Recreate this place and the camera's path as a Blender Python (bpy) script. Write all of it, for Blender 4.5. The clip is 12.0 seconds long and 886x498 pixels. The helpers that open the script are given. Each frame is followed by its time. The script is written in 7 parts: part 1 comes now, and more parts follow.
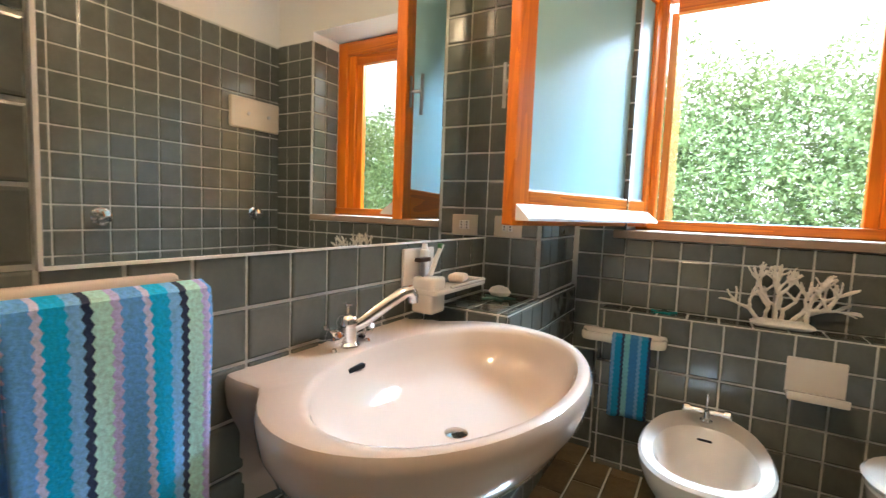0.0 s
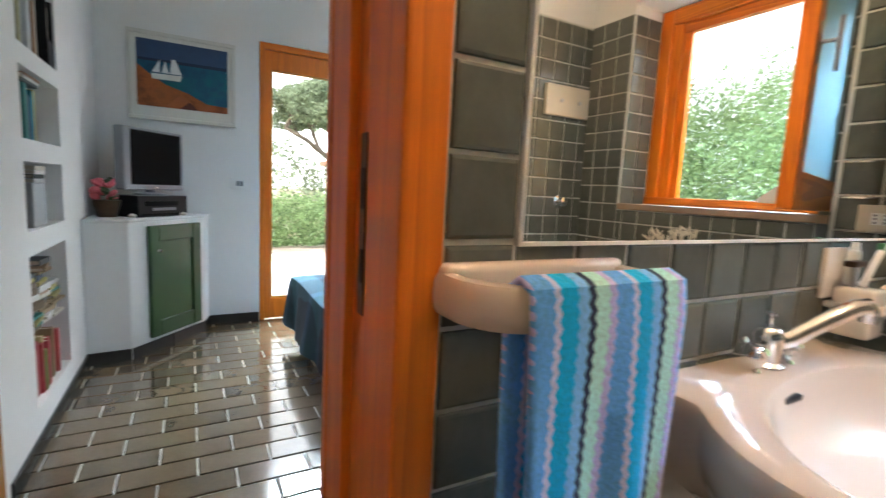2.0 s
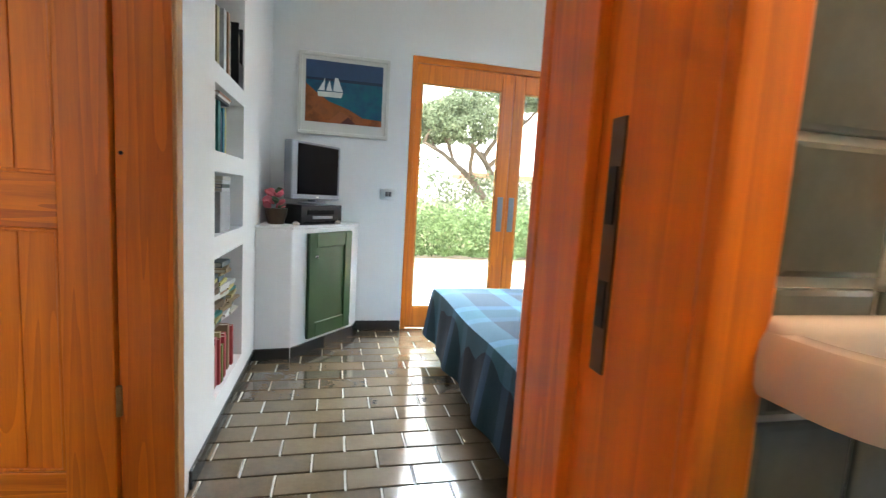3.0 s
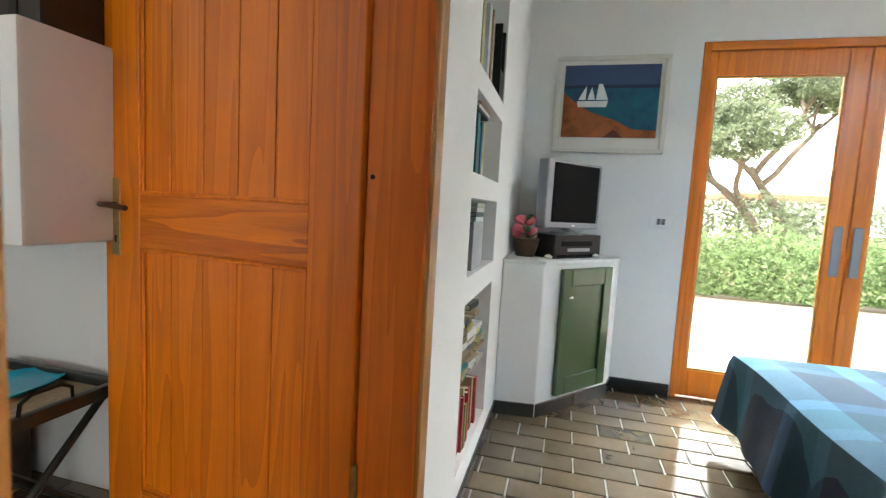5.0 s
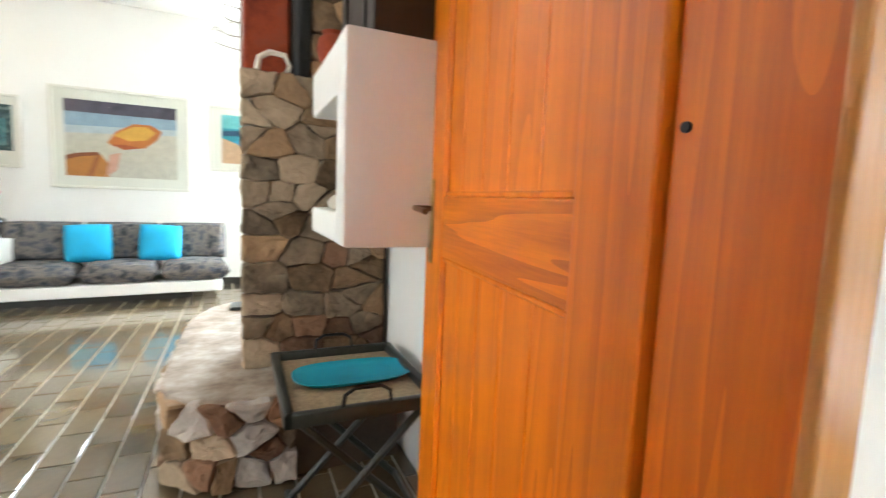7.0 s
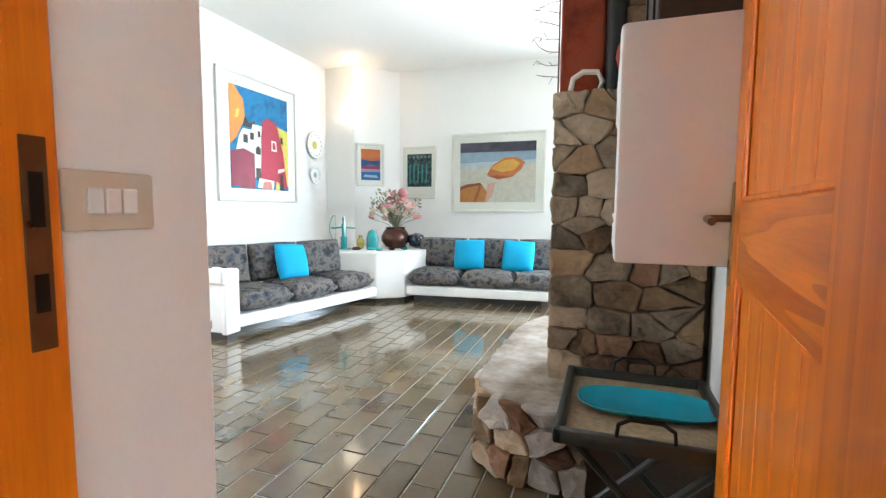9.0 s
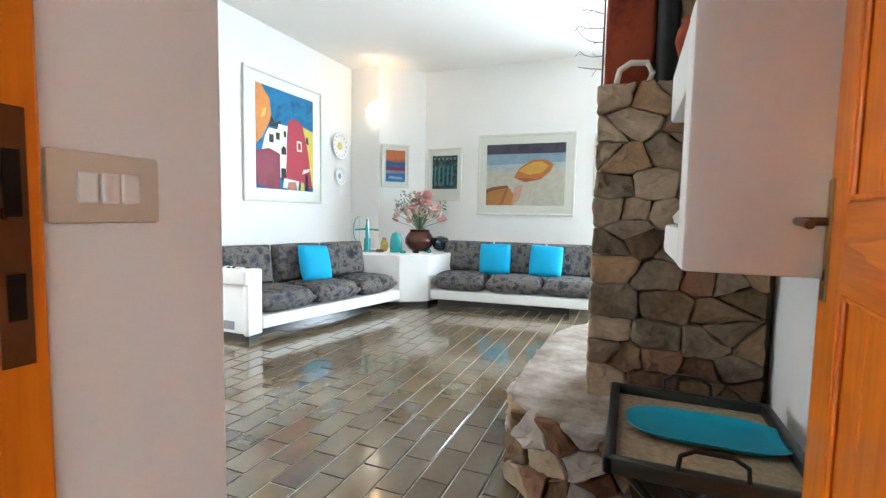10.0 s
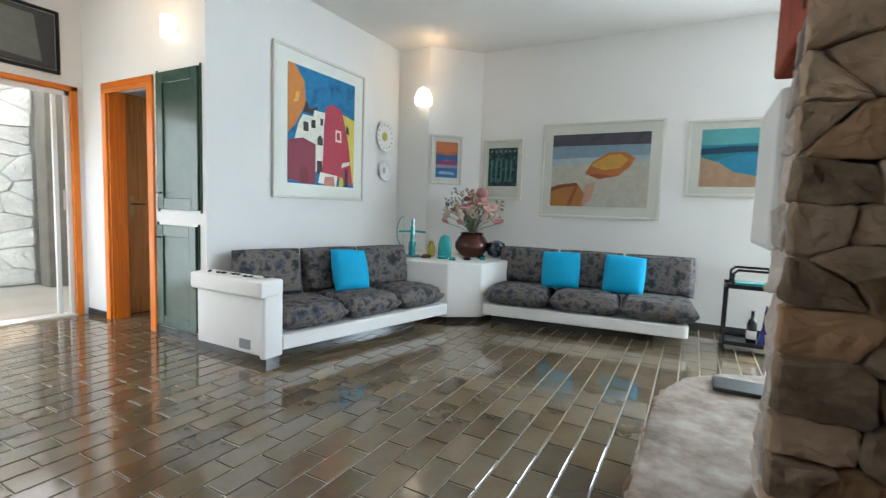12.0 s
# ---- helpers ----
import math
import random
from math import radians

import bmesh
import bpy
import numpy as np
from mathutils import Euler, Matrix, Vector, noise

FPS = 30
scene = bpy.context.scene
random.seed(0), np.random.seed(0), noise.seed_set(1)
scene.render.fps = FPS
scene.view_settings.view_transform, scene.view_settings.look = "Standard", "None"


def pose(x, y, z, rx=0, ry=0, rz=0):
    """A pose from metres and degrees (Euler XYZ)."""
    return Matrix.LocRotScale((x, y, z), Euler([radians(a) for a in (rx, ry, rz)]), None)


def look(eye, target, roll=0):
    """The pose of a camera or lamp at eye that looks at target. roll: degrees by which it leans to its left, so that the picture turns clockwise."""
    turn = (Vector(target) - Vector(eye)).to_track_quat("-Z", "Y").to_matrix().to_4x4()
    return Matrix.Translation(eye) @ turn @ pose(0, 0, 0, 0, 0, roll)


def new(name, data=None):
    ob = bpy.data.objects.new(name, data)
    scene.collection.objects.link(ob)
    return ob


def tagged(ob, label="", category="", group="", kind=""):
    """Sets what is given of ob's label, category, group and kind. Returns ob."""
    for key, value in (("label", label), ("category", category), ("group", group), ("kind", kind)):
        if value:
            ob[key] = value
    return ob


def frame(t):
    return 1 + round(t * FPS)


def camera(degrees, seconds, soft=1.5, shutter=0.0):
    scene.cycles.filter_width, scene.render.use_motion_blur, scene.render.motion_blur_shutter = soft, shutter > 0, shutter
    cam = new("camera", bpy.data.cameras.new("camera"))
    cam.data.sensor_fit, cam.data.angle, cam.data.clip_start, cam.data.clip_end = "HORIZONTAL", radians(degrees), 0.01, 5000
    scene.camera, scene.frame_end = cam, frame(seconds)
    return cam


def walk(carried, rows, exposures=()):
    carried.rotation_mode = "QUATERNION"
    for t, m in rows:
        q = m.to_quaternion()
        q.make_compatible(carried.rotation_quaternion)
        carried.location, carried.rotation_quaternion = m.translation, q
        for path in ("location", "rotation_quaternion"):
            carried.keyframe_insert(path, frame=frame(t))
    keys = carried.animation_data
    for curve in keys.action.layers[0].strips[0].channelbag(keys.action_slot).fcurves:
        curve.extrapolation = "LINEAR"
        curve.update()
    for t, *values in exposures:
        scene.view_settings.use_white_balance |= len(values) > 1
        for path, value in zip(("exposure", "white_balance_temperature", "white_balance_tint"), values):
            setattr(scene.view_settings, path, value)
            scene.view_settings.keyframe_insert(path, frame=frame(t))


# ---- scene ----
cam = camera(87.6, 12.0, soft=1.25, shutter=0.3)
PATH = [
    (0, (0.869, 0.815, 1.16), (-0.138, 2.535, 0.994), 2.2),
    (0.5, (0.811, 0.784, 1.152), (-0.358, 2.397, 0.973), 2.5),
    (1, (0.744, 0.752, 1.144), (-0.599, 2.22, 0.946), 3.2),
    (1.5, (0.657, 0.718, 1.132), (-0.864, 1.998, 0.91), 3.4),
    (2, (0.547, 0.683, 1.122), (-1.191, 1.641, 0.873), 2.9),
    (2.5, (0.43, 0.648, 1.114), (-1.455, 1.269, 0.859), 2.9),
    (2.7, (0.385, 0.644, 1.112), (-1.522, 1.198, 0.869), 3.2),
    (4.3, (0.014, 0.489, 1.099), (-1.968, 0.295, 0.905), 2.6),
    (4.5, (-0.054, 0.478, 1.103), (-2.02, 0.168, 0.91), 2.7),
    (5, (-0.231, 0.444, 1.121), (-2.159, -0.056, 0.937), 3.2),
    (5.5, (-0.405, 0.395, 1.102), (-2.286, -0.263, 0.928), 3.4),
    (6, (-0.609, 0.35, 1.091), (-2.356, -0.607, 0.911), 3.2),
    (6.5, (-0.745, 0.306, 1.097), (-2.209, -1.043, 0.905), 2.0),
    (7, (-0.853, 0.335, 1.098), (-1.661, -1.482, 0.884), 2.3),
    (7.5, (-0.911, 0.309, 1.088), (-1.14, -1.665, 0.862), 3.0),
    (7.7, (-0.941, 0.268, 1.087), (-0.978, -1.72, 0.87), 1.4),
    (9.3, (-1.096, 0.329, 1.084), (-0.384, -1.533, 0.923), 0.9),
    (9.5, (-1.09, 0.316, 1.08), (-0.36, -1.54, 0.925), 1.0),
    (10, (-1.004, 0.218, 1.072), (-0.256, -1.631, 0.918), 1.1),
    (10.5, (-0.927, 0.1, 1.073), (-0.198, -1.756, 0.92), 1.1),
    (11, (-0.824, -0.08, 1.058), (-0.1, -1.938, 0.908), 1.2),
    (11.5, (-0.728, -0.284, 1.073), (0.052, -2.119, 0.915), 1.1),
    (12, (-0.679, -0.47, 1.106), (0.27, -2.221, 0.935), 2.0),
]
EXPOSURES = [(t, stops, kelvin, 10) for t, stops, kelvin in ((0, 0.9, 6000), (1.5, 0.75, 6000), (2.0, 1.0, 5900), (2.5, 1.5, 5950), (4.3, 1.5, 6250), (5.5, 1.4, 6400), (6.0, 1.95, 6400), (6.5, 1.7, 6450), (7.0, 2.35, 6500), (7.7, 2.05, 6450), (9.3, 2.0, 6050), (10.5, 1.65, 6050), (11.0, 1.55, 6100), (12.0, 0.95, 6050))]
walk(cam, [(t, look(eye, target, roll)) for t, eye, target, roll in PATH], EXPOSURES)

# ---- light ----
world = bpy.data.worlds.new("world")
scene.world = world
world.use_nodes = True
wn = world.node_tree.nodes
sky = wn.new("ShaderNodeTexSky")
sky.sky_type, sky.sun_disc = "NISHITA", False
SUN_EL, SUN_AZ = radians(52), radians(125)
sky.air_density, sky.dust_density, sky.ozone_density = 1.0, 5.0, 0.6
sky.sun_elevation, sky.sun_rotation = SUN_EL, SUN_AZ
world.node_tree.links.new(sky.outputs[0], wn["Background"].inputs[0])
wn["Background"].inputs[1].default_value = 0.15
sun_data = bpy.data.lights.new("sun", "SUN")
sun_data.energy, sun_data.angle, sun_data.color = 4.5, radians(0.6), (1.0, 0.95, 0.86)
sun = new("sun", sun_data)
sun_way = Vector((math.sin(SUN_AZ) * math.cos(SUN_EL), math.cos(SUN_AZ) * math.cos(SUN_EL), math.sin(SUN_EL)))
sun.matrix_world = look(sun_way * 20, (0, 0, 0))


def area(name, at, to, w, h, power, color=(1, 1, 1)):
    data = bpy.data.lights.new(name, "AREA")
    data.shape, data.size, data.size_y, data.energy, data.color = "RECTANGLE", w, h, power, color
    ob = new(name, data)
    ob.matrix_world = look(at, to)
    return ob


def bulb(name, at, power, color, size=0.04):
    data = bpy.data.lights.new(name, "POINT")
    data.energy, data.color, data.shadow_soft_size = power, color, size
    ob = new(name, data)
    ob.location = at
    return ob


DAY = (0.86, 0.94, 1.0)
# sky light that falls in through the openings
area("skylight_bath", (1.2, 4.9, 3.35), (0.75, 1.9, 0.75), 1.7, 1.0, 520, (0.62, 0.82, 1.0))
area("skylight_bedroom", (-5.1, 2.06, 3.35), (-1.4, 1.9, 0.4), 2.2, 1.2, 305, DAY)
area("skylight_sliding", (4.47, -1.33, 1.06), (-1.3, -1.3, 0.9), 1.0, 1.85, 7, DAY)
area("skylight_north", (3.1, -0.20, 1.5), (2.4, -4.0, 1.1), 1.5, 1.1, 4, DAY)
area("skylight_terrace", (-2.6, -6.05, 1.5), (-1.0, -3.2, 0.9), 1.7, 1.9, 185, (0.76, 0.90, 1.0))
WARM = (1.0, 0.62, 0.30)
bulb("bath_bulb", (0.72, 1.50, 2.40), 18, (1.0, 0.66, 0.36), 0.07)
bulb("corner_bulb", (2.0, -4.98, 2.80), 0.8, WARM)
bulb("hall_bulb", (3.0, -2.15, 2.66), 2.4, WARM)

# ---- materials ----


def mat(name, base, rough=0.5, metal=0.0, vary=0.12, scale=6.0, fine=60.0, bump=0.15, coat=0.0, rand=0.0, spec=0.5, trans=0.0, emit=None, power=0.0):
    """A surface with variation at two scales, relief and, where rand is given, a shade per piece."""
    m = bpy.data.materials.new(name)
    m.use_nodes = True
    nt = m.node_tree
    p = nt.nodes["Principled BSDF"]
    link = nt.links.new
    tc = nt.nodes.new("ShaderNodeTexCoord")
    n1, n2 = nt.nodes.new("ShaderNodeTexNoise"), nt.nodes.new("ShaderNodeTexNoise")
    n1.inputs["Scale"].default_value, n1.inputs["Detail"].default_value = scale, 4
    n2.inputs["Scale"].default_value, n2.inputs["Detail"].default_value = fine, 3
    link(tc.outputs["Object"], n1.inputs["Vector"])
    link(tc.outputs["Object"], n2.inputs["Vector"])
    both = nt.nodes.new("ShaderNodeMath")
    both.operation = "MULTIPLY_ADD"
    link(n2.outputs["Fac"], both.inputs[0])
    both.inputs[1].default_value = 0.4
    link(n1.outputs["Fac"], both.inputs[2])
    last = both.outputs[0]
    if rand:
        info = nt.nodes.new("ShaderNodeObjectInfo")
        geo = nt.nodes.new("ShaderNodeNewGeometry")
        add = nt.nodes.new("ShaderNodeMath")
        add.operation = "ADD"
        link(info.outputs["Random"], add.inputs[0])
        link(geo.outputs["Random Per Island"], add.inputs[1])
        wrap = nt.nodes.new("ShaderNodeMath")
        wrap.operation = "FRACT"
        link(add.outputs[0], wrap.inputs[0])
        mix = nt.nodes.new("ShaderNodeMath")
        mix.operation = "MULTIPLY_ADD"
        link(wrap.outputs[0], mix.inputs[0])
        mix.inputs[1].default_value = rand
        link(last, mix.inputs[2])
        last = mix.outputs[0]
    mid = 0.7 + rand / 2
    ramp = nt.nodes.new("ShaderNodeMapRange")
    ramp.inputs["From Min"].default_value, ramp.inputs["From Max"].default_value = mid - 0.45, mid + 0.45
    ramp.inputs["To Min"].default_value, ramp.inputs["To Max"].default_value = 1 - vary * 1.5, 1 + vary * 1.5
    link(last, ramp.inputs["Value"])
    mul = nt.nodes.new("ShaderNodeVectorMath")
    mul.operation = "SCALE"
    mul.inputs[0].default_value = base
    link(ramp.outputs[0], mul.inputs["Scale"])
    link(mul.outputs[0], p.inputs["Base Color"])
    rr = nt.nodes.new("ShaderNodeMapRange")
    rr.inputs["To Min"].default_value, rr.inputs["To Max"].default_value = max(0.02, rough * 0.8), min(1, rough * 1.2)
    link(n1.outputs["Fac"], rr.inputs["Value"])
    link(rr.outputs[0], p.inputs["Roughness"])
    p.inputs["Metallic"].default_value = metal
    p.inputs["Coat Weight"].default_value = coat
    p.inputs["Coat Roughness"].default_value = 0.08
    p.inputs["Specular IOR Level"].default_value = spec
    p.inputs["Transmission Weight"].default_value = trans
    if emit:
        p.inputs["Emission Color"].default_value, p.inputs["Emission Strength"].default_value = (*emit, 1), power
    if bump:
        b = nt.nodes.new("ShaderNodeBump")
        b.inputs["Strength"].default_value, b.inputs["Distance"].default_value = bump, 0.004
        link(both.outputs[0], b.inputs["Height"])
        link(b.outputs[0], p.inputs["Normal"])
    return m


def wood(name, dark, light, axis=2, scale=9.0, rough=0.28, coat=0.35):
    """Varnished pine with grain along one axis."""
    m = bpy.data.materials.new(name)
    m.use_nodes = True
    nt = m.node_tree
    p, link = nt.nodes["Principled BSDF"], nt.links.new
    tc, mp = nt.nodes.new("ShaderNodeTexCoord"), nt.nodes.new("ShaderNodeMapping")
    info = nt.nodes.new("ShaderNodeObjectInfo")
    shift = nt.nodes.new("ShaderNodeVectorMath")
    shift.operation = "SCALE"
    shift.inputs[0].default_value = (7, 5, 9)
    link(info.outputs["Random"], shift.inputs["Scale"])
    link(shift.outputs[0], mp.inputs["Location"])
    s = [1.0, 1.0, 1.0]
    s[axis] = 0.045
    mp.inputs["Scale"].default_value = s
    link(tc.outputs["Object"], mp.inputs["Vector"])
    n = nt.nodes.new("ShaderNodeTexNoise")
    n.inputs["Scale"].default_value, n.inputs["Detail"].default_value, n.inputs["Distortion"].default_value = scale, 2, 0.4
    link(mp.outputs[0], n.inputs["Vector"])
    rings = nt.nodes.new("ShaderNodeMath")
    rings.operation = "MULTIPLY"
    rings.inputs[1].default_value = 7.0
    link(n.outputs["Fac"], rings.inputs[0])
    saw = nt.nodes.new("ShaderNodeMath")
    saw.operation = "FRACT"
    link(rings.outputs[0], saw.inputs[0])
    fine = nt.nodes.new("ShaderNodeTexNoise")
    fine.inputs["Scale"].default_value = scale * 22
    link(mp.outputs[0], fine.inputs["Vector"])
    fac = nt.nodes.new("ShaderNodeMath")
    fac.operation = "MULTIPLY_ADD"
    link(saw.outputs[0], fac.inputs[0])
    fac.inputs[1].default_value = 0.55
    half = nt.nodes.new("ShaderNodeMath")
    half.operation = "MULTIPLY"
    half.inputs[1].default_value = 0.6
    link(fine.outputs["Fac"], half.inputs[0])
    link(half.outputs[0], fac.inputs[2])
    ramp = nt.nodes.new("ShaderNodeValToRGB")
    ramp.color_ramp.elements[0].color, ramp.color_ramp.elements[1].color = (*light, 1), (*dark, 1)
    ramp.color_ramp.elements[0].position, ramp.color_ramp.elements[1].position = 0.25, 1.0
    link(fac.outputs[0], ramp.inputs[0])
    link(ramp.outputs[0], p.inputs["Base Color"])
    p.inputs["Roughness"].default_value, p.inputs["Coat Weight"].default_value, p.inputs["Coat Roughness"].default_value = rough, coat, 0.12
    b = nt.nodes.new("ShaderNodeBump")
    b.inputs["Strength"].default_value, b.inputs["Distance"].default_value = 0.12, 0.002
    link(fac.outputs[0], b.inputs["Height"])
    link(b.outputs[0], p.inputs["Normal"])
    return m


def glass_mat(name, rough=0.0, tint=(1, 1, 1), ior=1.45):
    m = bpy.data.materials.new(name)
    m.use_nodes = True
    p = m.node_tree.nodes["Principled BSDF"]
    p.inputs["Base Color"].default_value = (*tint, 1)
    p.inputs["Roughness"].default_value, p.inputs["Transmission Weight"].default_value, p.inputs["IOR"].default_value = rough, 1.0, ior
    return m


def bands(name, colors, axis, period, zig=0.0, zig_period=0.03, rough=0.95, cross=None, soft=False):
    """Woven stripes across one axis, with zigzag edges or a second set of stripes across another axis."""
    m = bpy.data.materials.new(name)
    m.use_nodes = True
    nt = m.node_tree
    p, link = nt.nodes["Principled BSDF"], nt.links.new
    tc = nt.nodes.new("ShaderNodeTexCoord")
    sep = nt.nodes.new("ShaderNodeSeparateXYZ")
    link(tc.outputs["Object"], sep.inputs[0])

    def op(kind, a, b):
        n = nt.nodes.new("ShaderNodeMath")
        n.operation = kind
        for i, v in enumerate((a, b)):
            if isinstance(v, (int, float)):
                n.inputs[i].default_value = v
            elif v is not None:
                link(v, n.inputs[i])
        return n.outputs[0]

    def ramp_of(v, cols):
        r = nt.nodes.new("ShaderNodeValToRGB")
        r.color_ramp.interpolation = "LINEAR" if soft else "CONSTANT"
        link(v, r.inputs[0])
        total = sum(w for w, _ in cols)
        at = 0.0
        for i, (w, c) in enumerate(cols):
            e = r.color_ramp.elements[i] if i < 2 else r.color_ramp.elements.new(at)
            e.position, e.color = at, (*c, 1)
            at += w / total
        return r.outputs[0]

    v = sep.outputs[axis]
    if zig:
        tri = op("PINGPONG", sep.outputs[2], zig_period / 2)
        v = op("ADD", v, op("MULTIPLY", tri, zig))
    col = ramp_of(op("FRACT", op("DIVIDE", v, period), None), colors)
    if cross:
        ax2, per2, cols2 = cross
        second = ramp_of(op("FRACT", op("DIVIDE", sep.outputs[ax2], per2), None), cols2)
        mx = nt.nodes.new("ShaderNodeMix")
        mx.data_type, mx.inputs[0].default_value = "RGBA", 0.5
        link(col, mx.inputs[6])
        link(second, mx.inputs[7])
        col = mx.outputs[2]
    fluff = nt.nodes.new("ShaderNodeTexNoise")
    fluff.inputs["Scale"].default_value = 170
    link(tc.outputs["Object"], fluff.inputs["Vector"])
    k = nt.nodes.new("ShaderNodeMapRange")
    k.inputs["To Min"].default_value, k.inputs["To Max"].default_value = 0.6, 1.4
    link(fluff.outputs["Fac"], k.inputs["Value"])
    sc = nt.nodes.new("ShaderNodeVectorMath")
    sc.operation = "SCALE"
    link(col, sc.inputs[0])
    link(k.outputs[0], sc.inputs["Scale"])
    link(sc.outputs[0], p.inputs["Base Color"])
    p.inputs["Roughness"].default_value = rough
    p.inputs["Sheen Weight"].default_value = 0.06
    b = nt.nodes.new("ShaderNodeBump")
    b.inputs["Strength"].default_value, b.inputs["Distance"].default_value = 0.5, 0.003
    link(fluff.outputs["Fac"], b.inputs["Height"])
    link(b.outputs[0], p.inputs["Normal"])
    return m


def blotches(name, cols, scale, rough=0.9):
    """Cloth or paint of several colours that run into one another."""
    m = bpy.data.materials.new(name)
    m.use_nodes = True
    nt = m.node_tree
    p, link = nt.nodes["Principled BSDF"], nt.links.new
    tc, n, r = nt.nodes.new("ShaderNodeTexCoord"), nt.nodes.new("ShaderNodeTexNoise"), nt.nodes.new("ShaderNodeValToRGB")
    n.inputs["Scale"].default_value, n.inputs["Detail"].default_value, n.inputs["Roughness"].default_value = scale, 5, 0.65
    link(tc.outputs["Object"], n.inputs["Vector"])
    for i, c in enumerate(cols):
        e = r.color_ramp.elements[i] if i < 2 else r.color_ramp.elements.new(0.5)
        e.color = (*c, 1)
    for i, e in enumerate(r.color_ramp.elements):
        e.position = 0.32 + 0.36 * i / (len(cols) - 1)
    for i, c in enumerate(cols):
        r.color_ramp.elements[i].color = (*c, 1)
    link(n.outputs["Fac"], r.inputs[0])
    link(r.outputs[0], p.inputs["Base Color"])
    p.inputs["Roughness"].default_value = rough
    f = nt.nodes.new("ShaderNodeTexNoise")
    f.inputs["Scale"].default_value = scale * 25
    link(tc.outputs["Object"], f.inputs["Vector"])
    b = nt.nodes.new("ShaderNodeBump")
    b.inputs["Strength"].default_value, b.inputs["Distance"].default_value = 0.25, 0.003
    link(f.outputs["Fac"], b.inputs["Height"])
    link(b.outputs[0], p.inputs["Normal"])
    return m


PLASTER = mat("plaster", (0.80, 0.79, 0.76), 0.75, vary=0.03, scale=1.5, fine=40, bump=0.12, spec=0.3)
CEILING = mat("ceiling_paint", (0.80, 0.78, 0.74), 0.85, vary=0.02, scale=1.2, fine=30, bump=0.06, spec=0.2)
GROUT = mat("grout", (0.58, 0.57, 0.53), 0.9, vary=0.12, scale=9, fine=90, bump=0.3, spec=0.2)
GROUT_FLOOR = mat("grout_floor", (0.54, 0.50, 0.42), 0.7, vary=0.15, scale=5, fine=80, bump=0.3)
TILE = mat("glazed_tile", (0.118, 0.128, 0.112), 0.15, vary=0.16, scale=14, fine=70, bump=0.10, rand=0.5)
TILE_FLOOR = mat("floor_tile", (0.142, 0.104, 0.060), 0.12, vary=0.24, scale=7, fine=60, bump=0.05, rand=0.6, spec=0.6, coat=0.5)
SKIRT = mat("skirting_tile", (0.035, 0.034, 0.032), 0.18, vary=0.15, scale=8, fine=60, bump=0.1)
CERAMIC = mat("sanitary_ceramic", (0.66, 0.55, 0.47), 0.08, vary=0.015, scale=2, fine=20, bump=0.0, coat=0.5)
CERAMIC2 = mat("white_ceramic", (0.74, 0.68, 0.60), 0.10, vary=0.02, scale=4, fine=30, bump=0.0, coat=0.4)
CHROME = mat("chrome", (0.75, 0.75, 0.76), 0.10, 1.0, vary=0.03, bump=0.0)
STEEL = mat("brushed_steel", (0.55, 0.55, 0.56), 0.3, 1.0, vary=0.05, bump=0.05)
BRASS = mat("aged_brass", (0.50, 0.36, 0.16), 0.32, 1.0, vary=0.2, scale=25)
BRONZE = mat("dark_bronze", (0.13, 0.08, 0.05), 0.3, 0.8, vary=0.2, scale=20)
PINE = wood("varnished_pine", (0.60, 0.135, 0.003), (0.82, 0.225, 0.004), rough=0.36, coat=0.1)
PINE_X = wood("varnished_pine_cross", (0.46, 0.090, 0.003), (0.80, 0.225, 0.004), axis=1, rough=0.36, coat=0.1)
PINE_XX = wood("varnished_pine_beam", (0.46, 0.090, 0.003), (0.80, 0.225, 0.004), axis=0, rough=0.36, coat=0.1)
PINE_LIGHT = wood("pale_pine", (0.42, 0.17, 0.035), (0.62, 0.31, 0.08), rough=0.22)
PINE_LIT = wood("lit_pine", (0.44, 0.17, 0.03), (0.62, 0.30, 0.09), rough=0.2, coat=0.6)
MIRROR = mat("mirror_glass", (0.92, 0.94, 0.93), 0.015, 1.0, vary=0.0, bump=0.0)
GLASS = glass_mat("clear_glass", 0.0, (0.97, 0.99, 0.98), 1.03)
FROST = mat("frosted_glass", (0.55, 0.84, 0.93), 0.45, vary=0.02, bump=0.05, trans=0.5)
GREEN = mat("green_paint", (0.022, 0.070, 0.020), 0.34, vary=0.12, scale=8, fine=70, bump=0.15, coat=0.2)
GREEN2 = mat("sea_green_paint", (0.045, 0.085, 0.062), 0.25, vary=0.10, scale=8, fine=70, bump=0.1, coat=0.3)
IVORY = mat("ivory_plastic", (0.62, 0.54, 0.42), 0.4, vary=0.04, bump=0.0)
WHITE = mat("white_lacquer", (0.80, 0.79, 0.76), 0.35, vary=0.03, bump=0.05)
BLACK = mat("black_plastic", (0.009, 0.009, 0.010), 0.34, vary=0.15, bump=0.05, spec=0.2)
SILVER = mat("silver_plastic", (0.26, 0.27, 0.29), 0.35, 0.3, vary=0.04, bump=0.0)
SCREEN = mat("dark_screen", (0.004, 0.004, 0.005), 0.35, vary=0.0, bump=0.0, spec=0.03)
CORAL = mat("white_coral", (0.78, 0.72, 0.62), 0.85, vary=0.12, scale=40, fine=200, bump=0.6)
TEAL = mat("teal_glaze", (0.02, 0.30, 0.30), 0.2, vary=0.25, scale=20, coat=0.3)
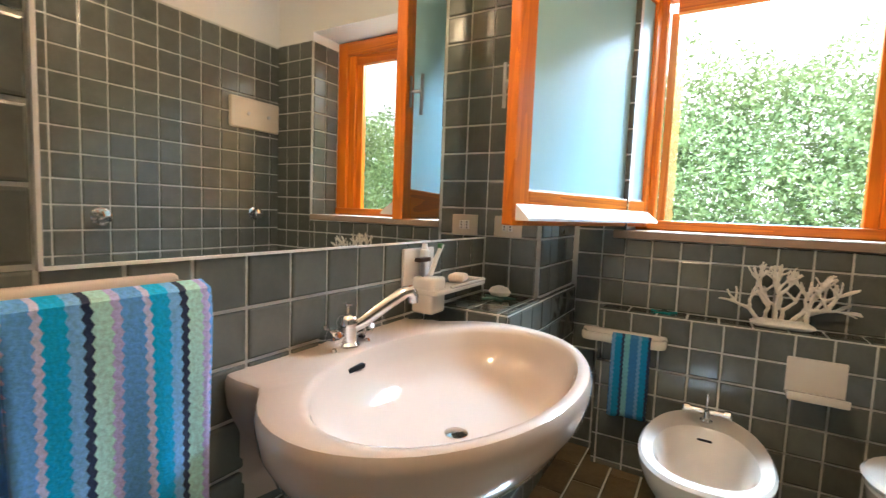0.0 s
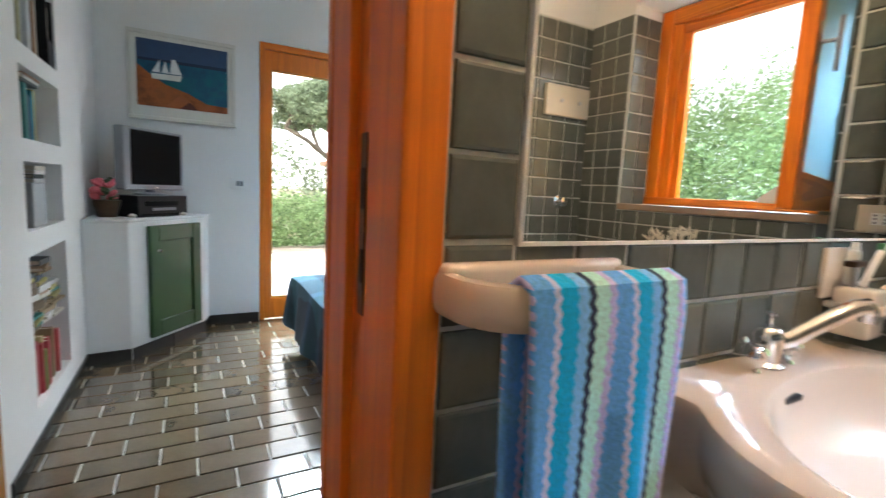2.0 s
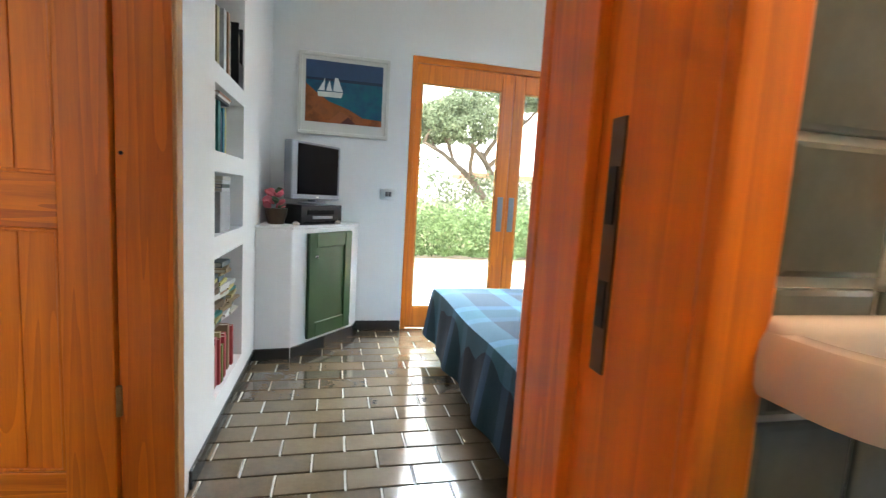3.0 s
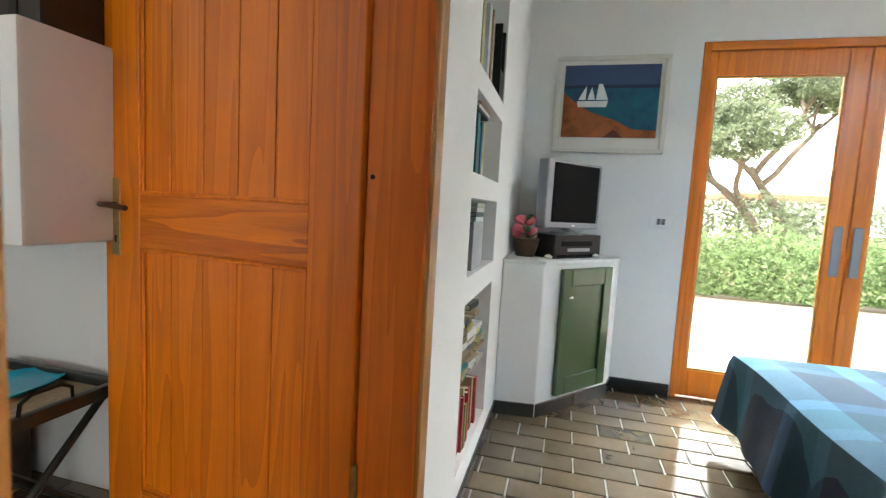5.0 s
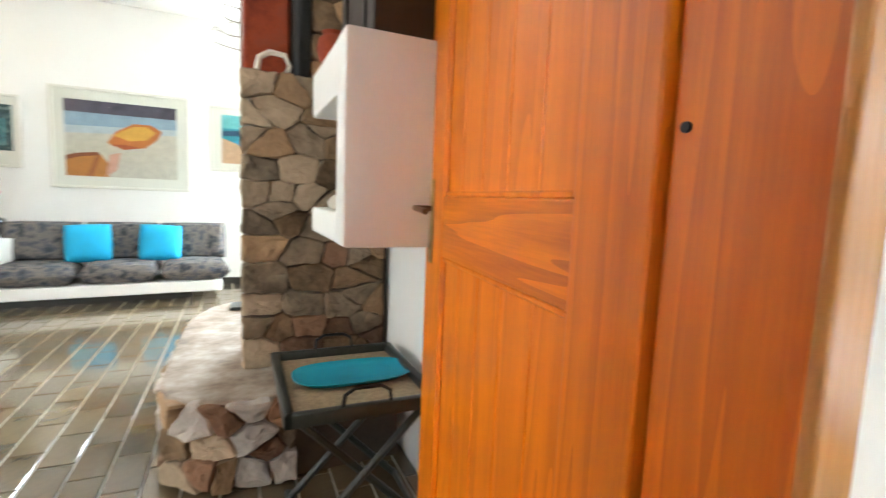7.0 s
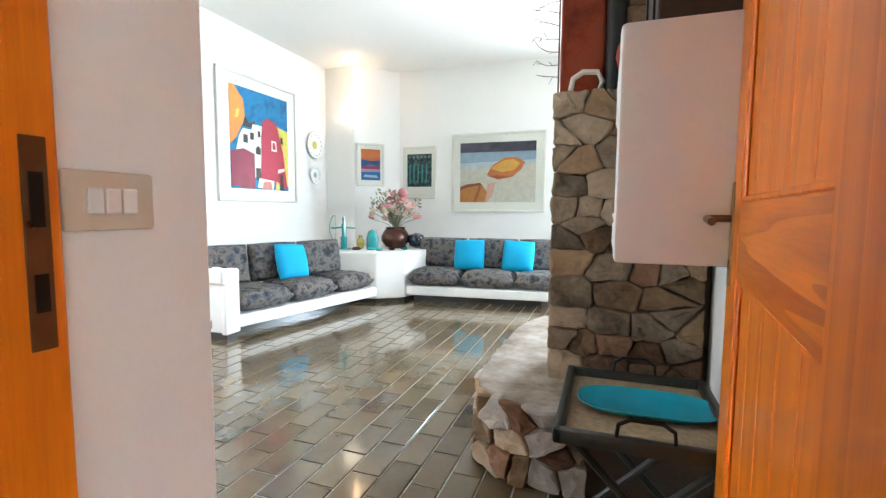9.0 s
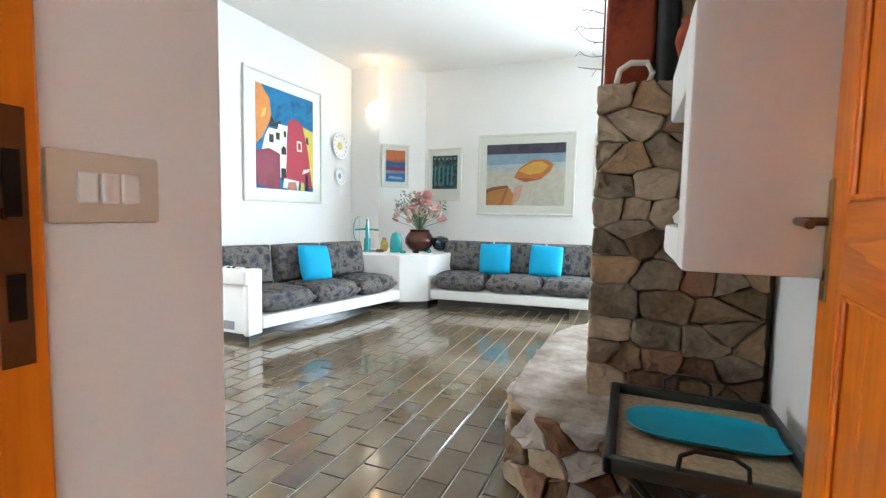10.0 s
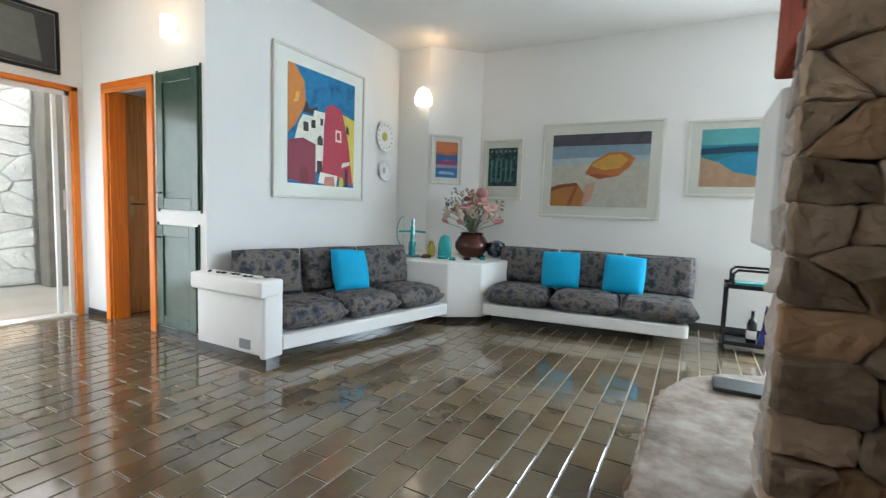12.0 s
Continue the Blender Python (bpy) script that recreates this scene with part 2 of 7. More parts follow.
TURQ = mat("turquoise_cloth", (0.004, 0.36, 0.62), 0.8, vary=0.10, scale=9, fine=220, bump=0.4)
TRAY_BLUE = mat("turquoise_plate", (0.010, 0.36, 0.52), 0.25, vary=0.08, scale=5, bump=0.05, coat=0.3)
VASE = mat("brown_copper_glaze", (0.10, 0.040, 0.028), 0.2, 0.5, vary=0.3, scale=8)
TRAYWOOD = mat("black_green_wood", (0.025, 0.030, 0.026), 0.35, vary=0.3, scale=15, bump=0.2)
TRAYMAT = mat("rattan_cane", (0.36, 0.28, 0.17), 0.7, vary=0.35, scale=50, fine=220, bump=0.5)
DARKWOOD = mat("dark_stained_wood", (0.022, 0.013, 0.009), 0.5, vary=0.3, scale=12, fine=80, bump=0.3)
IRON = mat("black_iron", (0.02, 0.02, 0.02), 0.4, 0.6, vary=0.2, scale=20)
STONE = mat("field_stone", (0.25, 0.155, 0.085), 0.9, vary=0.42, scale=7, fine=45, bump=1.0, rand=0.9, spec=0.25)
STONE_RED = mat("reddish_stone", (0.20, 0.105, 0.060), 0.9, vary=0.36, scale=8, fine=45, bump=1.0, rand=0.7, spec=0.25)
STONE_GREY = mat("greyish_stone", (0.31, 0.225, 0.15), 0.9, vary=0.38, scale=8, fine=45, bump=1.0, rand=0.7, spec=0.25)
STONE_PALE = mat("pale_stone", (0.46, 0.40, 0.35), 0.95, vary=0.25, scale=9, fine=50, bump=1.0, rand=0.5, spec=0.2)
MORTAR = mat("dark_mortar", (0.085, 0.062, 0.048), 0.95, vary=0.3, scale=12, fine=90, bump=0.8, spec=0.1)
HEARTH = blotches("hearth_slab", [(0.18, 0.13, 0.095), (0.33, 0.26, 0.20), (0.46, 0.39, 0.32)], 8)
RED_WALL = blotches("terracotta_red_plaster", [(0.16, 0.020, 0.008), (0.33, 0.050, 0.014), (0.24, 0.06, 0.03)], 5)
SOFA = blotches("dark_floral_cloth", [(0.010, 0.012, 0.016), (0.038, 0.042, 0.050), (0.17, 0.145, 0.125), (0.055, 0.062, 0.080), (0.016, 0.020, 0.026)], 8)
TOWEL = bands("zigzag_towel", [(20, (0.13, 0.40, 0.90)), (6, (0.60, 0.60, 0.90)), (18, (0.000, 0.42, 0.84)), (12, (0.22, 0.50, 0.92)), (7, (0.016, 0.033, 0.091)), (16, (0.468, 0.806, 0.780)), (8, (0.520, 0.494, 0.858))], 1, 0.128, zig=0.55, zig_period=0.017)
TOWEL2 = bands("small_zigzag_towel", [(20, (0.028, 0.168, 0.420)), (8, (0.140, 0.308, 0.560)), (16, (0.000, 0.224, 0.462)), (7, (0.014, 0.028, 0.084)), (14, (0.182, 0.448, 0.504))], 1, 0.105, zig=0.5, zig_period=0.02)
PLAID = bands("plaid_cloth", [(26, (0.004, 0.016, 0.040)), (12, (0.05, 0.13, 0.24)), (24, (0.003, 0.060, 0.085)), (12, (0.035, 0.10, 0.17)), (26, (0.004, 0.012, 0.028))], 0, 0.62,
              cross=(1, 0.70, [(28, (0.004, 0.035, 0.055)), (14, (0.06, 0.18, 0.27)), (30, (0.003, 0.010, 0.025)), (18, (0.05, 0.16, 0.22))]))
PATIO = mat("pale_patio_stone", (0.58, 0.54, 0.47), 0.9, vary=0.12, scale=2, fine=40, bump=0.3)
GROUND = mat("dry_ground", (0.30, 0.25, 0.16), 0.95, vary=0.35, scale=0.8, fine=12, bump=0.8)
LEAF = mat("leaf_green", (0.25, 0.34, 0.16), 0.85, vary=0.35, scale=3, fine=30, bump=0.0, rand=0.6, spec=0.1)
LEAF2 = mat("grey_green_leaf", (0.25, 0.30, 0.19), 0.6, vary=0.35, scale=3, fine=30, bump=0.0, rand=0.6, spec=0.1)


def leafy(m):
    """Lets part of the light through a leaf."""
    nt = m.node_tree
    p = nt.nodes["Principled BSDF"]
    thin, mix = nt.nodes.new("ShaderNodeBsdfTranslucent"), nt.nodes.new("ShaderNodeMixShader")
    nt.links.new(p.inputs["Base Color"].links[0].from_socket, thin.inputs["Color"])
    mix.inputs[0].default_value = 0.5
    nt.links.new(p.outputs[0], mix.inputs[1])
    nt.links.new(thin.outputs[0], mix.inputs[2])
    nt.links.new(mix.outputs[0], nt.nodes["Material Output"].inputs["Surface"])


leafy(LEAF)
leafy(LEAF2)
BARK = mat("pine_bark", (0.22, 0.18, 0.14), 0.95, vary=0.4, scale=12, fine=60, bump=1.0)
WHITE_STONE = mat("whitewashed_stone", (0.82, 0.80, 0.74), 0.9, vary=0.14, scale=5, fine=40, bump=0.8, rand=0.4)
LAMP_GLASS = mat("opal_lamp_glass", (0.9, 0.85, 0.75), 0.3, vary=0.0, bump=0.0, emit=(1.0, 0.84, 0.62), power=1.3)
FRAME_WHITE = mat("white_picture_frame", (0.66, 0.64, 0.57), 0.4, vary=0.04, scale=10, bump=0.1)
MOUNT = mat("picture_mount", (0.70, 0.68, 0.61), 0.8, vary=0.02, bump=0.05)
PAPER = mat("book_paper", (0.62, 0.56, 0.45), 0.9, vary=0.12, scale=30, fine=300, bump=0.3)
PAINTS = {}


def paint(r, g, b):
    """Artist's or printed colour, made once for each shade."""
    key = (round(r, 3), round(g, 3), round(b, 3))
    if key not in PAINTS:
        PAINTS[key] = mat("colour", key, 0.6, vary=0.14, scale=18, fine=120, bump=0.1)
    return PAINTS[key]


# ---- building helpers ----


def thing(name, label, category, at=(0, 0, 0), rz=0.0, group="", kind=""):
    ob = new(name)
    ob.location, ob.rotation_euler = at, (0, 0, radians(rz))
    return tagged(ob, label, category, group, kind)


def part(name, bm, material, parent, label="", smooth=False):
    """Links a bmesh as one mesh object; its coordinates are those of its top-level thing."""
    if len(bm.faces) == 0:
        bm.faces.new([bm.verts.new(v) for v in ((0, 0, 0), (0.001, 0, 0), (0, 0.001, 0))])
    me = bpy.data.meshes.new(name)
    bm.normal_update()
    bm.to_mesh(me)
    bm.free()
    me.materials.append(material)
    if smooth:
        me.polygons.foreach_set("use_smooth", [True] * len(me.polygons))
        me.set_sharp_from_angle(angle=radians(40))
    ob = new(name, me)
    if parent:
        ob.parent = parent
    if label:
        ob["label"] = label
    return ob


def solo(name, bm, material, label, category, kind="", group="", smooth=False, at=(0, 0, 0), rz=0.0):
    ob = part(name, bm, material, None, smooth=smooth)
    ob.location, ob.rotation_euler = at, (0, 0, radians(rz))
    return tagged(ob, label, category, group, kind)


def box(x0, x1, y0, y1, z0, z1, bevel=0.0, seg=2, into=None):
    bm = bmesh.new()
    m = Matrix.LocRotScale(((x0 + x1) / 2, (y0 + y1) / 2, (z0 + z1) / 2), None, (abs(x1 - x0), abs(y1 - y0), abs(z1 - z0)))
    bmesh.ops.create_cube(bm, size=1, matrix=m)
    if bevel:
        bmesh.ops.bevel(bm, geom=bm.edges[:], offset=min(bevel, 0.49 * min(abs(x1 - x0), abs(y1 - y0), abs(z1 - z0))), segments=seg, affect="EDGES", profile=0.5)
    if into is not None:
        join(into, bm)
        return into
    return bm


def join(into, bm, m=None):
    if m is not None:
        bm.transform(m)
    me = bpy.data.meshes.new("tmp")
    bm.to_mesh(me)
    bm.free()
    into.from_mesh(me)
    bpy.data.meshes.remove(me)
    return into


def boxes(rows, bevel=0.0, seg=1):
    bm = bmesh.new()
    for r in rows:
        box(*r, bevel=bevel, seg=seg, into=bm)
    return bm


def tube(points, radius, sides=10, caps=True, taper=None):
    """A round bar along a line of points."""
    bm = bmesh.new()
    pts = [Vector(p) for p in points]
    rings = []
    for i, p in enumerate(pts):
        d = (pts[min(i + 1, len(pts) - 1)] - pts[max(i - 1, 0)]).normalized()
        a = d.cross(Vector((0.13, 0.21, 0.97)))
        a = (a if a.length > 0.05 else d.cross(Vector((1, 0, 0)))).normalized()
        b = d.cross(a)
        r = radius if taper is None else radius + (taper - radius) * i / (len(pts) - 1)
        rings.append([bm.verts.new(p + r * (math.cos(k) * a + math.sin(k) * b)) for k in np.arange(sides) * 2 * math.pi / sides])
    for u, v in zip(rings, rings[1:]):
        for k in range(sides):
            bm.faces.new((u[k], u[(k + 1) % sides], v[(k + 1) % sides], v[k]))
    if caps:
        bm.faces.new(rings[0][::-1])
        bm.faces.new(rings[-1])
    bmesh.ops.recalc_face_normals(bm, faces=bm.faces[:])
    return bm


def lathe(profile, sides=24, m=None):
    """A turned body from (radius, height) pairs."""
    bm = bmesh.new()
    rings = []
    for r, z in profile:
        rings.append([bm.verts.new((r * math.cos(a), r * math.sin(a), z)) for a in np.arange(sides) * 2 * math.pi / sides])
    for u, v in zip(rings, rings[1:]):
        for k in range(sides):
            bm.faces.new((u[k], u[(k + 1) % sides], v[(k + 1) % sides], v[k]))
    bm.faces.new(rings[0][::-1])
    bm.faces.new(rings[-1])
    bmesh.ops.remove_doubles(bm, verts=bm.verts[:], dist=1e-5)
    bmesh.ops.recalc_face_normals(bm, faces=bm.faces[:])
    if m is not None:
        bm.transform(m)
    return bm


def slab(outline, z0, z1, bevel=0.0):
    """A flat body over an outline in plan."""
    bm = bmesh.new()
    lo = [bm.verts.new((x, y, z0)) for x, y in outline]
    hi = [bm.verts.new((x, y, z1)) for x, y in outline]
    bm.faces.new(lo[::-1])
    bm.faces.new(hi)
    for i in range(len(lo)):
        j = (i + 1) % len(lo)
        bm.faces.new((lo[i], lo[j], hi[j], hi[i]))
    bmesh.ops.recalc_face_normals(bm, faces=bm.faces[:])
    if bevel:
        bmesh.ops.bevel(bm, geom=bm.edges[:], offset=bevel, segments=2, affect="EDGES", profile=0.5)
    return bm


def wall_with_holes(axis, at, thick, u0, u1, z0, z1, holes):
    """A wall whose face lies at one coordinate and which is thick towards positive or negative; holes: (u0, u1, z0, z1)."""
    us = sorted({u0, u1, *[h[0] for h in holes], *[h[1] for h in holes]})
    zs = sorted({z0, z1, *[h[2] for h in holes], *[h[3] for h in holes]})
    bm = bmesh.new()
    us, zs = [u for u in us if u0 <= u <= u1], [z for z in zs if z0 <= z <= z1]
    lo, hi = min(at, at + thick), max(at, at + thick)
    solid = lambda i, k: 0 <= i < len(us) - 1 and 0 <= k < len(zs) - 1 and not any(
        h[0] - 1e-6 <= us[i] and us[i + 1] <= h[1] + 1e-6 and h[2] - 1e-6 <= zs[k] and zs[k + 1] <= h[3] + 1e-6 for h in holes)
    spot = (lambda d, u, z: (d, u, z)) if axis == "x" else (lambda d, u, z: (u, d, z))
    cache = {}

    def vert(d, u, z):
        key = (d, u, z)
        if key not in cache:
            cache[key] = bm.verts.new(spot(d, u, z))
        return cache[key]

    for i in range(len(us) - 1):
        for k in range(len(zs) - 1):
            if not solid(i, k):
                continue
            a, b, c, d = us[i], us[i + 1], zs[k], zs[k + 1]
            for w in (lo, hi):
                bm.faces.new((vert(w, a, c), vert(w, b, c), vert(w, b, d), vert(w, a, d)))
            for other, e in (((i - 1, k), (a, c, a, d)), ((i + 1, k), (b, c, b, d)), ((i, k - 1), (a, c, b, c)), ((i, k + 1), (a, d, b, d))):
                if not solid(*other):
                    bm.faces.new((vert(lo, e[0], e[1]), vert(hi, e[0], e[1]), vert(hi, e[2], e[3]), vert(lo, e[2], e[3])))
    bmesh.ops.recalc_face_normals(bm, faces=bm.faces[:])
    return bm


def structure(name, bm, material, label, category, smooth=False):
    return solo(name, bm, material, label, category, kind="structure", smooth=smooth)


def pillow_mesh(w, d, h, bulge=0.25, seed=0, n=10):
    """A stuffed cushion with soft edges, w by d, h thick, lying flat."""
    bm = bmesh.new()
    rng = random.Random(seed)
    for side in (1, -1):
        grid = []
        for i in range(n + 1):
            row = []
            for j in range(n + 1):
                u, v = 2 * i / n - 1, 2 * j / n - 1
                k = max(0.0, (1 - abs(u) ** 7) * (1 - abs(v) ** 7)) ** 0.36
                z = side * h / 2 * (0.12 + 0.88 * k) * (1 + bulge * (1 - u * u) * (1 - v * v) - bulge / 2)
                z += rng.uniform(-0.02, 0.02) * h * k
                row.append(bm.verts.new((u * w / 2 * (1 - 0.03 * v * v), v * d / 2 * (1 - 0.03 * u * u), z)))
            grid.append(row)
        for i in range(n):
            for j in range(n):
                f = (grid[i][j], grid[i + 1][j], grid[i + 1][j + 1], grid[i][j + 1])
                bm.faces.new(f if side > 0 else f[::-1])
        edge = [grid[i][0] for i in range(n + 1)] + [grid[n][j] for j in range(1, n + 1)] + [grid[i][n] for i in range(n - 1, -1, -1)] + [grid[0][j] for j in range(n - 1, 0, -1)]
        if side > 0:
            top = edge
    for i in range(len(top)):
        j = (i + 1) % len(top)
        bm.faces.new((edge[i], edge[j], top[j], top[i]))
    bmesh.ops.recalc_face_normals(bm, faces=bm.faces[:])
    return bm


# ---- setting ----
T = 0.118  # bathroom tile pitch
BATH_X0, BATH_X1, BATH_Y1, BATH_Z = 0.013, 1.954, 3.134, 2.62

wall_bath_west = structure("wall_bath_west", wall_with_holes("x", BATH_X0, -0.30, -0.24, 3.55, 0, 2.98, [(0.145, 0.93, 0, 2.08)]), PLASTER, "white plastered wall between bathroom and bedroom", "wall")
wall_bath_east = structure("wall_bath_east", box(BATH_X1, 2.1, -0.24, 3.55, 0, 2.98), PLASTER, "white plaster above dark green wall tiles", "wall")
wall_bath_north = structure("wall_bath_north", wall_with_holes("y", BATH_Y1, 0.33, BATH_X0, 1.95, 0, 2.98, [(0.51, 1.615, 1.09, 2.33)]), PLASTER, "white wall round a deep bathroom window", "wall")
wall_shelf = structure("wall_shelf", wall_with_holes("y", 0.14, -0.06, -3.55, -0.287, 0, 2.98, [(-1.30, -0.38, 0, 2.09), (-2.33, -1.74, 0.175, 0.79), (-2.33, -1.74, 0.885, 1.155), (-2.33, -1.74, 1.24, 1.51), (-2.33, -1.74, 1.59, 2.05)]), PLASTER, "white wall with open book niches", "wall")
niche_back = structure("wall_niche_back", boxes([(-3.55, -1.302, -0.22, -0.15, 0, 2.98), (-1.74, -1.302, -0.15, 0.08, 0, 2.98), (-3.55, -2.33, -0.15, 0.08, 0, 2.98), (-2.33, -1.74, -0.15, 0.08, 0, 0.175), (-2.33, -1.74, -0.15, 0.08, 0.79, 0.885), (-2.33, -1.74, -0.15, 0.08, 1.155, 1.24), (-2.33, -1.74, -0.15, 0.08, 1.51, 1.59), (-2.33, -1.74, -0.15, 0.08, 2.05, 2.98)]), PLASTER, "white plaster behind the book niches", "wall")
wall_switch = structure("wall_switch", box(-0.378, 0.0, -0.356, 0.08, 0, 2.98, 0.006), PLASTER, "white painted wall end beside the living room door", "wall")
wall_door_head = structure("wall_door_head", box(-1.30, -0.379, -0.09, 0.08, 2.09, 2.98), PLASTER, "white wall above the living room door", "wall")
wall_north = structure("wall_north", wall_with_holes("y", -0.24, -0.115, 0.0, 4.6, 0, 2.98, [(2.3, 3.9, 0.9, 2.1)]), PLASTER, "white living room wall with a window opening", "wall")
wall_bed_west = structure("wall_bed_west", wall_with_holes("x", -3.366, -0.3, 0.1, 4.0, 0, 2.98, [(1.165, 2.965, 0, 2.18)]), PLASTER, "white bedroom wall round a glazed double door", "wall")
wall_bed_north = structure("wall_bed_north", box(-3.366, -0.287, 3.75, 3.9, 0, 2.98), PLASTER, "plain white bedroom wall", "wall")
wall_fire_side = structure("wall_fire_side", box(-1.62, -1.503, -1.80, -0.22, 0, 2.98), PLASTER, "white wall beside the stone fireplace", "wall")
wall_p1 = structure("wall_sofa_side", box(2.56, 2.72, -5.95, -2.80, 0, 2.98), PLASTER, "white living room wall hung with a large painting", "wall")
wall_cup = structure("wall_cupboard", wall_with_holes("y", -2.684, -0.12, 2.56, 4.6, 0, 2.98, [(3.28, 3.97, 0, 2.04)]), PLASTER, "white wall with green cupboard doors", "wall")
wall_slide = structure("wall_slide", wall_with_holes("x", 4.335, 0.25, -2.684, -0.356, 0, 2.98, [(-2.64, -0.75, 0, 2.09)]), PLASTER, "cream wall round the sliding glass door", "wall")
wall_far = structure("wall_far", wall_with_holes("y", -5.65, -0.3, -3.7, 2.72, 0, 2.98, [(-3.5, -1.72, 0, 2.2)]), PLASTER, "white living room wall behind the long sofa", "wall")
wall_liv_west = structure("wall_liv_west", box(-3.7, -3.55, -5.95, 0.1, 0, 2.98), PLASTER, "plain white living room wall", "wall")
corner_pier = structure("wall_corner_pier", slab([(2.562, -5.2), (2.13, -5.2), (1.66, -5.652), (2.562, -5.652)], 0, 2.975), PLASTER, "white boxed-in corner pier", "wall")
corridor = structure("wall_corridor", boxes([(3.05, 3.2, -4.6, -2.804, 0, 2.4), (4.05, 4.2, -4.6, -2.804, 0, 2.4), (3.05, 4.2, -4.75, -4.6, 0, 2.4), (3.05, 4.2, -4.75, -2.81, 2.4, 2.5)]), PLASTER, "plain plaster corridor behind an open doorway", "wall")

floor = structure("floor", box(-3.75, 4.7, -6.0, 4.0, -0.12, -0.004), GROUT_FLOOR, "grey cement floor bed between dark tiles", "floor")
ceiling_living = structure("ceiling_living", box(-3.7, 4.6, -5.95, -0.2, 2.97, 3.1), CEILING, "smooth white living room ceiling", "ceiling")
ceiling_bed = structure("ceiling_bedroom", box(-3.6, -0.1, -0.2, 3.9, 2.80, 3.1), CEILING, "smooth white bedroom ceiling", "ceiling")
ceiling_bath = structure("ceiling_bathroom", box(-0.05, 2.1, -0.24, 3.5, BATH_Z, 3.1), CEILING, "smooth white bathroom ceiling", "ceiling")

# skirtings
skirt = bmesh.new()
for r in ((-2.70, -1.385, 0.14, 0.152, 0, 0.075), (-3.366, -3.354, 0.80, 1.16, 0, 0.075), (2.56, 3.25, -2.684, -2.672, 0, 0.06), (3.99, 4.33, -2.684, -2.672, 0, 0.06), (-3.5, 1.6, -5.65, -5.638, 0, 0.075), (4.323, 4.335, -0.75, -0.36, 0, 0.07)):
    box(*r, bevel=0.003, seg=1, into=skirt)
structure("baseboard", skirt, SKIRT, "dark glazed tile baseboard along white walls", "baseboard")

# ---- doors and frames ----


def bath_frame():
    d = thing("door_1", "varnished orange pine door lining with a metal strike plate", "door frame", (0, 0.5, 0), kind="structure")
    o = 0.5
    part("jamb", box(-0.30, 0.022, 0.908 - o, 0.932 - o, 0, 2.06, 0.004), PINE, d)
    part("jamb", box(-0.30, 0.022, 0.143 - o, 0.167 - o, 0, 2.06, 0.004), PINE, d)
    part("jamb_stop", box(-0.19, -0.145, 0.893 - o, 0.909 - o, 0, 2.05, 0.003), PINE, d)
    part("head", box(-0.30, 0.022, 0.143 - o, 0.932 - o, 2.045, 2.08, 0.004), PINE_X, d)
    for x0, x1 in ((0.0135, 0.034), (-0.322, -0.288)):
        part("casing", box(x0, x1, 0.905 - o, 0.968 - o, 0, 2.12, 0.006), PINE, d)
        part("casing", box(x0, x1, 0.085 - o, 0.150 - o, 0, 2.12, 0.006), PINE, d)
        part("casing", box(x0, x1, 0.085 - o, 0.968 - o, 2.055, 2.12, 0.006), PINE_X, d)
    sp = part("strike_plate", box(-0.122, -0.098, 0.9055 - o, 0.9085 - o, 0.93, 1.20, 0.001), BRONZE, d, "tarnished brass strike plate")
    part("latch_hole", boxes([(-0.117, -0.103, 0.904 - o, 0.907 - o, 1.09, 1.15), (-0.117, -0.103, 0.904 - o, 0.907 - o, 0.98, 1.03)]), BLACK, sp)


bath_frame()


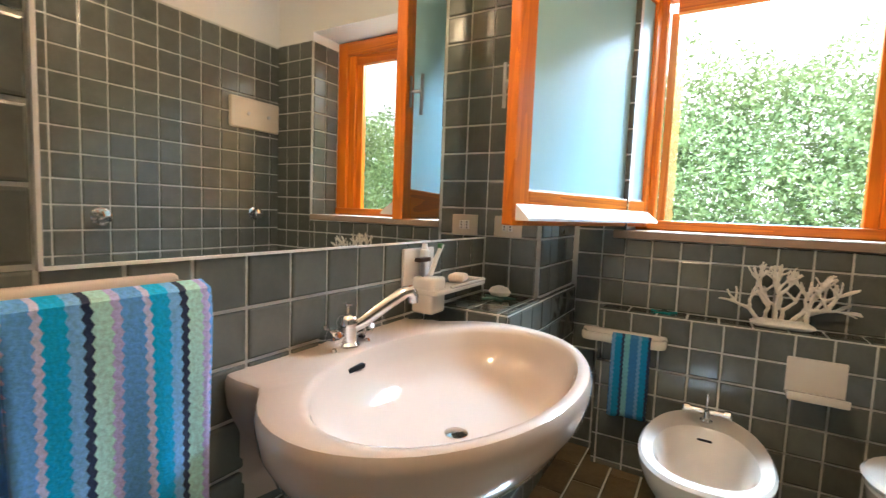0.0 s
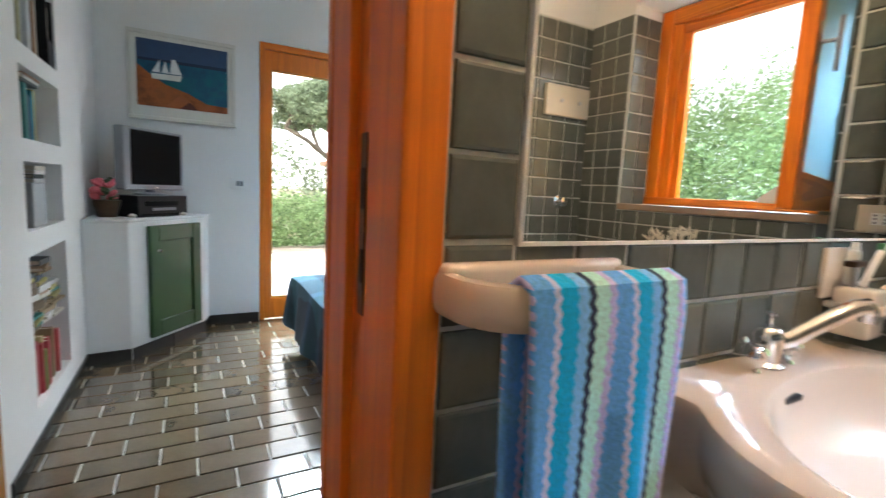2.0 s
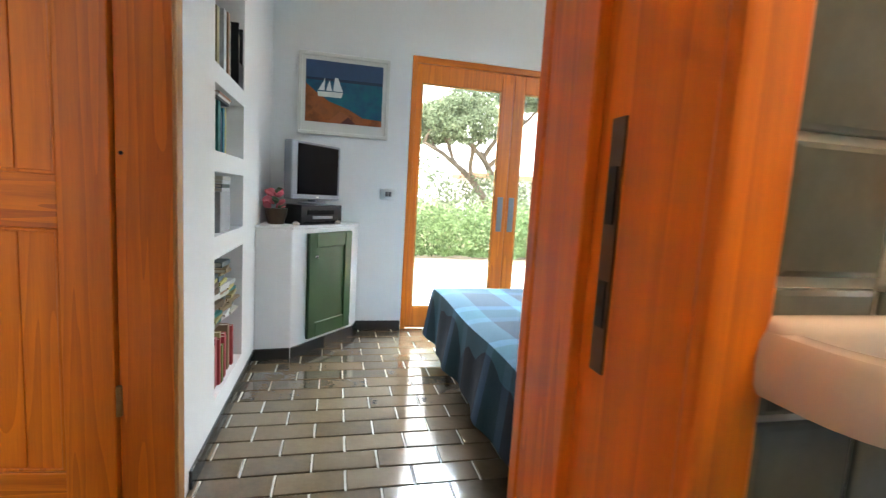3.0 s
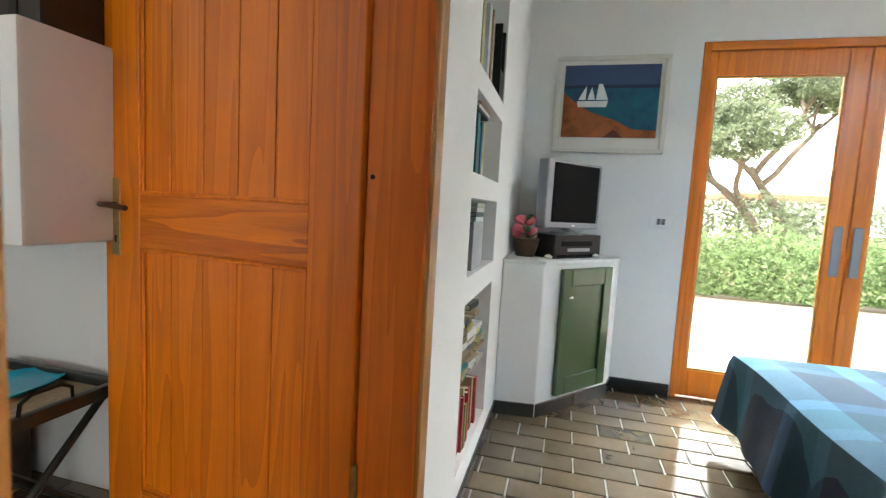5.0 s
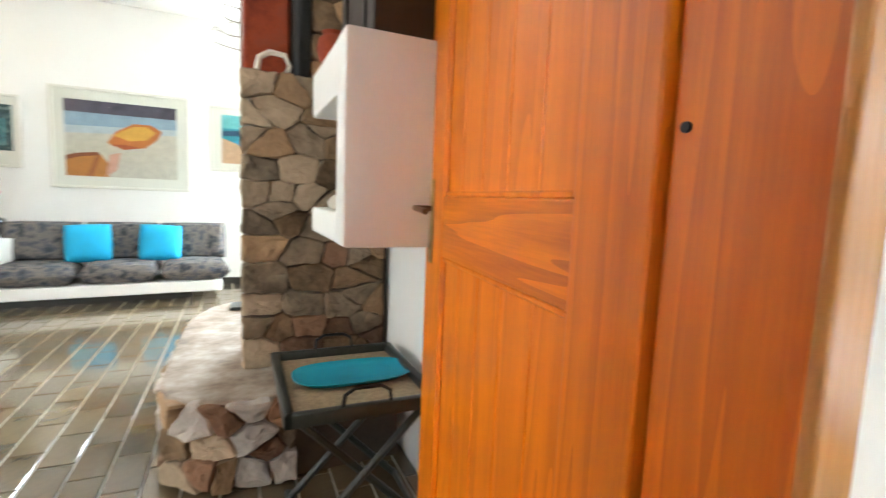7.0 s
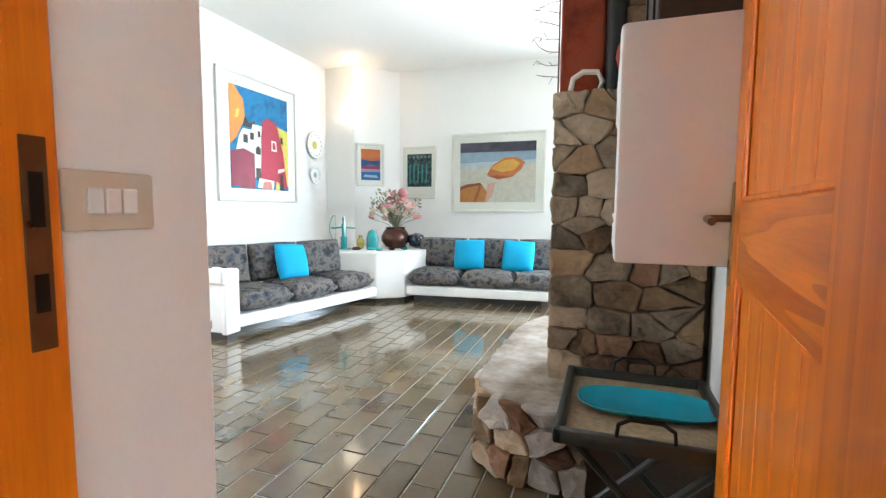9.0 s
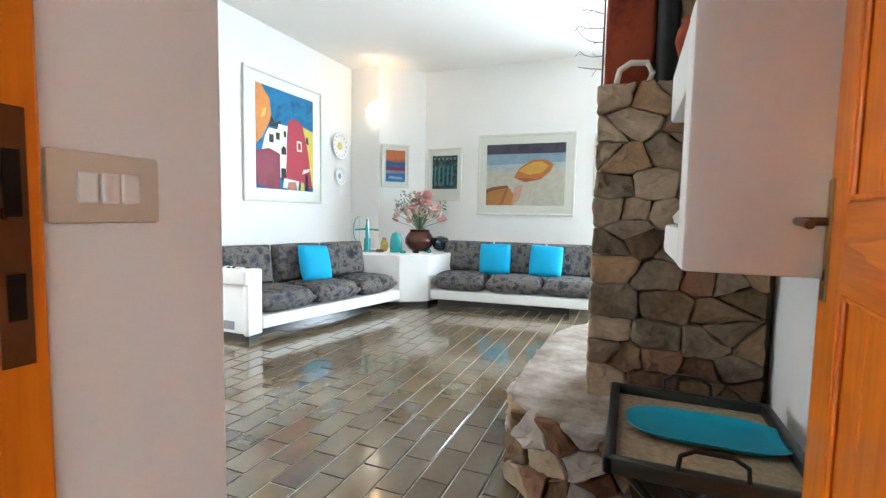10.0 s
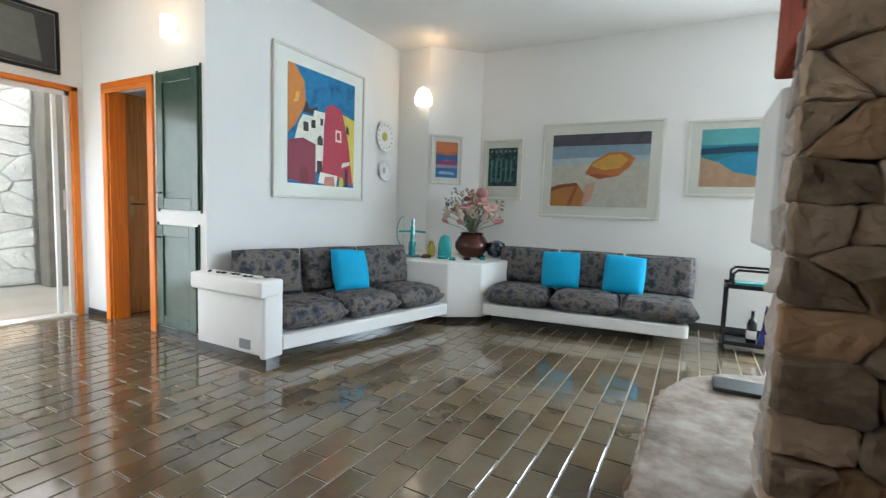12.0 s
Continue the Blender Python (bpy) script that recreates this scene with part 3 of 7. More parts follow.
def living_frame():
    d = thing("door_2", "varnished orange pine frame of the living room door", "door frame", (-0.83, 0.03, 0), kind="structure")
    ox, oy = 0.83, -0.03
    part("jamb", box(-1.302 + ox, -1.278 + ox, -0.03 + oy, 0.142 + oy, 0, 2.07, 0.004), PINE, d)
    part("jamb", box(-0.405 + ox, -0.379 + ox, -0.09 + oy, 0.142 + oy, 0, 2.07, 0.004), PINE, d)
    part("head", box(-1.302 + ox, -0.379 + ox, -0.09 + oy, 0.142 + oy, 2.055, 2.09, 0.004), PINE_XX, d)
    # paler pine puts the bedroom light on this casing into its colour
    part("casing", box(-1.305 + ox, -1.242 + ox, 0.1385 + oy, 0.152 + oy, 0, 2.12, 0.005), PINE_LIT, d, "pine casing coloured paler for the bedroom light on it")
    part("casing", box(-0.408 + ox, -0.322 + ox, 0.1415 + oy, 0.162 + oy, 0, 2.13, 0.006), PINE_LIGHT, d, "pale pine casing")
    part("casing", box(-1.30 + ox, -0.322 + ox, 0.1415 + oy, 0.157 + oy, 2.058, 2.128, 0.005), PINE_XX, d)
    part("jamb_stop", box(-0.42 + ox, -0.405 + ox, 0.04 + oy, 0.075 + oy, 0, 2.05, 0.003), PINE, d)
    sp = part("strike_plate", box(-0.408 + ox, -0.4048 + ox, -0.075 + oy, -0.045 + oy, 0.90, 1.175, 0.001), BRONZE, d, "tarnished brass strike plate")
    part("latch_hole", boxes([(-0.4095 + ox, -0.4065 + ox, -0.068 + oy, -0.052 + oy, 1.06, 1.13), (-0.4095 + ox, -0.4065 + ox, -0.068 + oy, -0.052 + oy, 0.95, 1.0)]), BLACK, sp)
    part("screw_hole", lathe([(0.006, 0), (0.006, 0.004)], 10, pose(-1.2785 + ox, -0.012 + oy, 1.182, 0, 90, 0)), BLACK, d)
    part("hinge", lathe([(0.009, 0), (0.009, 0.10)], 10, pose(-1.272 + ox, -0.028 + oy, 0.35)), BRASS, d, "brass pin hinge", True)
    part("hinge", lathe([(0.009, 0), (0.009, 0.10)], 10, pose(-1.272 + ox, -0.028 + oy, 1.75)), BRASS, d, "brass pin hinge", True)


living_frame()


def door_leaf():
    """An open framed leaf: x along the leaf from the hinge, y its thickness."""
    d = thing("door_leaf", "open varnished orange pine door with plank panels", "door", (-1.263, -0.036, 0.008), -96.67)
    w, th = 0.925, 0.042
    s0, s1 = 0.152, 0.770
    part("hinge_stile", box(0.0, s0, -th, 0, 0, 2.04, 0.004), PINE, d)
    part("lock_stile", box(s1, w, -th, 0, 0, 2.04, 0.004), PINE, d)
    for z0, z1 in ((0.0, 0.155), (0.935, 1.098), (1.90, 2.04)):
        part("rail", box(s0 - 0.002, s1 + 0.002, -th + 0.001, -0.001, z0, z1, 0.004), PINE_XX, d)
    for z0, z1 in ((0.15, 0.94), (1.093, 1.905)):
        for k in range(5):
            a = s0 - 0.008 + k * (s1 - s0 + 0.016) / 5
            part("plank", box(a + 0.0015, a + (s1 - s0 + 0.016) / 5 - 0.0015, -th + 0.012, -0.012, z0, z1, 0.0025), PINE, d)
        part("core_board", box(s0 - 0.006, s1 + 0.006, -th + 0.018, -0.018, z0 + 0.002, z1 - 0.002), PINE, d)
        bead = bmesh.new()
        for r in ((s0, s1, z0 + 0.005, z0 + 0.017), (s0, s1, z1 - 0.017, z1 - 0.005)):
            box(r[0], r[1], -0.012, -0.004, r[2], r[3], 0.003, 1, bead)
        for a in (s0, s1 - 0.012):
            box(a, a + 0.012, -0.012, -0.004, z0 + 0.005, z1 - 0.005, 0.003, 1, bead)
        part("moulding", bead, PINE, d)
    for side in (1, -1):
        y = 0.0 if side > 0 else -th
        plate = part("handle_plate", box(0.853, 0.893, y, y + side * 0.004, 0.905, 1.145, 0.004), BRASS, d, "long brass handle plate")
        part("lever", tube([(0.872, y, 1.062), (0.872, y + side * 0.045, 1.062), (0.868, y + side * 0.052, 1.062), (0.83, y + side * 0.055, 1.062), (0.76, y + side * 0.05, 1.056)], 0.0085, 10), BRONZE, plate, "brown metal lever", True)
        part("keyhole", box(0.868, 0.876, y, y + side * 0.0055, 0.945, 0.968, 0.002), BLACK, plate)


door_leaf()


def french_door():
    x = -3.40
    d = thing("window_1", "glazed pine double door to a sunny terrace", "glass door", (x, 2.06, 0), kind="structure")
    o = 2.06
    part("frame_jamb", box(-0.05, 0.038, 1.167 - o, 1.205 - o, 0, 2.178, 0.005), PINE, d)
    part("frame_jamb", box(-0.05, 0.038, 2.905 - o, 2.963 - o, 0, 2.178, 0.005), PINE, d)
    part("frame_head", box(-0.05, 0.038, 1.205 - o, 2.905 - o, 2.13, 2.178, 0.005), PINE_X, d)
    for a, b in ((1.207, 2.018), (2.022, 2.903)):
        g0, g1 = (a + 0.045, b - 0.105) if a < 1.5 else (a + 0.09, b - 0.075)
        leaf = part("leaf", boxes([(-0.03, 0.02, a - o, g0 - o, 0.01, 2.128), (-0.03, 0.02, g1 - o, b - o, 0.01, 2.128), (-0.029, 0.019, g0 - o, g1 - o, 0.01, 0.18), (-0.029, 0.019, g0 - o, g1 - o, 1.985, 2.128)], 0.004), PINE, d)
        pane = part("pane", box(-0.008, -0.004, g0 - 0.01 - o, g1 + 0.01 - o, 0.17, 1.995), GLASS, leaf, "clear window pane")
        pane.visible_shadow = False
        part("bead", boxes([(0.0, 0.012, g0 - o, g0 + 0.012 - o, 0.18, 1.985), (0.0, 0.012, g1 - 0.012 - o, g1 - o, 0.18, 1.985), (0.0, 0.012, g0 - o, g1 - o, 0.18, 0.192), (0.0, 0.012, g0 - o, g1 - o, 1.973, 1.985)], 0.002), PINE_LIGHT, leaf)
        hy = (b - 0.055) if a < 1.5 else (a + 0.04)
        part("handle_plate", box(0.02, 0.032, hy - 0.024 - o, hy + 0.024 - o, 0.84, 1.13, 0.006), SILVER, leaf, "pale metal handle plate")
    part("shutter", boxes([(-0.36, -0.06, 0.985, 1.025, 0.02, 2.12)], 0.004), PINE_LIGHT, d, "open pine shutter")


french_door()


def bath_window():
    d = thing("window_2", "open orange pine bathroom window with frosted inner sash", "window", (0.515, 3.375, 1.09), kind="structure")
    W, H0 = 1.095, 1.235
    part("frame_jamb", box(0.0, 0.085, 0.0, 0.08, 0.04, H0, 0.006), PINE, d)
    part("frame_jamb", box(W - 0.085, W, 0.0, 0.08, 0.04, H0, 0.006), PINE, d)
    part("stop_bead", box(W - 0.15, W - 0.085, 0.02, 0.075, 0.06, H0 - 0.09, 0.005), PINE, d)
    part("stop_bead", box(W - 0.20, W - 0.15, 0.04, 0.078, 0.06, H0 - 0.09, 0.004), PINE, d)
    part("frame_head", box(0.085, W - 0.085, 0.001, 0.079, H0 - 0.095, H0, 0.006), PINE_XX, d)
    part("stop_bead", box(0.12, W - 0.15, 0.03, 0.076, H0 - 0.155, H0 - 0.095, 0.005), PINE_XX, d)
    part("frame_sill", box(0.0, W, -0.01, 0.08, 0.012, 0.062, 0.006), PINE_XX, d)
    part("window_sill", box(-0.06, W - 0.005, -0.265, 0.02, -0.028, 0.012, 0.006), mat("pale_wood_sill", (0.36, 0.25, 0.17), 0.5), d, "pale wooden window sill")
    shutter = part("shutter", box(0.088, 0.125, 0.085, 0.56, 0.05, 1.1, 0.004), PINE_LIGHT, d, "open pine shutter edge")
    part("hinge_bolt", boxes([(0.123, 0.129, 0.10, 0.12, 0.1 + 0.05 * k, 0.11 + 0.05 * k) for k in range(18)]), BRASS, shutter)
    # the inner sash, swung into the room
    sash = thing("window_sash", "open pine casement with frosted glass and a white drip board", "window sash", (0.571, 3.362, 1.118), -105.3)
    L, H = 1.122, 1.16
    part("stile", box(0.0, 0.045, -0.045, 0, 0, H, 0.006), PINE, sash)
    part("stile", box(L - 0.095, L, -0.045, 0, 0, H, 0.006), PINE, sash)
    part("rail", box(0.045, L - 0.095, -0.044, -0.001, 0, 0.125, 0.006), PINE_XX, sash)
    part("rail", box(0.045, L - 0.095, -0.044, -0.001, H - 0.085, H, 0.006), PINE_XX, sash)
    pane = part("pane", box(0.04, L - 0.09, -0.026, -0.018, 0.115, H - 0.075), FROST, sash, "frosted glass pane")
    pane.visible_shadow = False
    part("bead", boxes([(0.07, L - 0.09, -0.014, -0.002, 0.120, 0.128)], 0.002), WHITE, sash, "white glazing strip")
    drip = bmesh.new()
    vs = [(0.01, 0.0, 0.075), (0.01, 0.055, 0.028), (0.01, 0.055, 0.018), (0.01, 0.0, 0.018)]
    a = [drip.verts.new(v) for v in vs]
    b = [drip.verts.new((L - 0.02, v[1], v[2])) for v in vs]
    drip.faces.new(a)
    drip.faces.new(b[::-1])
    for i in range(4):
        drip.faces.new((a[i], b[i], b[(i + 1) % 4], a[(i + 1) % 4]))
    bmesh.ops.recalc_face_normals(drip, faces=drip.faces[:])
    part("drip_board", drip, WHITE, sash, "white painted drip board")
    plate = part("handle_plate", box(L - 0.058, L - 0.036, -0.051, -0.045, 0.44, 0.56, 0.003), STEEL, sash)
    part("handle", tube([(L - 0.047, -0.05, 0.50), (L - 0.047, -0.085, 0.50), (L - 0.045, -0.093, 0.47), (L - 0.045, -0.095, 0.565), (L - 0.045, -0.093, 0.41)], 0.007, 8), STEEL, plate, "dull metal window handle", True)


bath_window()


def sliding_door():
    d = thing("window_3", "wide sliding glass door in an orange pine frame", "glass door", (4.40, -1.7, 0), kind="structure")
    part("frame_jamb", box(-0.075, 0.06, -0.94, -0.885, 0, 2.09, 0.005), PINE, d)
    part("frame_jamb", box(-0.075, 0.06, 0.895, 0.95, 0, 2.09, 0.005), PINE, d)
    part("frame_head", box(-0.075, 0.06, -0.94, 0.95, 2.045, 2.092, 0.005), PINE_X, d)
    part("track", box(-0.08, 0.06, -0.885, 0.895, 0, 0.022, 0.004), WHITE, d, "white metal door track")
    part("frame_bar", boxes([(-0.045, -0.015, -0.885, -0.845, 0.02, 2.045), (-0.01, 0.02, -0.80, -0.765, 0.02, 2.045), (-0.045, -0.015, -0.885, 0.895, 2.0, 2.045)], 0.003), WHITE, d, "white sliding sash profile")
    part("pull", box(-0.055, -0.045, -0.835, -0.815, 0.98, 1.16, 0.003), STEEL, d)
    p = part("pane", box(-0.032, -0.028, -0.845, 0.895, 0.02, 2.0), GLASS, d, "clear glass pane")
    p.visible_shadow = False


sliding_door()


def corridor_frame():
    d = thing("door_3", "orange pine frame round an open corridor doorway", "door frame", (3.62, -2.684, 0), kind="structure")
    for a, b in ((3.21, 3.29), (3.915, 3.985)):
        part("casing", box(a - 3.62, b - 3.62, 0.0005, 0.02, 0, 2.10, 0.005), PINE, d)
    part("casing", box(-0.41, 0.365, 0.0015, 0.021, 2.01, 2.10, 0.005), PINE_XX, d)
    part("jamb", box(0.28, 0.348, -0.14, 0.0, 0, 2.04, 0.004), PINE, d)
    part("jamb", box(-0.345, -0.32, -0.14, 0.0, 0, 2.04, 0.004), PINE, d)

    leaf = thing("inner_door", "open pale pine door folded against a passage wall", "door", (4.003, -3.26, 0.005), 90)
    part("stile", box(-0.43, -0.32, -0.04, 0, 0, 2.06, 0.004), PINE_LIGHT, leaf)
    part("stile", box(0.30, 0.40, -0.04, 0, 0, 2.06, 0.004), PINE_LIGHT, leaf)
    for z0, z1 in ((0.0, 0.16), (0.92, 1.08), (1.92, 2.06)):
        part("rail", box(-0.32, 0.30, -0.039, -0.001, z0, z1, 0.004), PINE_LIGHT, leaf)
    for z0, z1 in ((0.16, 0.92), (1.08, 1.92)):
        part("panel", box(-0.325, 0.305, -0.028, -0.012, z0 - 0.004, z1 + 0.004, 0.002), PINE_LIGHT, leaf)
    plate = part("handle_plate", box(0.33, 0.37, 0, 0.004, 0.92, 1.12, 0.003), BRASS, leaf)
    part("lever", tube([(0.35, 0.003, 1.05), (0.35, 0.045, 1.05), (0.25, 0.05, 1.048)], 0.008, 8), BRONZE, plate, "", True)


corridor_frame()

# ---- bathroom ----
TILE_MESH = {}


def tile_mesh(w, h, th, key):
    """One glazed tile with pillowed edges, lying in its own u-v plane."""
    k = (round(w, 4), round(h, 4), key)
    if k not in TILE_MESH:
        bm = bmesh.new()
        e = min(0.003 if key == "floor" else 0.006, w / 4, h / 4)
        lo = [bm.verts.new((x, y, 0)) for x, y in ((0, 0), (w, 0), (w, h), (0, h))]
        hi = [bm.verts.new((x, y, th)) for x, y in ((e, e), (w - e, e), (w - e, h - e), (e, h - e))]
        mid = [bm.verts.new((x, y, th * 0.7)) for x, y in ((e * 0.25, e * 0.25), (w - e * 0.25, e * 0.25), (w - e * 0.25, h - e * 0.25), (e * 0.25, h - e * 0.25))]
        bm.faces.new(hi)
        for a, b in ((lo, mid), (mid, hi)):
            for i in range(4):
                bm.faces.new((a[i], a[(i + 1) % 4], b[(i + 1) % 4], b[i]))
        me = bpy.data.meshes.new("tile")
        bm.to_mesh(me)
        bm.free()
        me.materials.append(TILE_FLOOR if key == "floor" else TILE)
        TILE_MESH[k] = me
    return TILE_MESH[k]


TILE_JOBS = []


def tile_field(parent, origin, u, v, nu, nv, u0=0.0, v0=0.0, pitch=T, gap=0.007, parts=True, skip=None):
    """Queues a grid of tiles over a wall: nu, nv metres from the origin along u and v; u0, v0 shift the joints."""
    TILE_JOBS.append((parent, Vector(origin), Vector(u), Vector(v), nu, nv, u0, v0, pitch, gap, parts, skip))


def run_tiles():
    rng = random.Random(4)
    for parent, o, u, v, nu, nv, u0, v0, pitch, gap, parts, skip in TILE_JOBS:
        n = u.cross(v)
        big, count = bmesh.new(), 0
        i0, i1 = math.floor(-u0 / pitch) - 1, math.ceil((nu - u0) / pitch) + 1
        k0, k1 = math.floor(-v0 / pitch) - 1, math.ceil((nv - v0) / pitch) + 1
        for k in range(k0, k1):
            for i in range(i0, i1):
                a, b = max(0, u0 + i * pitch + gap / 2), min(nu, u0 + (i + 1) * pitch - gap / 2)
                c, d = max(0, v0 + k * pitch + gap / 2), min(nv, v0 + (k + 1) * pitch - gap / 2)
                if b - a < 0.012 or d - c < 0.012 or (skip and skip((a + b) / 2, (c + d) / 2)):
                    continue
                m = Matrix((u, v, n)).transposed().to_4x4()
                tilt = rng.uniform(-0.0009, 0.0009)
                m.translation = o + u * a + v * c + n * tilt
                if parts and count < 300:
                    ob = new("tile", tile_mesh(b - a, d - c, 0.006, "wall"))
                    ob.parent = parent
                    ob.matrix_local = m @ pose(0, 0, 0, rng.uniform(-0.5, 0.5), rng.uniform(-0.5, 0.5), 0)
                    count += 1
                else:
                    tmp = bmesh.new()
                    tmp.from_mesh(tile_mesh(b - a, d - c, 0.006, "wall"))
                    join(big, tmp, m @ pose(0, 0, 0, rng.uniform(-0.5, 0.5), rng.uniform(-0.5, 0.5), 0))
        if len(big.faces):
            tagged(part("wall_tiles", big, TILE, parent), kind="stuff")
        else:
            big.free()


X, Y, Zv = (1, 0, 0), (0, 1, 0), (0, 0, 1)
# grout beds: thin boards on the walls, on which the tiles sit
bed_west = structure("wall_tiles_west", boxes([(0.0132, 0.017, 0.972, 3.13, 0, 1.052), (0.0132, 0.017, 0.972, 1.092, 1.052, 2.27), (0.0132, 0.017, 2.615, 2.62, 1.052, 2.27)]), GROUT, "grey grouted field of dark glazed wall tiles", "wall tiles")
bed_north = structure("wall_tiles_north", boxes([(0.27, 0.51, 3.130, 3.1338, 0, 2.27), (0.51, 1.615, 3.130, 3.1338, 0.0, 1.06), (1.617, 1.954, 3.130, 3.1338, 0, 2.27)]), GROUT, "grey grouted field of dark glazed tiles under the window", "wall tiles")
bed_east = structure("wall_tiles_east", box(1.950, 1.9538, -0.24, 3.13, 0, 2.27), GROUT, "grey grouted field of olive glazed tiles", "wall tiles")
reveal = structure("wall_tiles_reveal", box(1.6112, 1.615, 3.134, 3.375, 1.09, 2.27), GROUT, "tiled side of the window recess", "wall tiles")
ledge = structure("tiled_ledge", box(0.0175, 0.288, 2.255, 3.128, 0, 0.813, 0.003), GROUT, "low tiled ledge beside the basin", "ledge")
pier = structure("tiled_pier", box(0.0175, 0.266, 2.627, 3.128, 0.813, 2.27, 0.003), GROUT, "tiled pier beside the window", "pier")
pier_top = structure("wall_pier_top", box(0.0135, 0.27, 2.63, 3.128, 2.27, 2.62), PLASTER, "white plaster above the tiled pier", "wall")
dado = structure("tiled_shelf", box(0.44, 1.948, 3.006, 3.1295, 0, 0.738, 0.003), GROUT, "shallow tiled shelf along the window wall", "ledge")
zo = 1.054 % T
tile_field(bed_west, (0.017, 0.974, 0), Y, Zv, 1.28, 1.052, 0.0, zo - T)
tile_field(bed_west, (0.017, 0.974, 1.056), Y, Zv, 0.117, 1.21)
tile_field(bed_north, (0.29, 3.130, 0.745), X, Zv, 0.22, 1.52, 0, 0.0)
tile_field(bed_north, (0.51, 3.130, 0.742), X, Zv, 1.105, 0.316, 0, 0.0)
tile_field(bed_north, (1.617, 3.130, 0.742), X, Zv, 0.335, 1.53, 0, 0.0)
tile_field(bed_east, (1.950, 3.13, 0.0), (0, -1, 0), Zv, 3.37, 2.27, 0.075, 0.102, pitch=0.127, parts=False)
tile_field(reveal, (1.6112, 3.375, 1.09), (0, -1, 0), Zv, 0.241, 1.18)
tile_field(bed_west, (0.017, 2.256, 0.822), Y, Zv, 0.368, 0.23, 0.0, 0.0)
tile_field(bed_north, (0.29, 3.130, 0.0), X, Zv, 0.15, 0.742, 0.0, 0.742 % T - T)
tile_field(ledge, (0.288, 2.255, 0), Y, Zv, 0.873, 0.812, 0, 0.812 % T - T)
tile_field(ledge, (0.0175, 2.255, 0.813), X, Y, 0.27, 0.372)
tile_field(ledge, (0.268, 2.63, 0.813), X, Y, 0.02, 0.49)
tile_field(ledge, (0.0175, 2.255, 0), X, Zv, 0.27, 0.812, 0, 0.812 % T - T)
tile_field(pier, (0.0175, 2.627, 0.822), X, Zv, 0.2485, 1.448, 0.0, 0.0)
tile_field(pier, (0.266, 2.627, 0.822), Y, Zv, 0.5, 1.448, 0.0, 0.0)
tile_field(dado, (0.44, 3.006, 0), X, Zv, 1.508, 0.737, 0.02, 0.737 % T - T)
tile_field(dado, (0.44, 3.006, 0.738), X, Y, 1.508, 0.117, 0.0, 0.0)

mirror = thing("mirror", "large frameless wall mirror above the wash basin", "mirror", (0.0172, 1.855, 1.055))
part("mirror_glass", box(0, 0.006, 1.098 - 1.855, 2.612 - 1.855, 0, 1.12), MIRROR, mirror)
part("edge_strip", boxes([(0, 0.010, 1.092 - 1.855, 1.0985 - 1.855, -0.004, 1.12), (0, 0.010, 1.092 - 1.855, 2.612 - 1.855, -0.006, 0.0)]), WHITE, mirror, "white edge strip")


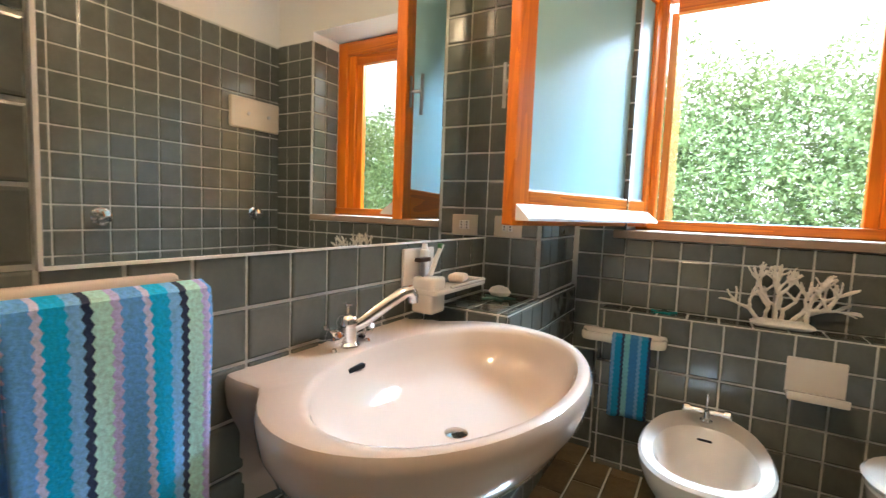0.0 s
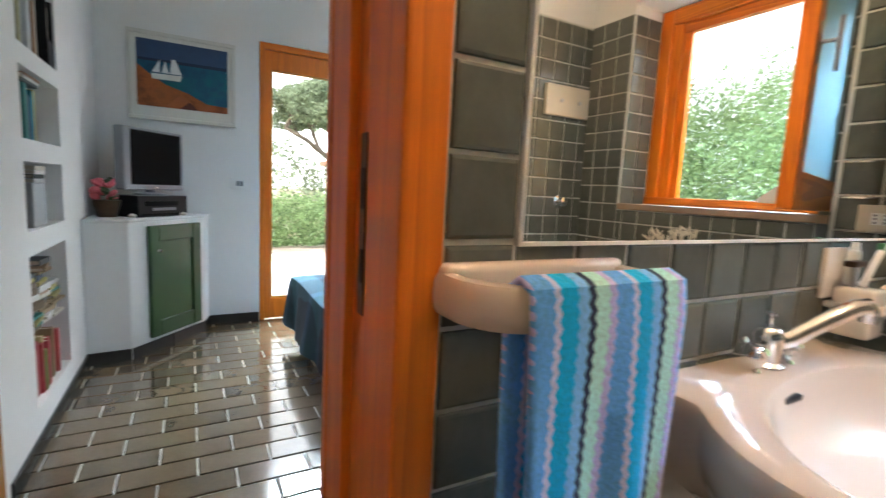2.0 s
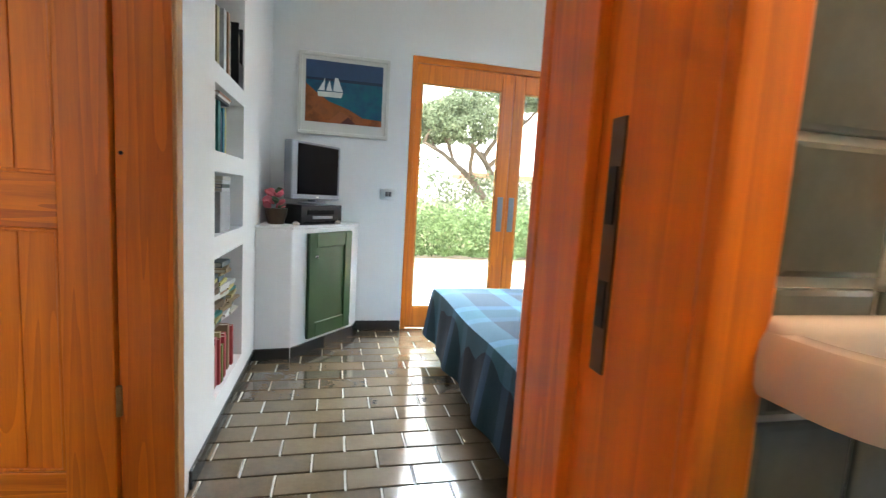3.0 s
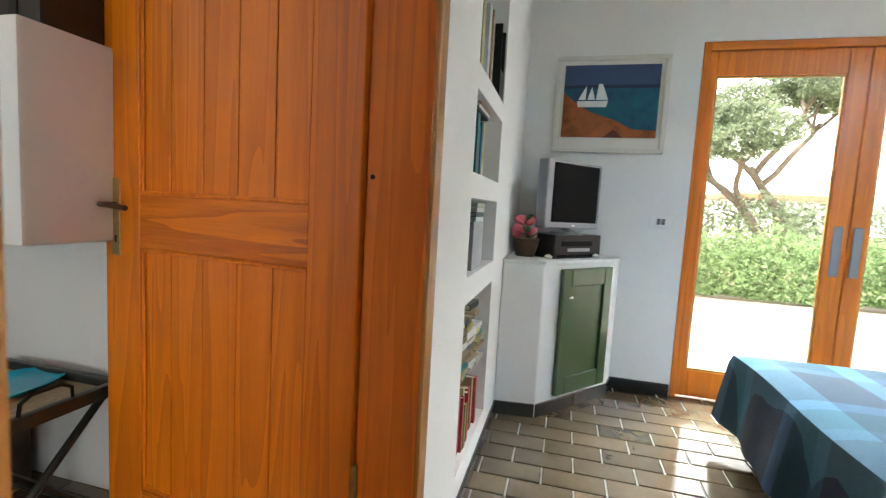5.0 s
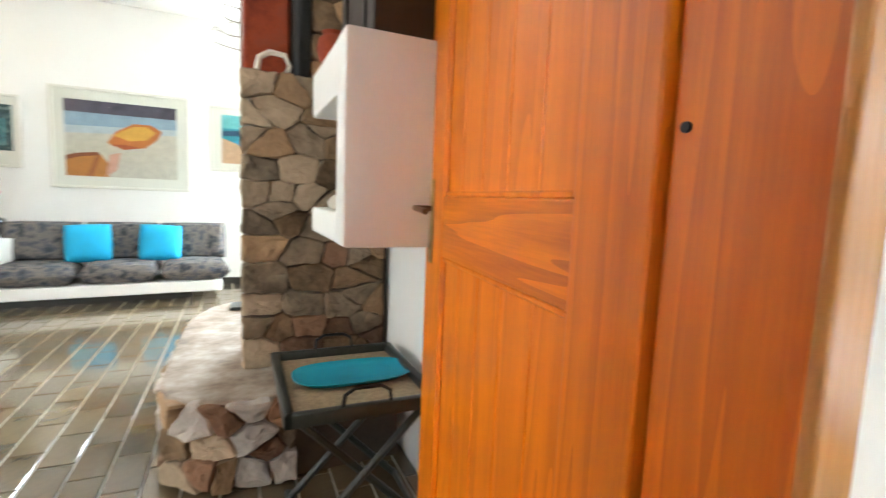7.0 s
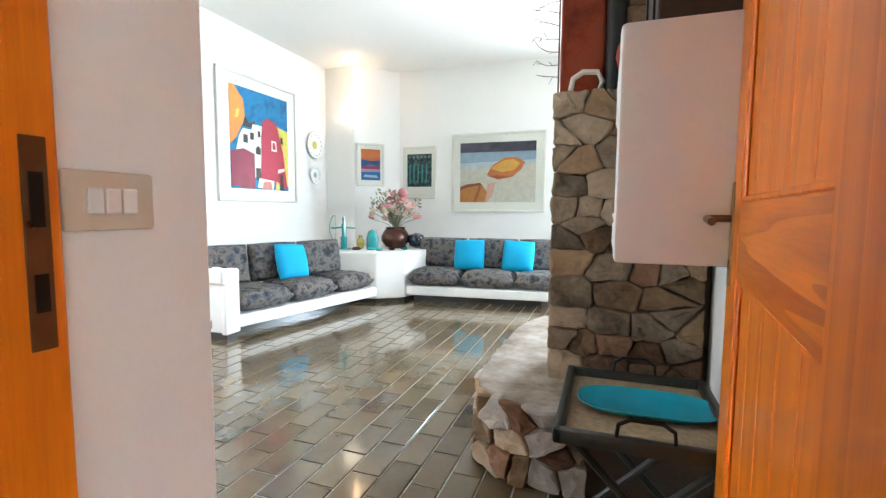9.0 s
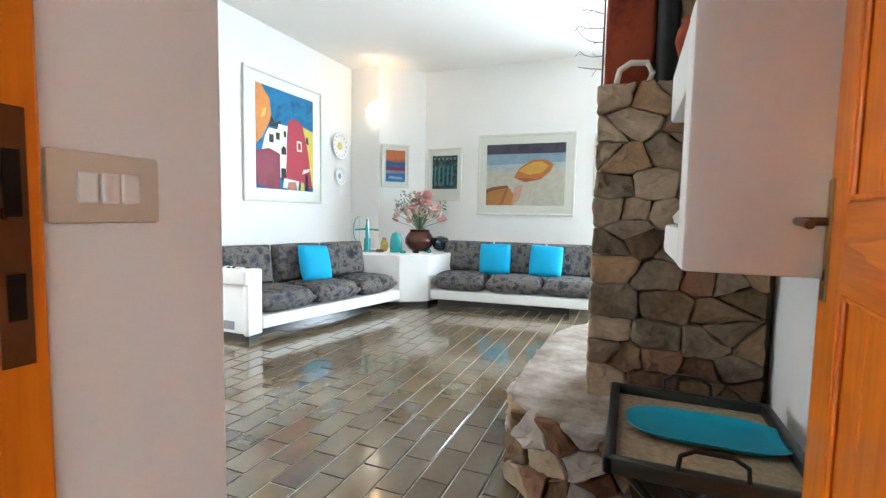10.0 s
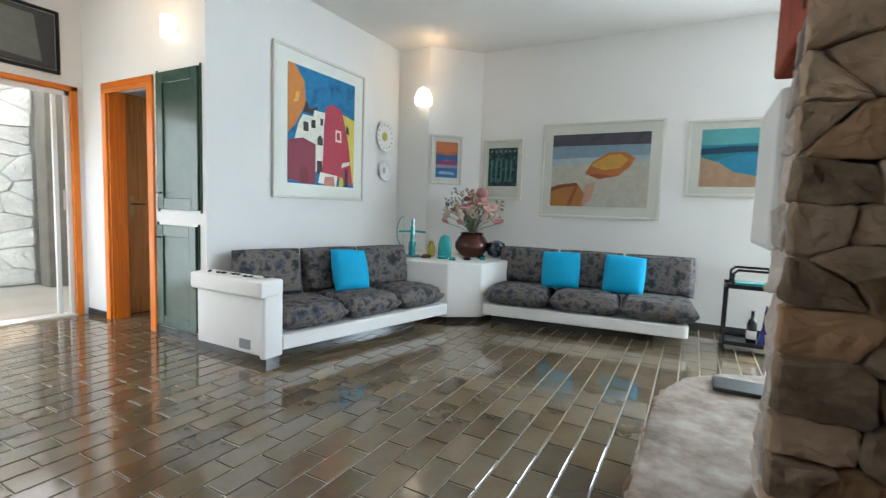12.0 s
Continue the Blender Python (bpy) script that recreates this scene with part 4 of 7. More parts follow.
def basin():
    d = thing("wash_basin", "large pale peach ceramic wash basin on the tiled wall", "wash basin", (0.019, 1.735, 0))
    N = 72
    ea, eb, ec, cx = 0.322, 0.462, 0.33, 0.24

    def outer(t):
        """An oval bowl united with a square back deck, seen from (cx, 0)."""
        c, s = math.cos(t), math.sin(t)
        A, B, C = (c / ea) ** 2 + (s / eb) ** 2, 2 * (cx - ec) * c / ea ** 2, ((cx - ec) / ea) ** 2 - 1
        oval = (-B + math.sqrt(B * B - 4 * A * C)) / (2 * A)
        deck = 0.0
        if c < -1e-6:
            oval = min(oval, -cx / c)
            deck = min(-cx / c, 0.350 / abs(s) if abs(s) > 1e-6 else 9)
        r = max(oval, deck)
        return cx + r * c, r * s

    rim = [outer(2 * math.pi * k / N) for k in range(N)]
    ix, ia, ib = 0.366, 0.252, 0.402

    def bowl_edge(t):
        """The oval edge of the hollow, met along the same ray as the rim."""
        c, s = math.cos(t), math.sin(t)
        A, B, C = (c / ia) ** 2 + (s / ib) ** 2, 2 * (cx - ix) * c / ia ** 2, ((cx - ix) / ia) ** 2 - 1
        r = (-B + math.sqrt(B * B - 4 * A * C)) / (2 * A)
        return cx + r * c, r * s

    inner = [bowl_edge(2 * math.pi * k / N) for k in range(N)]
    bm = bmesh.new()
    rings = []
    for sx, z in ((0.30, 0.50), (0.52, 0.545), (0.74, 0.605), (0.90, 0.67), (0.985, 0.735), (1.0, 0.775), (0.997, 0.793), (0.985, 0.803), (0.965, 0.806)):
        rings.append([bm.verts.new(((x - 0.16) * sx + 0.16 if x > 0.16 else x, y * (sx if x > 0.02 else max(sx, 0.9)), z)) for x, y in rim])
    for k, z in ((1.035, 0.8055), (1.0, 0.802), (0.975, 0.790), (0.94, 0.755), (0.85, 0.706), (0.66, 0.668), (0.35, 0.648), (0.05, 0.641)):
        rings.append([bm.verts.new((0.366 + (x - 0.366) * k, y * k, z)) for x, y in inner])
    for a, b in zip(rings, rings[1:]):
        for i in range(N):
            bm.faces.new((a[i], a[(i + 1) % N], b[(i + 1) % N], b[i]))
    bm.faces.new(rings[0][::-1])
    bm.faces.new(rings[-1])
    bmesh.ops.recalc_face_normals(bm, faces=bm.faces[:])
    bowl = part("bowl", bm, CERAMIC, d, smooth=True)
    part("overflow_slot", box(0.119, 0.137, -0.115, -0.055, 0.768, 0.780, 0.003), BLACK, bowl, "dark overflow slot")
    part("drain", lathe([(0.001, 0), (0.028, 0), (0.028, 0.004), (0.018, 0.006), (0.001, 0.006)], 20, pose(0.366, 0, 0.641)), CHROME, bowl, "chrome drain ring", True)
    part("pedestal", lathe([(0.115, 0), (0.11, 0.02), (0.085, 0.1), (0.08, 0.3), (0.095, 0.52)], 28, pose(0.17, 0, 0)), CERAMIC, d, smooth=True)
    part("waste_pipe", tube([(0.03, -0.25, 0.42), (0.10, -0.25, 0.42), (0.12, -0.22, 0.43), (0.13, -0.10, 0.5)], 0.014, 10), CHROME, d, "chrome waste pipe", True)
    tap = thing("basin_tap", "chrome mixer tap with a long slanted spout", "tap", (0.075, 1.700, 0.803))
    part("base", lathe([(0.034, 0), (0.034, 0.007), (0.027, 0.014), (0.026, 0.05), (0.029, 0.066), (0.022, 0.080), (0.010, 0.086)], 20), CHROME, tap, smooth=True)
    part("spout", tube([(0.0, 0.0, 0.045), (0.025, 0.03, 0.062), (0.06, 0.085, 0.105), (0.085, 0.125, 0.132), (0.095, 0.142, 0.136), (0.098, 0.150, 0.124)], 0.0175, 14), CHROME, tap, smooth=True)
    part("aerator", lathe([(0.015, 0), (0.016, 0.024)], 14, pose(0.098, 0.150, 0.104)), CHROME, tap, smooth=True)
    for sy in (-1, 1):
        k = part("cross_handle", lathe([(0.013, 0), (0.013, 0.024), (0.026, 0.027), (0.029, 0.040), (0.026, 0.054), (0.010, 0.060)], 16, pose(0, sy * 0.018, 0.03, -90 * sy, 0, 0)), CHROME, tap, "chrome cross handle", True)
        cross = bmesh.new()
        for a in range(4):
            join(cross, tube([(0, 0, 0), (0.036 * math.cos(a * math.pi / 2 + 0.5), 0, 0.036 * math.sin(a * math.pi / 2 + 0.5))], 0.008, 8), pose(0, sy * 0.062, 0.03))
        part("cross_arm", cross, CHROME, k, smooth=True)
    part("lever", tube([(0, 0, 0.075), (0, 0, 0.105)], 0.004, 8), CHROME, tap)
    part("lever_knob", lathe([(0.003, 0), (0.011, 0.003), (0.011, 0.008), (0.003, 0.011)], 12, pose(0, 0, 0.103)), CHROME, tap, smooth=True)


basin()


def round_rect(w, d, r, n=8):
    pts = []
    for cx, cy, a0 in ((w / 2 - r, d - r, 0), (-w / 2 + r, d - r, 90)):
        pts += [(cx + r * math.cos(radians(a0 + 90 * i / n)), cy + r * math.sin(radians(a0 + 90 * i / n))) for i in range(n + 1)]
    return [(w / 2, 0)] + pts + [(-w / 2, 0)]


def towel_ring(name, label, at, rz, w, d, r, sec_w, sec_h, material):
    """A flat ceramic loop that stands out from the wall: width along local x, out along local y."""
    ob = thing(name, label, "towel rail", at, rz)
    path = round_rect(w, d, r)
    bm = bmesh.new()
    rings = []
    for i, (x, y) in enumerate(path):
        p, q = Vector(path[max(i - 1, 0)]), Vector(path[min(i + 1, len(path) - 1)])
        t = (q - p).normalized()
        nrm = Vector((t.y, -t.x))
        ring = []
        for k in range(12):
            a = 2 * math.pi * k / 12
            c, s = math.cos(a), math.sin(a)
            c, s = math.copysign(abs(c) ** 0.7, c), math.copysign(abs(s) ** 0.7, s)
            ring.append(bm.verts.new((x + nrm.x * c * sec_w / 2, y + nrm.y * c * sec_w / 2, s * sec_h / 2)))
        rings.append(ring)
    for a, b in zip(rings, rings[1:]):
        for k in range(12):
            bm.faces.new((a[k], a[(k + 1) % 12], b[(k + 1) % 12], b[k]))
    bm.faces.new(rings[0])
    bm.faces.new(rings[-1])
    bmesh.ops.recalc_face_normals(bm, faces=bm.faces[:])
    part("loop", bm, material, ob, smooth=True)
    part("back_plate", box(-w / 2 - 0.010, w / 2 + 0.010, -0.002, 0.030, -sec_h * 0.45, sec_h * 0.5 + 0.010, 0.012, 3), material, ob, smooth=True)
    return ob


def towel(name, label, at, rz, w, bar, rise, h_front, h_back, material, seed):
    """A towel folded over a bar that runs along local y; local x points away from the wall."""
    bm = bmesh.new()
    rng = random.Random(seed)
    n, ny = 30, 26
    prof = []
    for i in range(n + 1):
        s = i / n
        if s < 0.42:
            prof.append((-bar, -h_back * (1 - s / 0.42)))
        elif s < 0.52:
            a = math.pi * (s - 0.42) / 0.10
            prof.append((-bar * math.cos(a), rise * math.sin(a) ** 0.6))
        else:
            prof.append((bar, -h_front * (s - 0.52) / 0.48))
    ph = [rng.uniform(0, 6) for _ in range(4)]
    grid = []
    for i, (x, z) in enumerate(prof):
        row = []
        for j in range(ny + 1):
            v = j / ny
            hang = min(1, max(0, -z / 0.25))
            wav = 0.006 * hang * (math.sin(9 * v + ph[0]) + 0.7 * math.sin(17 * v + ph[1] + 2 * z))
            squeeze = 1 - 0.05 * hang * math.sin(2.2 * z + ph[2])
            row.append(bm.verts.new((x + wav * (1 if x > 0 else 0.4), (v - 0.5) * w * squeeze, z + 0.004 * hang * math.sin(5 * v + ph[3]))))
        grid.append(row)
    for i in range(n):
        for j in range(ny):
            bm.faces.new((grid[i][j], grid[i + 1][j], grid[i + 1][j + 1], grid[i][j + 1]))
    bmesh.ops.recalc_face_normals(bm, faces=bm.faces[:])
    ob = solo(name, bm, material, label, "towel", smooth=True, at=at, rz=rz)
    s = ob.modifiers.new("thickness", "SOLIDIFY")
    s.thickness, s.offset = 0.009, 0
    return ob


towel_ring("towel_rail", "cream ceramic towel loop on dark wall tiles", (0.0225, 1.124, 0.992), -90, 0.306, 0.122, 0.070, 0.034, 0.058, CERAMIC)
towel("towel", "striped blue and turquoise zigzag towel over a ceramic loop", (0.1445, 1.137, 0.992), 0, 0.262, 0.025, 0.036, 0.61, 0.50, TOWEL, 3)
towel_ring("towel_rail", "small cream ceramic towel loop beside the bidet", (0.553, 3.0, 0.625), 180, 0.335, 0.075, 0.036, 0.022, 0.040, CERAMIC2)
towel("towel", "small dark blue zigzag towel over a ceramic loop", (0.595, 2.925, 0.625), -90, 0.155, 0.0185, 0.027, 0.33, 0.26, TOWEL2, 8)


def cup_holder():
    d = thing("toothbrush_holder", "cream ceramic cup holder with a soap shelf on the wall", "bathroom holder", (0.0225, 2.13, 0.9))
    part("back_plate", box(0, 0.014, -0.13, 0.05, 0.012, 0.135, 0.006), CERAMIC2, d, smooth=True)
    cup = bmesh.new()
    box(0.012, 0.095, -0.085, 0.0, -0.075, 0.045, 0.012, 3, cup)
    part("cup", cup, CERAMIC2, d, smooth=True)
    part("soap_shelf", box(0, 0.115, -0.09, 0.26, -0.012, 0.006, 0.006), CERAMIC2, d, smooth=True)
    part("shelf_lip", boxes([(0.108, 0.117, 0.0, 0.255, 0.003, 0.014), (0.01, 0.117, 0.25, 0.259, 0.003, 0.014)], 0.003), CERAMIC2, d)
    solo("soap", box(-0.03, 0.03, -0.042, 0.042, 0, 0.03, 0.014, 3), paint(0.72, 0.52, 0.36), "worn peach coloured soap bar on a ceramic shelf", "soap", smooth=True, at=(0.085, 2.27, 0.907), rz=12)
    b = thing("toothbrush", "white toothbrush standing in a ceramic cup", "toothbrush", (0.075, 2.095, 0.946))
    part("handle", tube([(0, 0, -0.001), (0.01, 0.02, 0.06), (0.015, 0.045, 0.10)], 0.008, 8), WHITE, b, smooth=True)
    part("bristles", box(0.005, 0.02, 0.03, 0.05, 0.085, 0.105, 0.003), paint(0.04, 0.16, 0.05), b, "green bristles")
    r = thing("razor", "small metal and plastic razor in a ceramic cup", "razor", (0.07, 2.06, 0.946))
    part("handle", tube([(0, 0, -0.001), (0, -0.006, 0.05)], 0.006, 8), STEEL, r, smooth=True)
    part("head", box(-0.012, 0.012, -0.036, 0.026, 0.048, 0.062, 0.003), BRONZE, r)
    t = thing("toothpaste_tube", "white toothpaste tube standing in a ceramic cup", "toothpaste", (0.05, 2.08, 0.946))
    part("tube", box(-0.01, 0.012, -0.002, 0.03, -0.001, 0.085, 0.006), WHITE, t)
    part("cap", lathe([(0.010, 0), (0.009, 0.018)], 12, pose(0.001, 0.014, 0.085)), WHITE, t, smooth=True)


cup_holder()


def socket_plate(name, label, at, rz, w, h, n, switch=False, material=None):
    """A wall plate; local x runs along the wall, local y out of it."""
    ob = thing(name, label, "switch" if switch else "socket", at, rz)
    part("plate", box(-w / 2, w / 2, 0, 0.009, -h / 2, h / 2, 0.006), material or IVORY, ob, smooth=True)
    for k in range(n):
        x = (k - (n - 1) / 2) * (0.026 if n > 1 else 0)
        part("key", box(x - 0.0115, x + 0.0115, 0.008, 0.0135, -0.019, 0.019, 0.003), SILVER if material else WHITE, ob)
        if not switch:
            part("pin_hole", boxes([(x - 0.003, x + 0.003, 0.012, 0.0142, z - 0.003, z + 0.003) for z in (-0.012, 0, 0.012)]), BLACK, ob)
    return ob


socket_plate("wall_socket", "ivory double wall socket on tiles", (0.125, 2.6205, 1.102), 180, 0.125, 0.09, 2)
socket_plate("wall_switch", "ivory triple light switch on a white wall", (-0.385, -0.166, 1.095), 90, 0.135, 0.087, 3, True)
socket_plate("wall_socket", "white double wall socket beside the glazed door", (-3.365, 1.02, 1.10), -90, 0.13, 0.088, 2, material=WHITE)

# shell dish and starfish on the ledges


def starfish(at, r, material, label, seed):
    rng = random.Random(seed)
    out = []
    for k in range(10):
        a = math.pi * k / 5 + 0.3
        q = r * (1.0 if k % 2 == 0 else 0.42) * rng.uniform(0.92, 1.08)
        out.append((q * math.cos(a), q * math.sin(a)))
    bm = slab(out, 0, 0.008, 0.002)
    solo("starfish", bm, material, label, "starfish", at=at)


starfish((0.150, 2.49, 0.820), 0.075, paint(0.03, 0.10, 0.08), "flat dark green starfish dish on the tiled ledge", 1)
shell = lathe([(0.005, 0), (0.036, 0.006), (0.045, 0.02), (0.035, 0.036), (0.012, 0.044)], 20)
shell.transform(Matrix.Diagonal((1.0, 0.75, 1.0, 1.0)))
solo("shell", shell, CORAL, "rounded white shell in a green dish", "shell", smooth=True, at=(0.155, 2.49, 0.829))
starfish((0.70, 3.063, 0.745), 0.055, TEAL, "teal starfish on the tiled shelf", 2)


def coral(name, at, h, seed, label, spread=1.0):
    rng = random.Random(seed)
    bm = bmesh.new()

    def grow(p, d, r, depth):
        pts = [p]
        for _ in range(3):
            d = (d + Vector((rng.uniform(-0.45, 0.45), rng.uniform(-0.12, 0.12), rng.uniform(-0.2, 0.25)))).normalized()
            p = p + d * h * rng.uniform(0.060, 0.092)
            p.z = max(p.z, 0.02)
            pts.append(p)
        join(bm, tube(pts, r, 7, True, r * 0.8))
        if depth:
            for sx in rng.sample((-1, 1, 0.15, -0.4), rng.choice((2, 2, 3))):
                nd = (d + Vector((sx * rng.uniform(0.6, 1.1) * spread, rng.uniform(-0.25, 0.25), rng.uniform(-0.1, 0.5)))).normalized()
                grow(p, nd, max(r * 0.80, 0.0042), depth - 1)

    for k in range(7):
        tall = 3 if k in (1, 2, 4, 5) else 2
        grow(Vector((-h * 0.28 + k * h * 0.09, 0.015 * (k % 2), 0.015)), Vector((-0.75 + 0.25 * k, 0, 1)).normalized(), 0.0095, tall)
    base = pillow_mesh(h * 0.80, 0.085, 0.030, 0.3, seed)
    join(bm, base, pose(0, 0, 0.016))
    ob = solo(name, bm, CORAL, label, "coral", smooth=True, at=at)
    fuse = ob.modifiers.new("fuse", "REMESH")
    fuse.mode, fuse.voxel_size = "VOXEL", 0.0032


coral("coral", (1.125, 3.062, 0.7445), 0.27, 11, "branching white coral on the tiled shelf")


def bidet():
    d = thing("bidet", "pale cream ceramic bidet on a tiled floor", "bidet", (0.895, 2.66, 0))
    N = 48

    def egg(k, sx, sy, cy):
        a = 2 * math.pi * k / N
        c, s = math.cos(a), math.sin(a)
        w = 1.0 - 0.10 * s
        return sx * w * math.copysign(abs(c) ** 0.85, c), cy + sy * math.copysign(abs(s) ** 0.9, s)

    bm = bmesh.new()
    rings = []
    for sx, sy, cy, z in ((0.11, 0.20, 0.05, 0.0), (0.11, 0.20, 0.05, 0.06), (0.13, 0.23, 0.03, 0.16), (0.19, 0.31, 0.0, 0.28), (0.207, 0.335, 0.0, 0.34), (0.207, 0.335, 0.0, 0.355), (0.198, 0.325, 0.0, 0.365), (0.158, 0.225, -0.055, 0.362), (0.145, 0.21, -0.055, 0.345), (0.125, 0.185, -0.055, 0.29), (0.09, 0.13, -0.055, 0.245), (0.03, 0.04, -0.055, 0.23)):
        rings.append([bm.verts.new((*egg(k, sx, sy, cy), z)) for k in range(N)])
    for a, b in zip(rings, rings[1:]):
        for i in range(N):
            bm.faces.new((a[i], a[(i + 1) % N], b[(i + 1) % N], b[i]))
    bm.faces.new(rings[0][::-1])
    bm.faces.new(rings[-1])
    bmesh.ops.recalc_face_normals(bm, faces=bm.faces[:])
    bowl = part("bowl", bm, CERAMIC2, d, smooth=True)
    part("overflow_slot", box(-0.025, 0.025, 0.138, 0.150, 0.318, 0.326, 0.003), BLACK, bowl, "dark overflow slot")
    part("drain", lathe([(0.001, 0), (0.035, 0), (0.035, 0.006), (0.02, 0.008), (0.02, 0.003), (0.001, 0.003)], 20, pose(0, -0.06, 0.231)), BRASS, bowl, "tarnished drain ring", True)
    tap = thing("bidet_tap", "small chrome bidet tap with two handles", "tap", (0.895, 2.895, 0.363))
    part("base", lathe([(0.024, 0), (0.024, 0.006), (0.016, 0.012), (0.016, 0.05)], 16), CHROME, tap, smooth=True)
    part("bar", tube([(-0.065, 0, 0.04), (0.065, 0, 0.04)], 0.012, 10), CHROME, tap, smooth=True)
    for s in (-1, 1):
        part("handle", lathe([(0.019, 0), (0.02, 0.02), (0.014, 0.026)], 12, pose(s * 0.06, 0, 0.04, 0, 90 * s, 0)), CHROME, tap, smooth=True)
    part("spout", tube([(0, 0, 0.04), (0, -0.045, 0.045), (0, -0.06, 0.03)], 0.010, 10), CHROME, tap, smooth=True)
    part("pull_rod", tube([(0, 0.012, 0.05), (0, 0.012, 0.10)], 0.004, 8), CHROME, tap)
    part("pull_knob", lathe([(0.003, 0), (0.008, 0.004), (0.003, 0.012)], 10, pose(0, 0.012, 0.098)), CHROME, tap)


bidet()


def soap_dish():
    d = thing("soap_dish", "cream ceramic soap dish set into dark tiles", "soap dish", (1.237, 2.9995, 0.582))
    part("back_plate", box(-0.092, 0.092, -0.012, 0, -0.068, 0.074, 0.008), CERAMIC2, d, smooth=True)
    tray = bmesh.new()
    box(-0.092, 0.092, -0.085, -0.01, -0.073, -0.055, 0.006, 2, tray)
    box(-0.092, 0.092, -0.09, -0.078, -0.07, -0.04, 0.005, 2, tray)
    part("tray", tray, CERAMIC2, d, smooth=True)
    part("grip_ridge", boxes([(-0.05 + 0.02 * k, -0.042 + 0.02 * k, -0.07, -0.02, -0.056, -0.05) for k in range(6)], 0.001), CERAMIC2, d)


soap_dish()
toilet = thing("toilet", "cream ceramic toilet at the bathroom wall", "toilet", (1.52, 2.64, 0))
part("bowl", lathe([(0.11, 0), (0.11, 0.05), (0.13, 0.18), (0.19, 0.33), (0.20, 0.38), (0.185, 0.395), (0.15, 0.39), (0.11, 0.28), (0.04, 0.24)], 36), CERAMIC2, toilet, smooth=True)
part("seat", lathe([(0.205, 0.397), (0.21, 0.41), (0.20, 0.42), (0.02, 0.425)], 36), CERAMIC2, toilet, smooth=True)
# fittings on the shower wall
for y, z, r in ((1.99, 1.06, 0.048), (2.92, 1.09, 0.045)):
    k = thing("shower_knob", "round chrome shower knob on olive tiles", "tap", (1.943, y, z), group="shower knobs")
    part("rose", lathe([(r, 0), (r, 0.006), (r * 0.6, 0.014)], 20, pose(0, 0, 0, 0, -90, 0)), CHROME, k, smooth=True)
    part("knob", lathe([(0.018, 0), (0.02, 0.03), (0.032, 0.036), (0.032, 0.06), (0.01, 0.066)], 18, pose(0, 0, 0, 0, -90, 0)), CHROME, k, smooth=True)
pan = thing("cistern_plate", "cream plastic cistern plate on olive tiles", "cistern plate", (1.943, 2.915, 1.755))
part("plate", box(-0.03, 0, -0.19, 0.19, -0.1, 0.1, 0.008), IVORY, pan)
for y in (-0.06, 0.1):
    part("button", lathe([(0.012, 0), (0.012, 0.006)], 14, pose(-0.03, y, 0, 0, -90, 0)), STEEL, pan)
lamp_b = thing("ceiling_lamp", "round opal glass ceiling lamp in the bathroom", "lamp", (0.72, 1.50, 2.62))
part("base", lathe([(0.11, -0.02), (0.11, 0)], 28), WHITE, lamp_b)
part("shade", lathe([(0.02, -0.11), (0.08, -0.095), (0.12, -0.05), (0.12, -0.021)], 28), LAMP_GLASS, lamp_b, smooth=True)

# ---- bedroom ----
KINK = [(-2.70, 0.1405), (-2.725, 0.36), (-3.22, 0.765), (-3.3655, 0.80), (-3.3655, 0.1405)]


def corner_cabinet():
    d = thing("corner_cabinet", "white plastered corner cabinet with a green panelled door", "cabinet", (-3.0, 0.45, 0))
    o = Matrix.Translation((3.0, -0.45, 0))
    body = slab(KINK, 0.0, 0.845, 0.008)
    body.transform(o)
    part("body", body, PLASTER, d)
    top = slab([(-2.69, 0.141), (-2.715, 0.368), (-3.218, 0.776), (-3.365, 0.81), (-3.365, 0.141)], 0.845, 0.862, 0.004)
    top.transform(o)
    part("top", top, PLASTER, d)
    sk = bmesh.new()
    for (x0, y0), (x1, y1) in zip(KINK[:3], KINK[1:4]):
        a = math.degrees(math.atan2(y1 - y0, x1 - x0))
        L = math.hypot(x1 - x0, y1 - y0)
        n = max(1, round(L / 0.26))
        for k in range(n):
            join(sk, box(k * L / n + 0.002, (k + 1) * L / n - 0.002, -0.012, 0.0, 0, 0.075, 0.003, 1), o @ pose(x0, y0, 0, 0, 0, a))
    part("plinth", sk, SKIRT, d, "dark tile plinth")
    a = math.degrees(math.atan2(0.765 - 0.36, -3.22 + 2.725))
    m = o @ pose(-2.725, 0.36, 0, 0, 0, a)

    def put(bm):
        bm.transform(m)
        return bm

    L = math.hypot(0.405, 0.495)
    door = part("door", put(boxes([(0.13, 0.20, -0.030, -0.002, 0.10, 0.815), (0.50, 0.575, -0.030, -0.002, 0.10, 0.815), (0.20, 0.50, -0.0295, -0.002, 0.10, 0.20), (0.20, 0.50, -0.0295, -0.002, 0.715, 0.815)], 0.004)), GREEN, d, "dark green painted cabinet door")
    part("panel", put(box(0.195, 0.505, -0.016, -0.004, 0.19, 0.725, 0.002)), GREEN, door)
    part("knob", put(lathe([(0.005, 0), (0.005, 0.012), (0.012, 0.018), (0.011, 0.028), (0.003, 0.032)], 14, pose(0.175, -0.030, 0.66, 90, 0, 0))), CHROME, door, "small bright knob", True)


corner_cabinet()


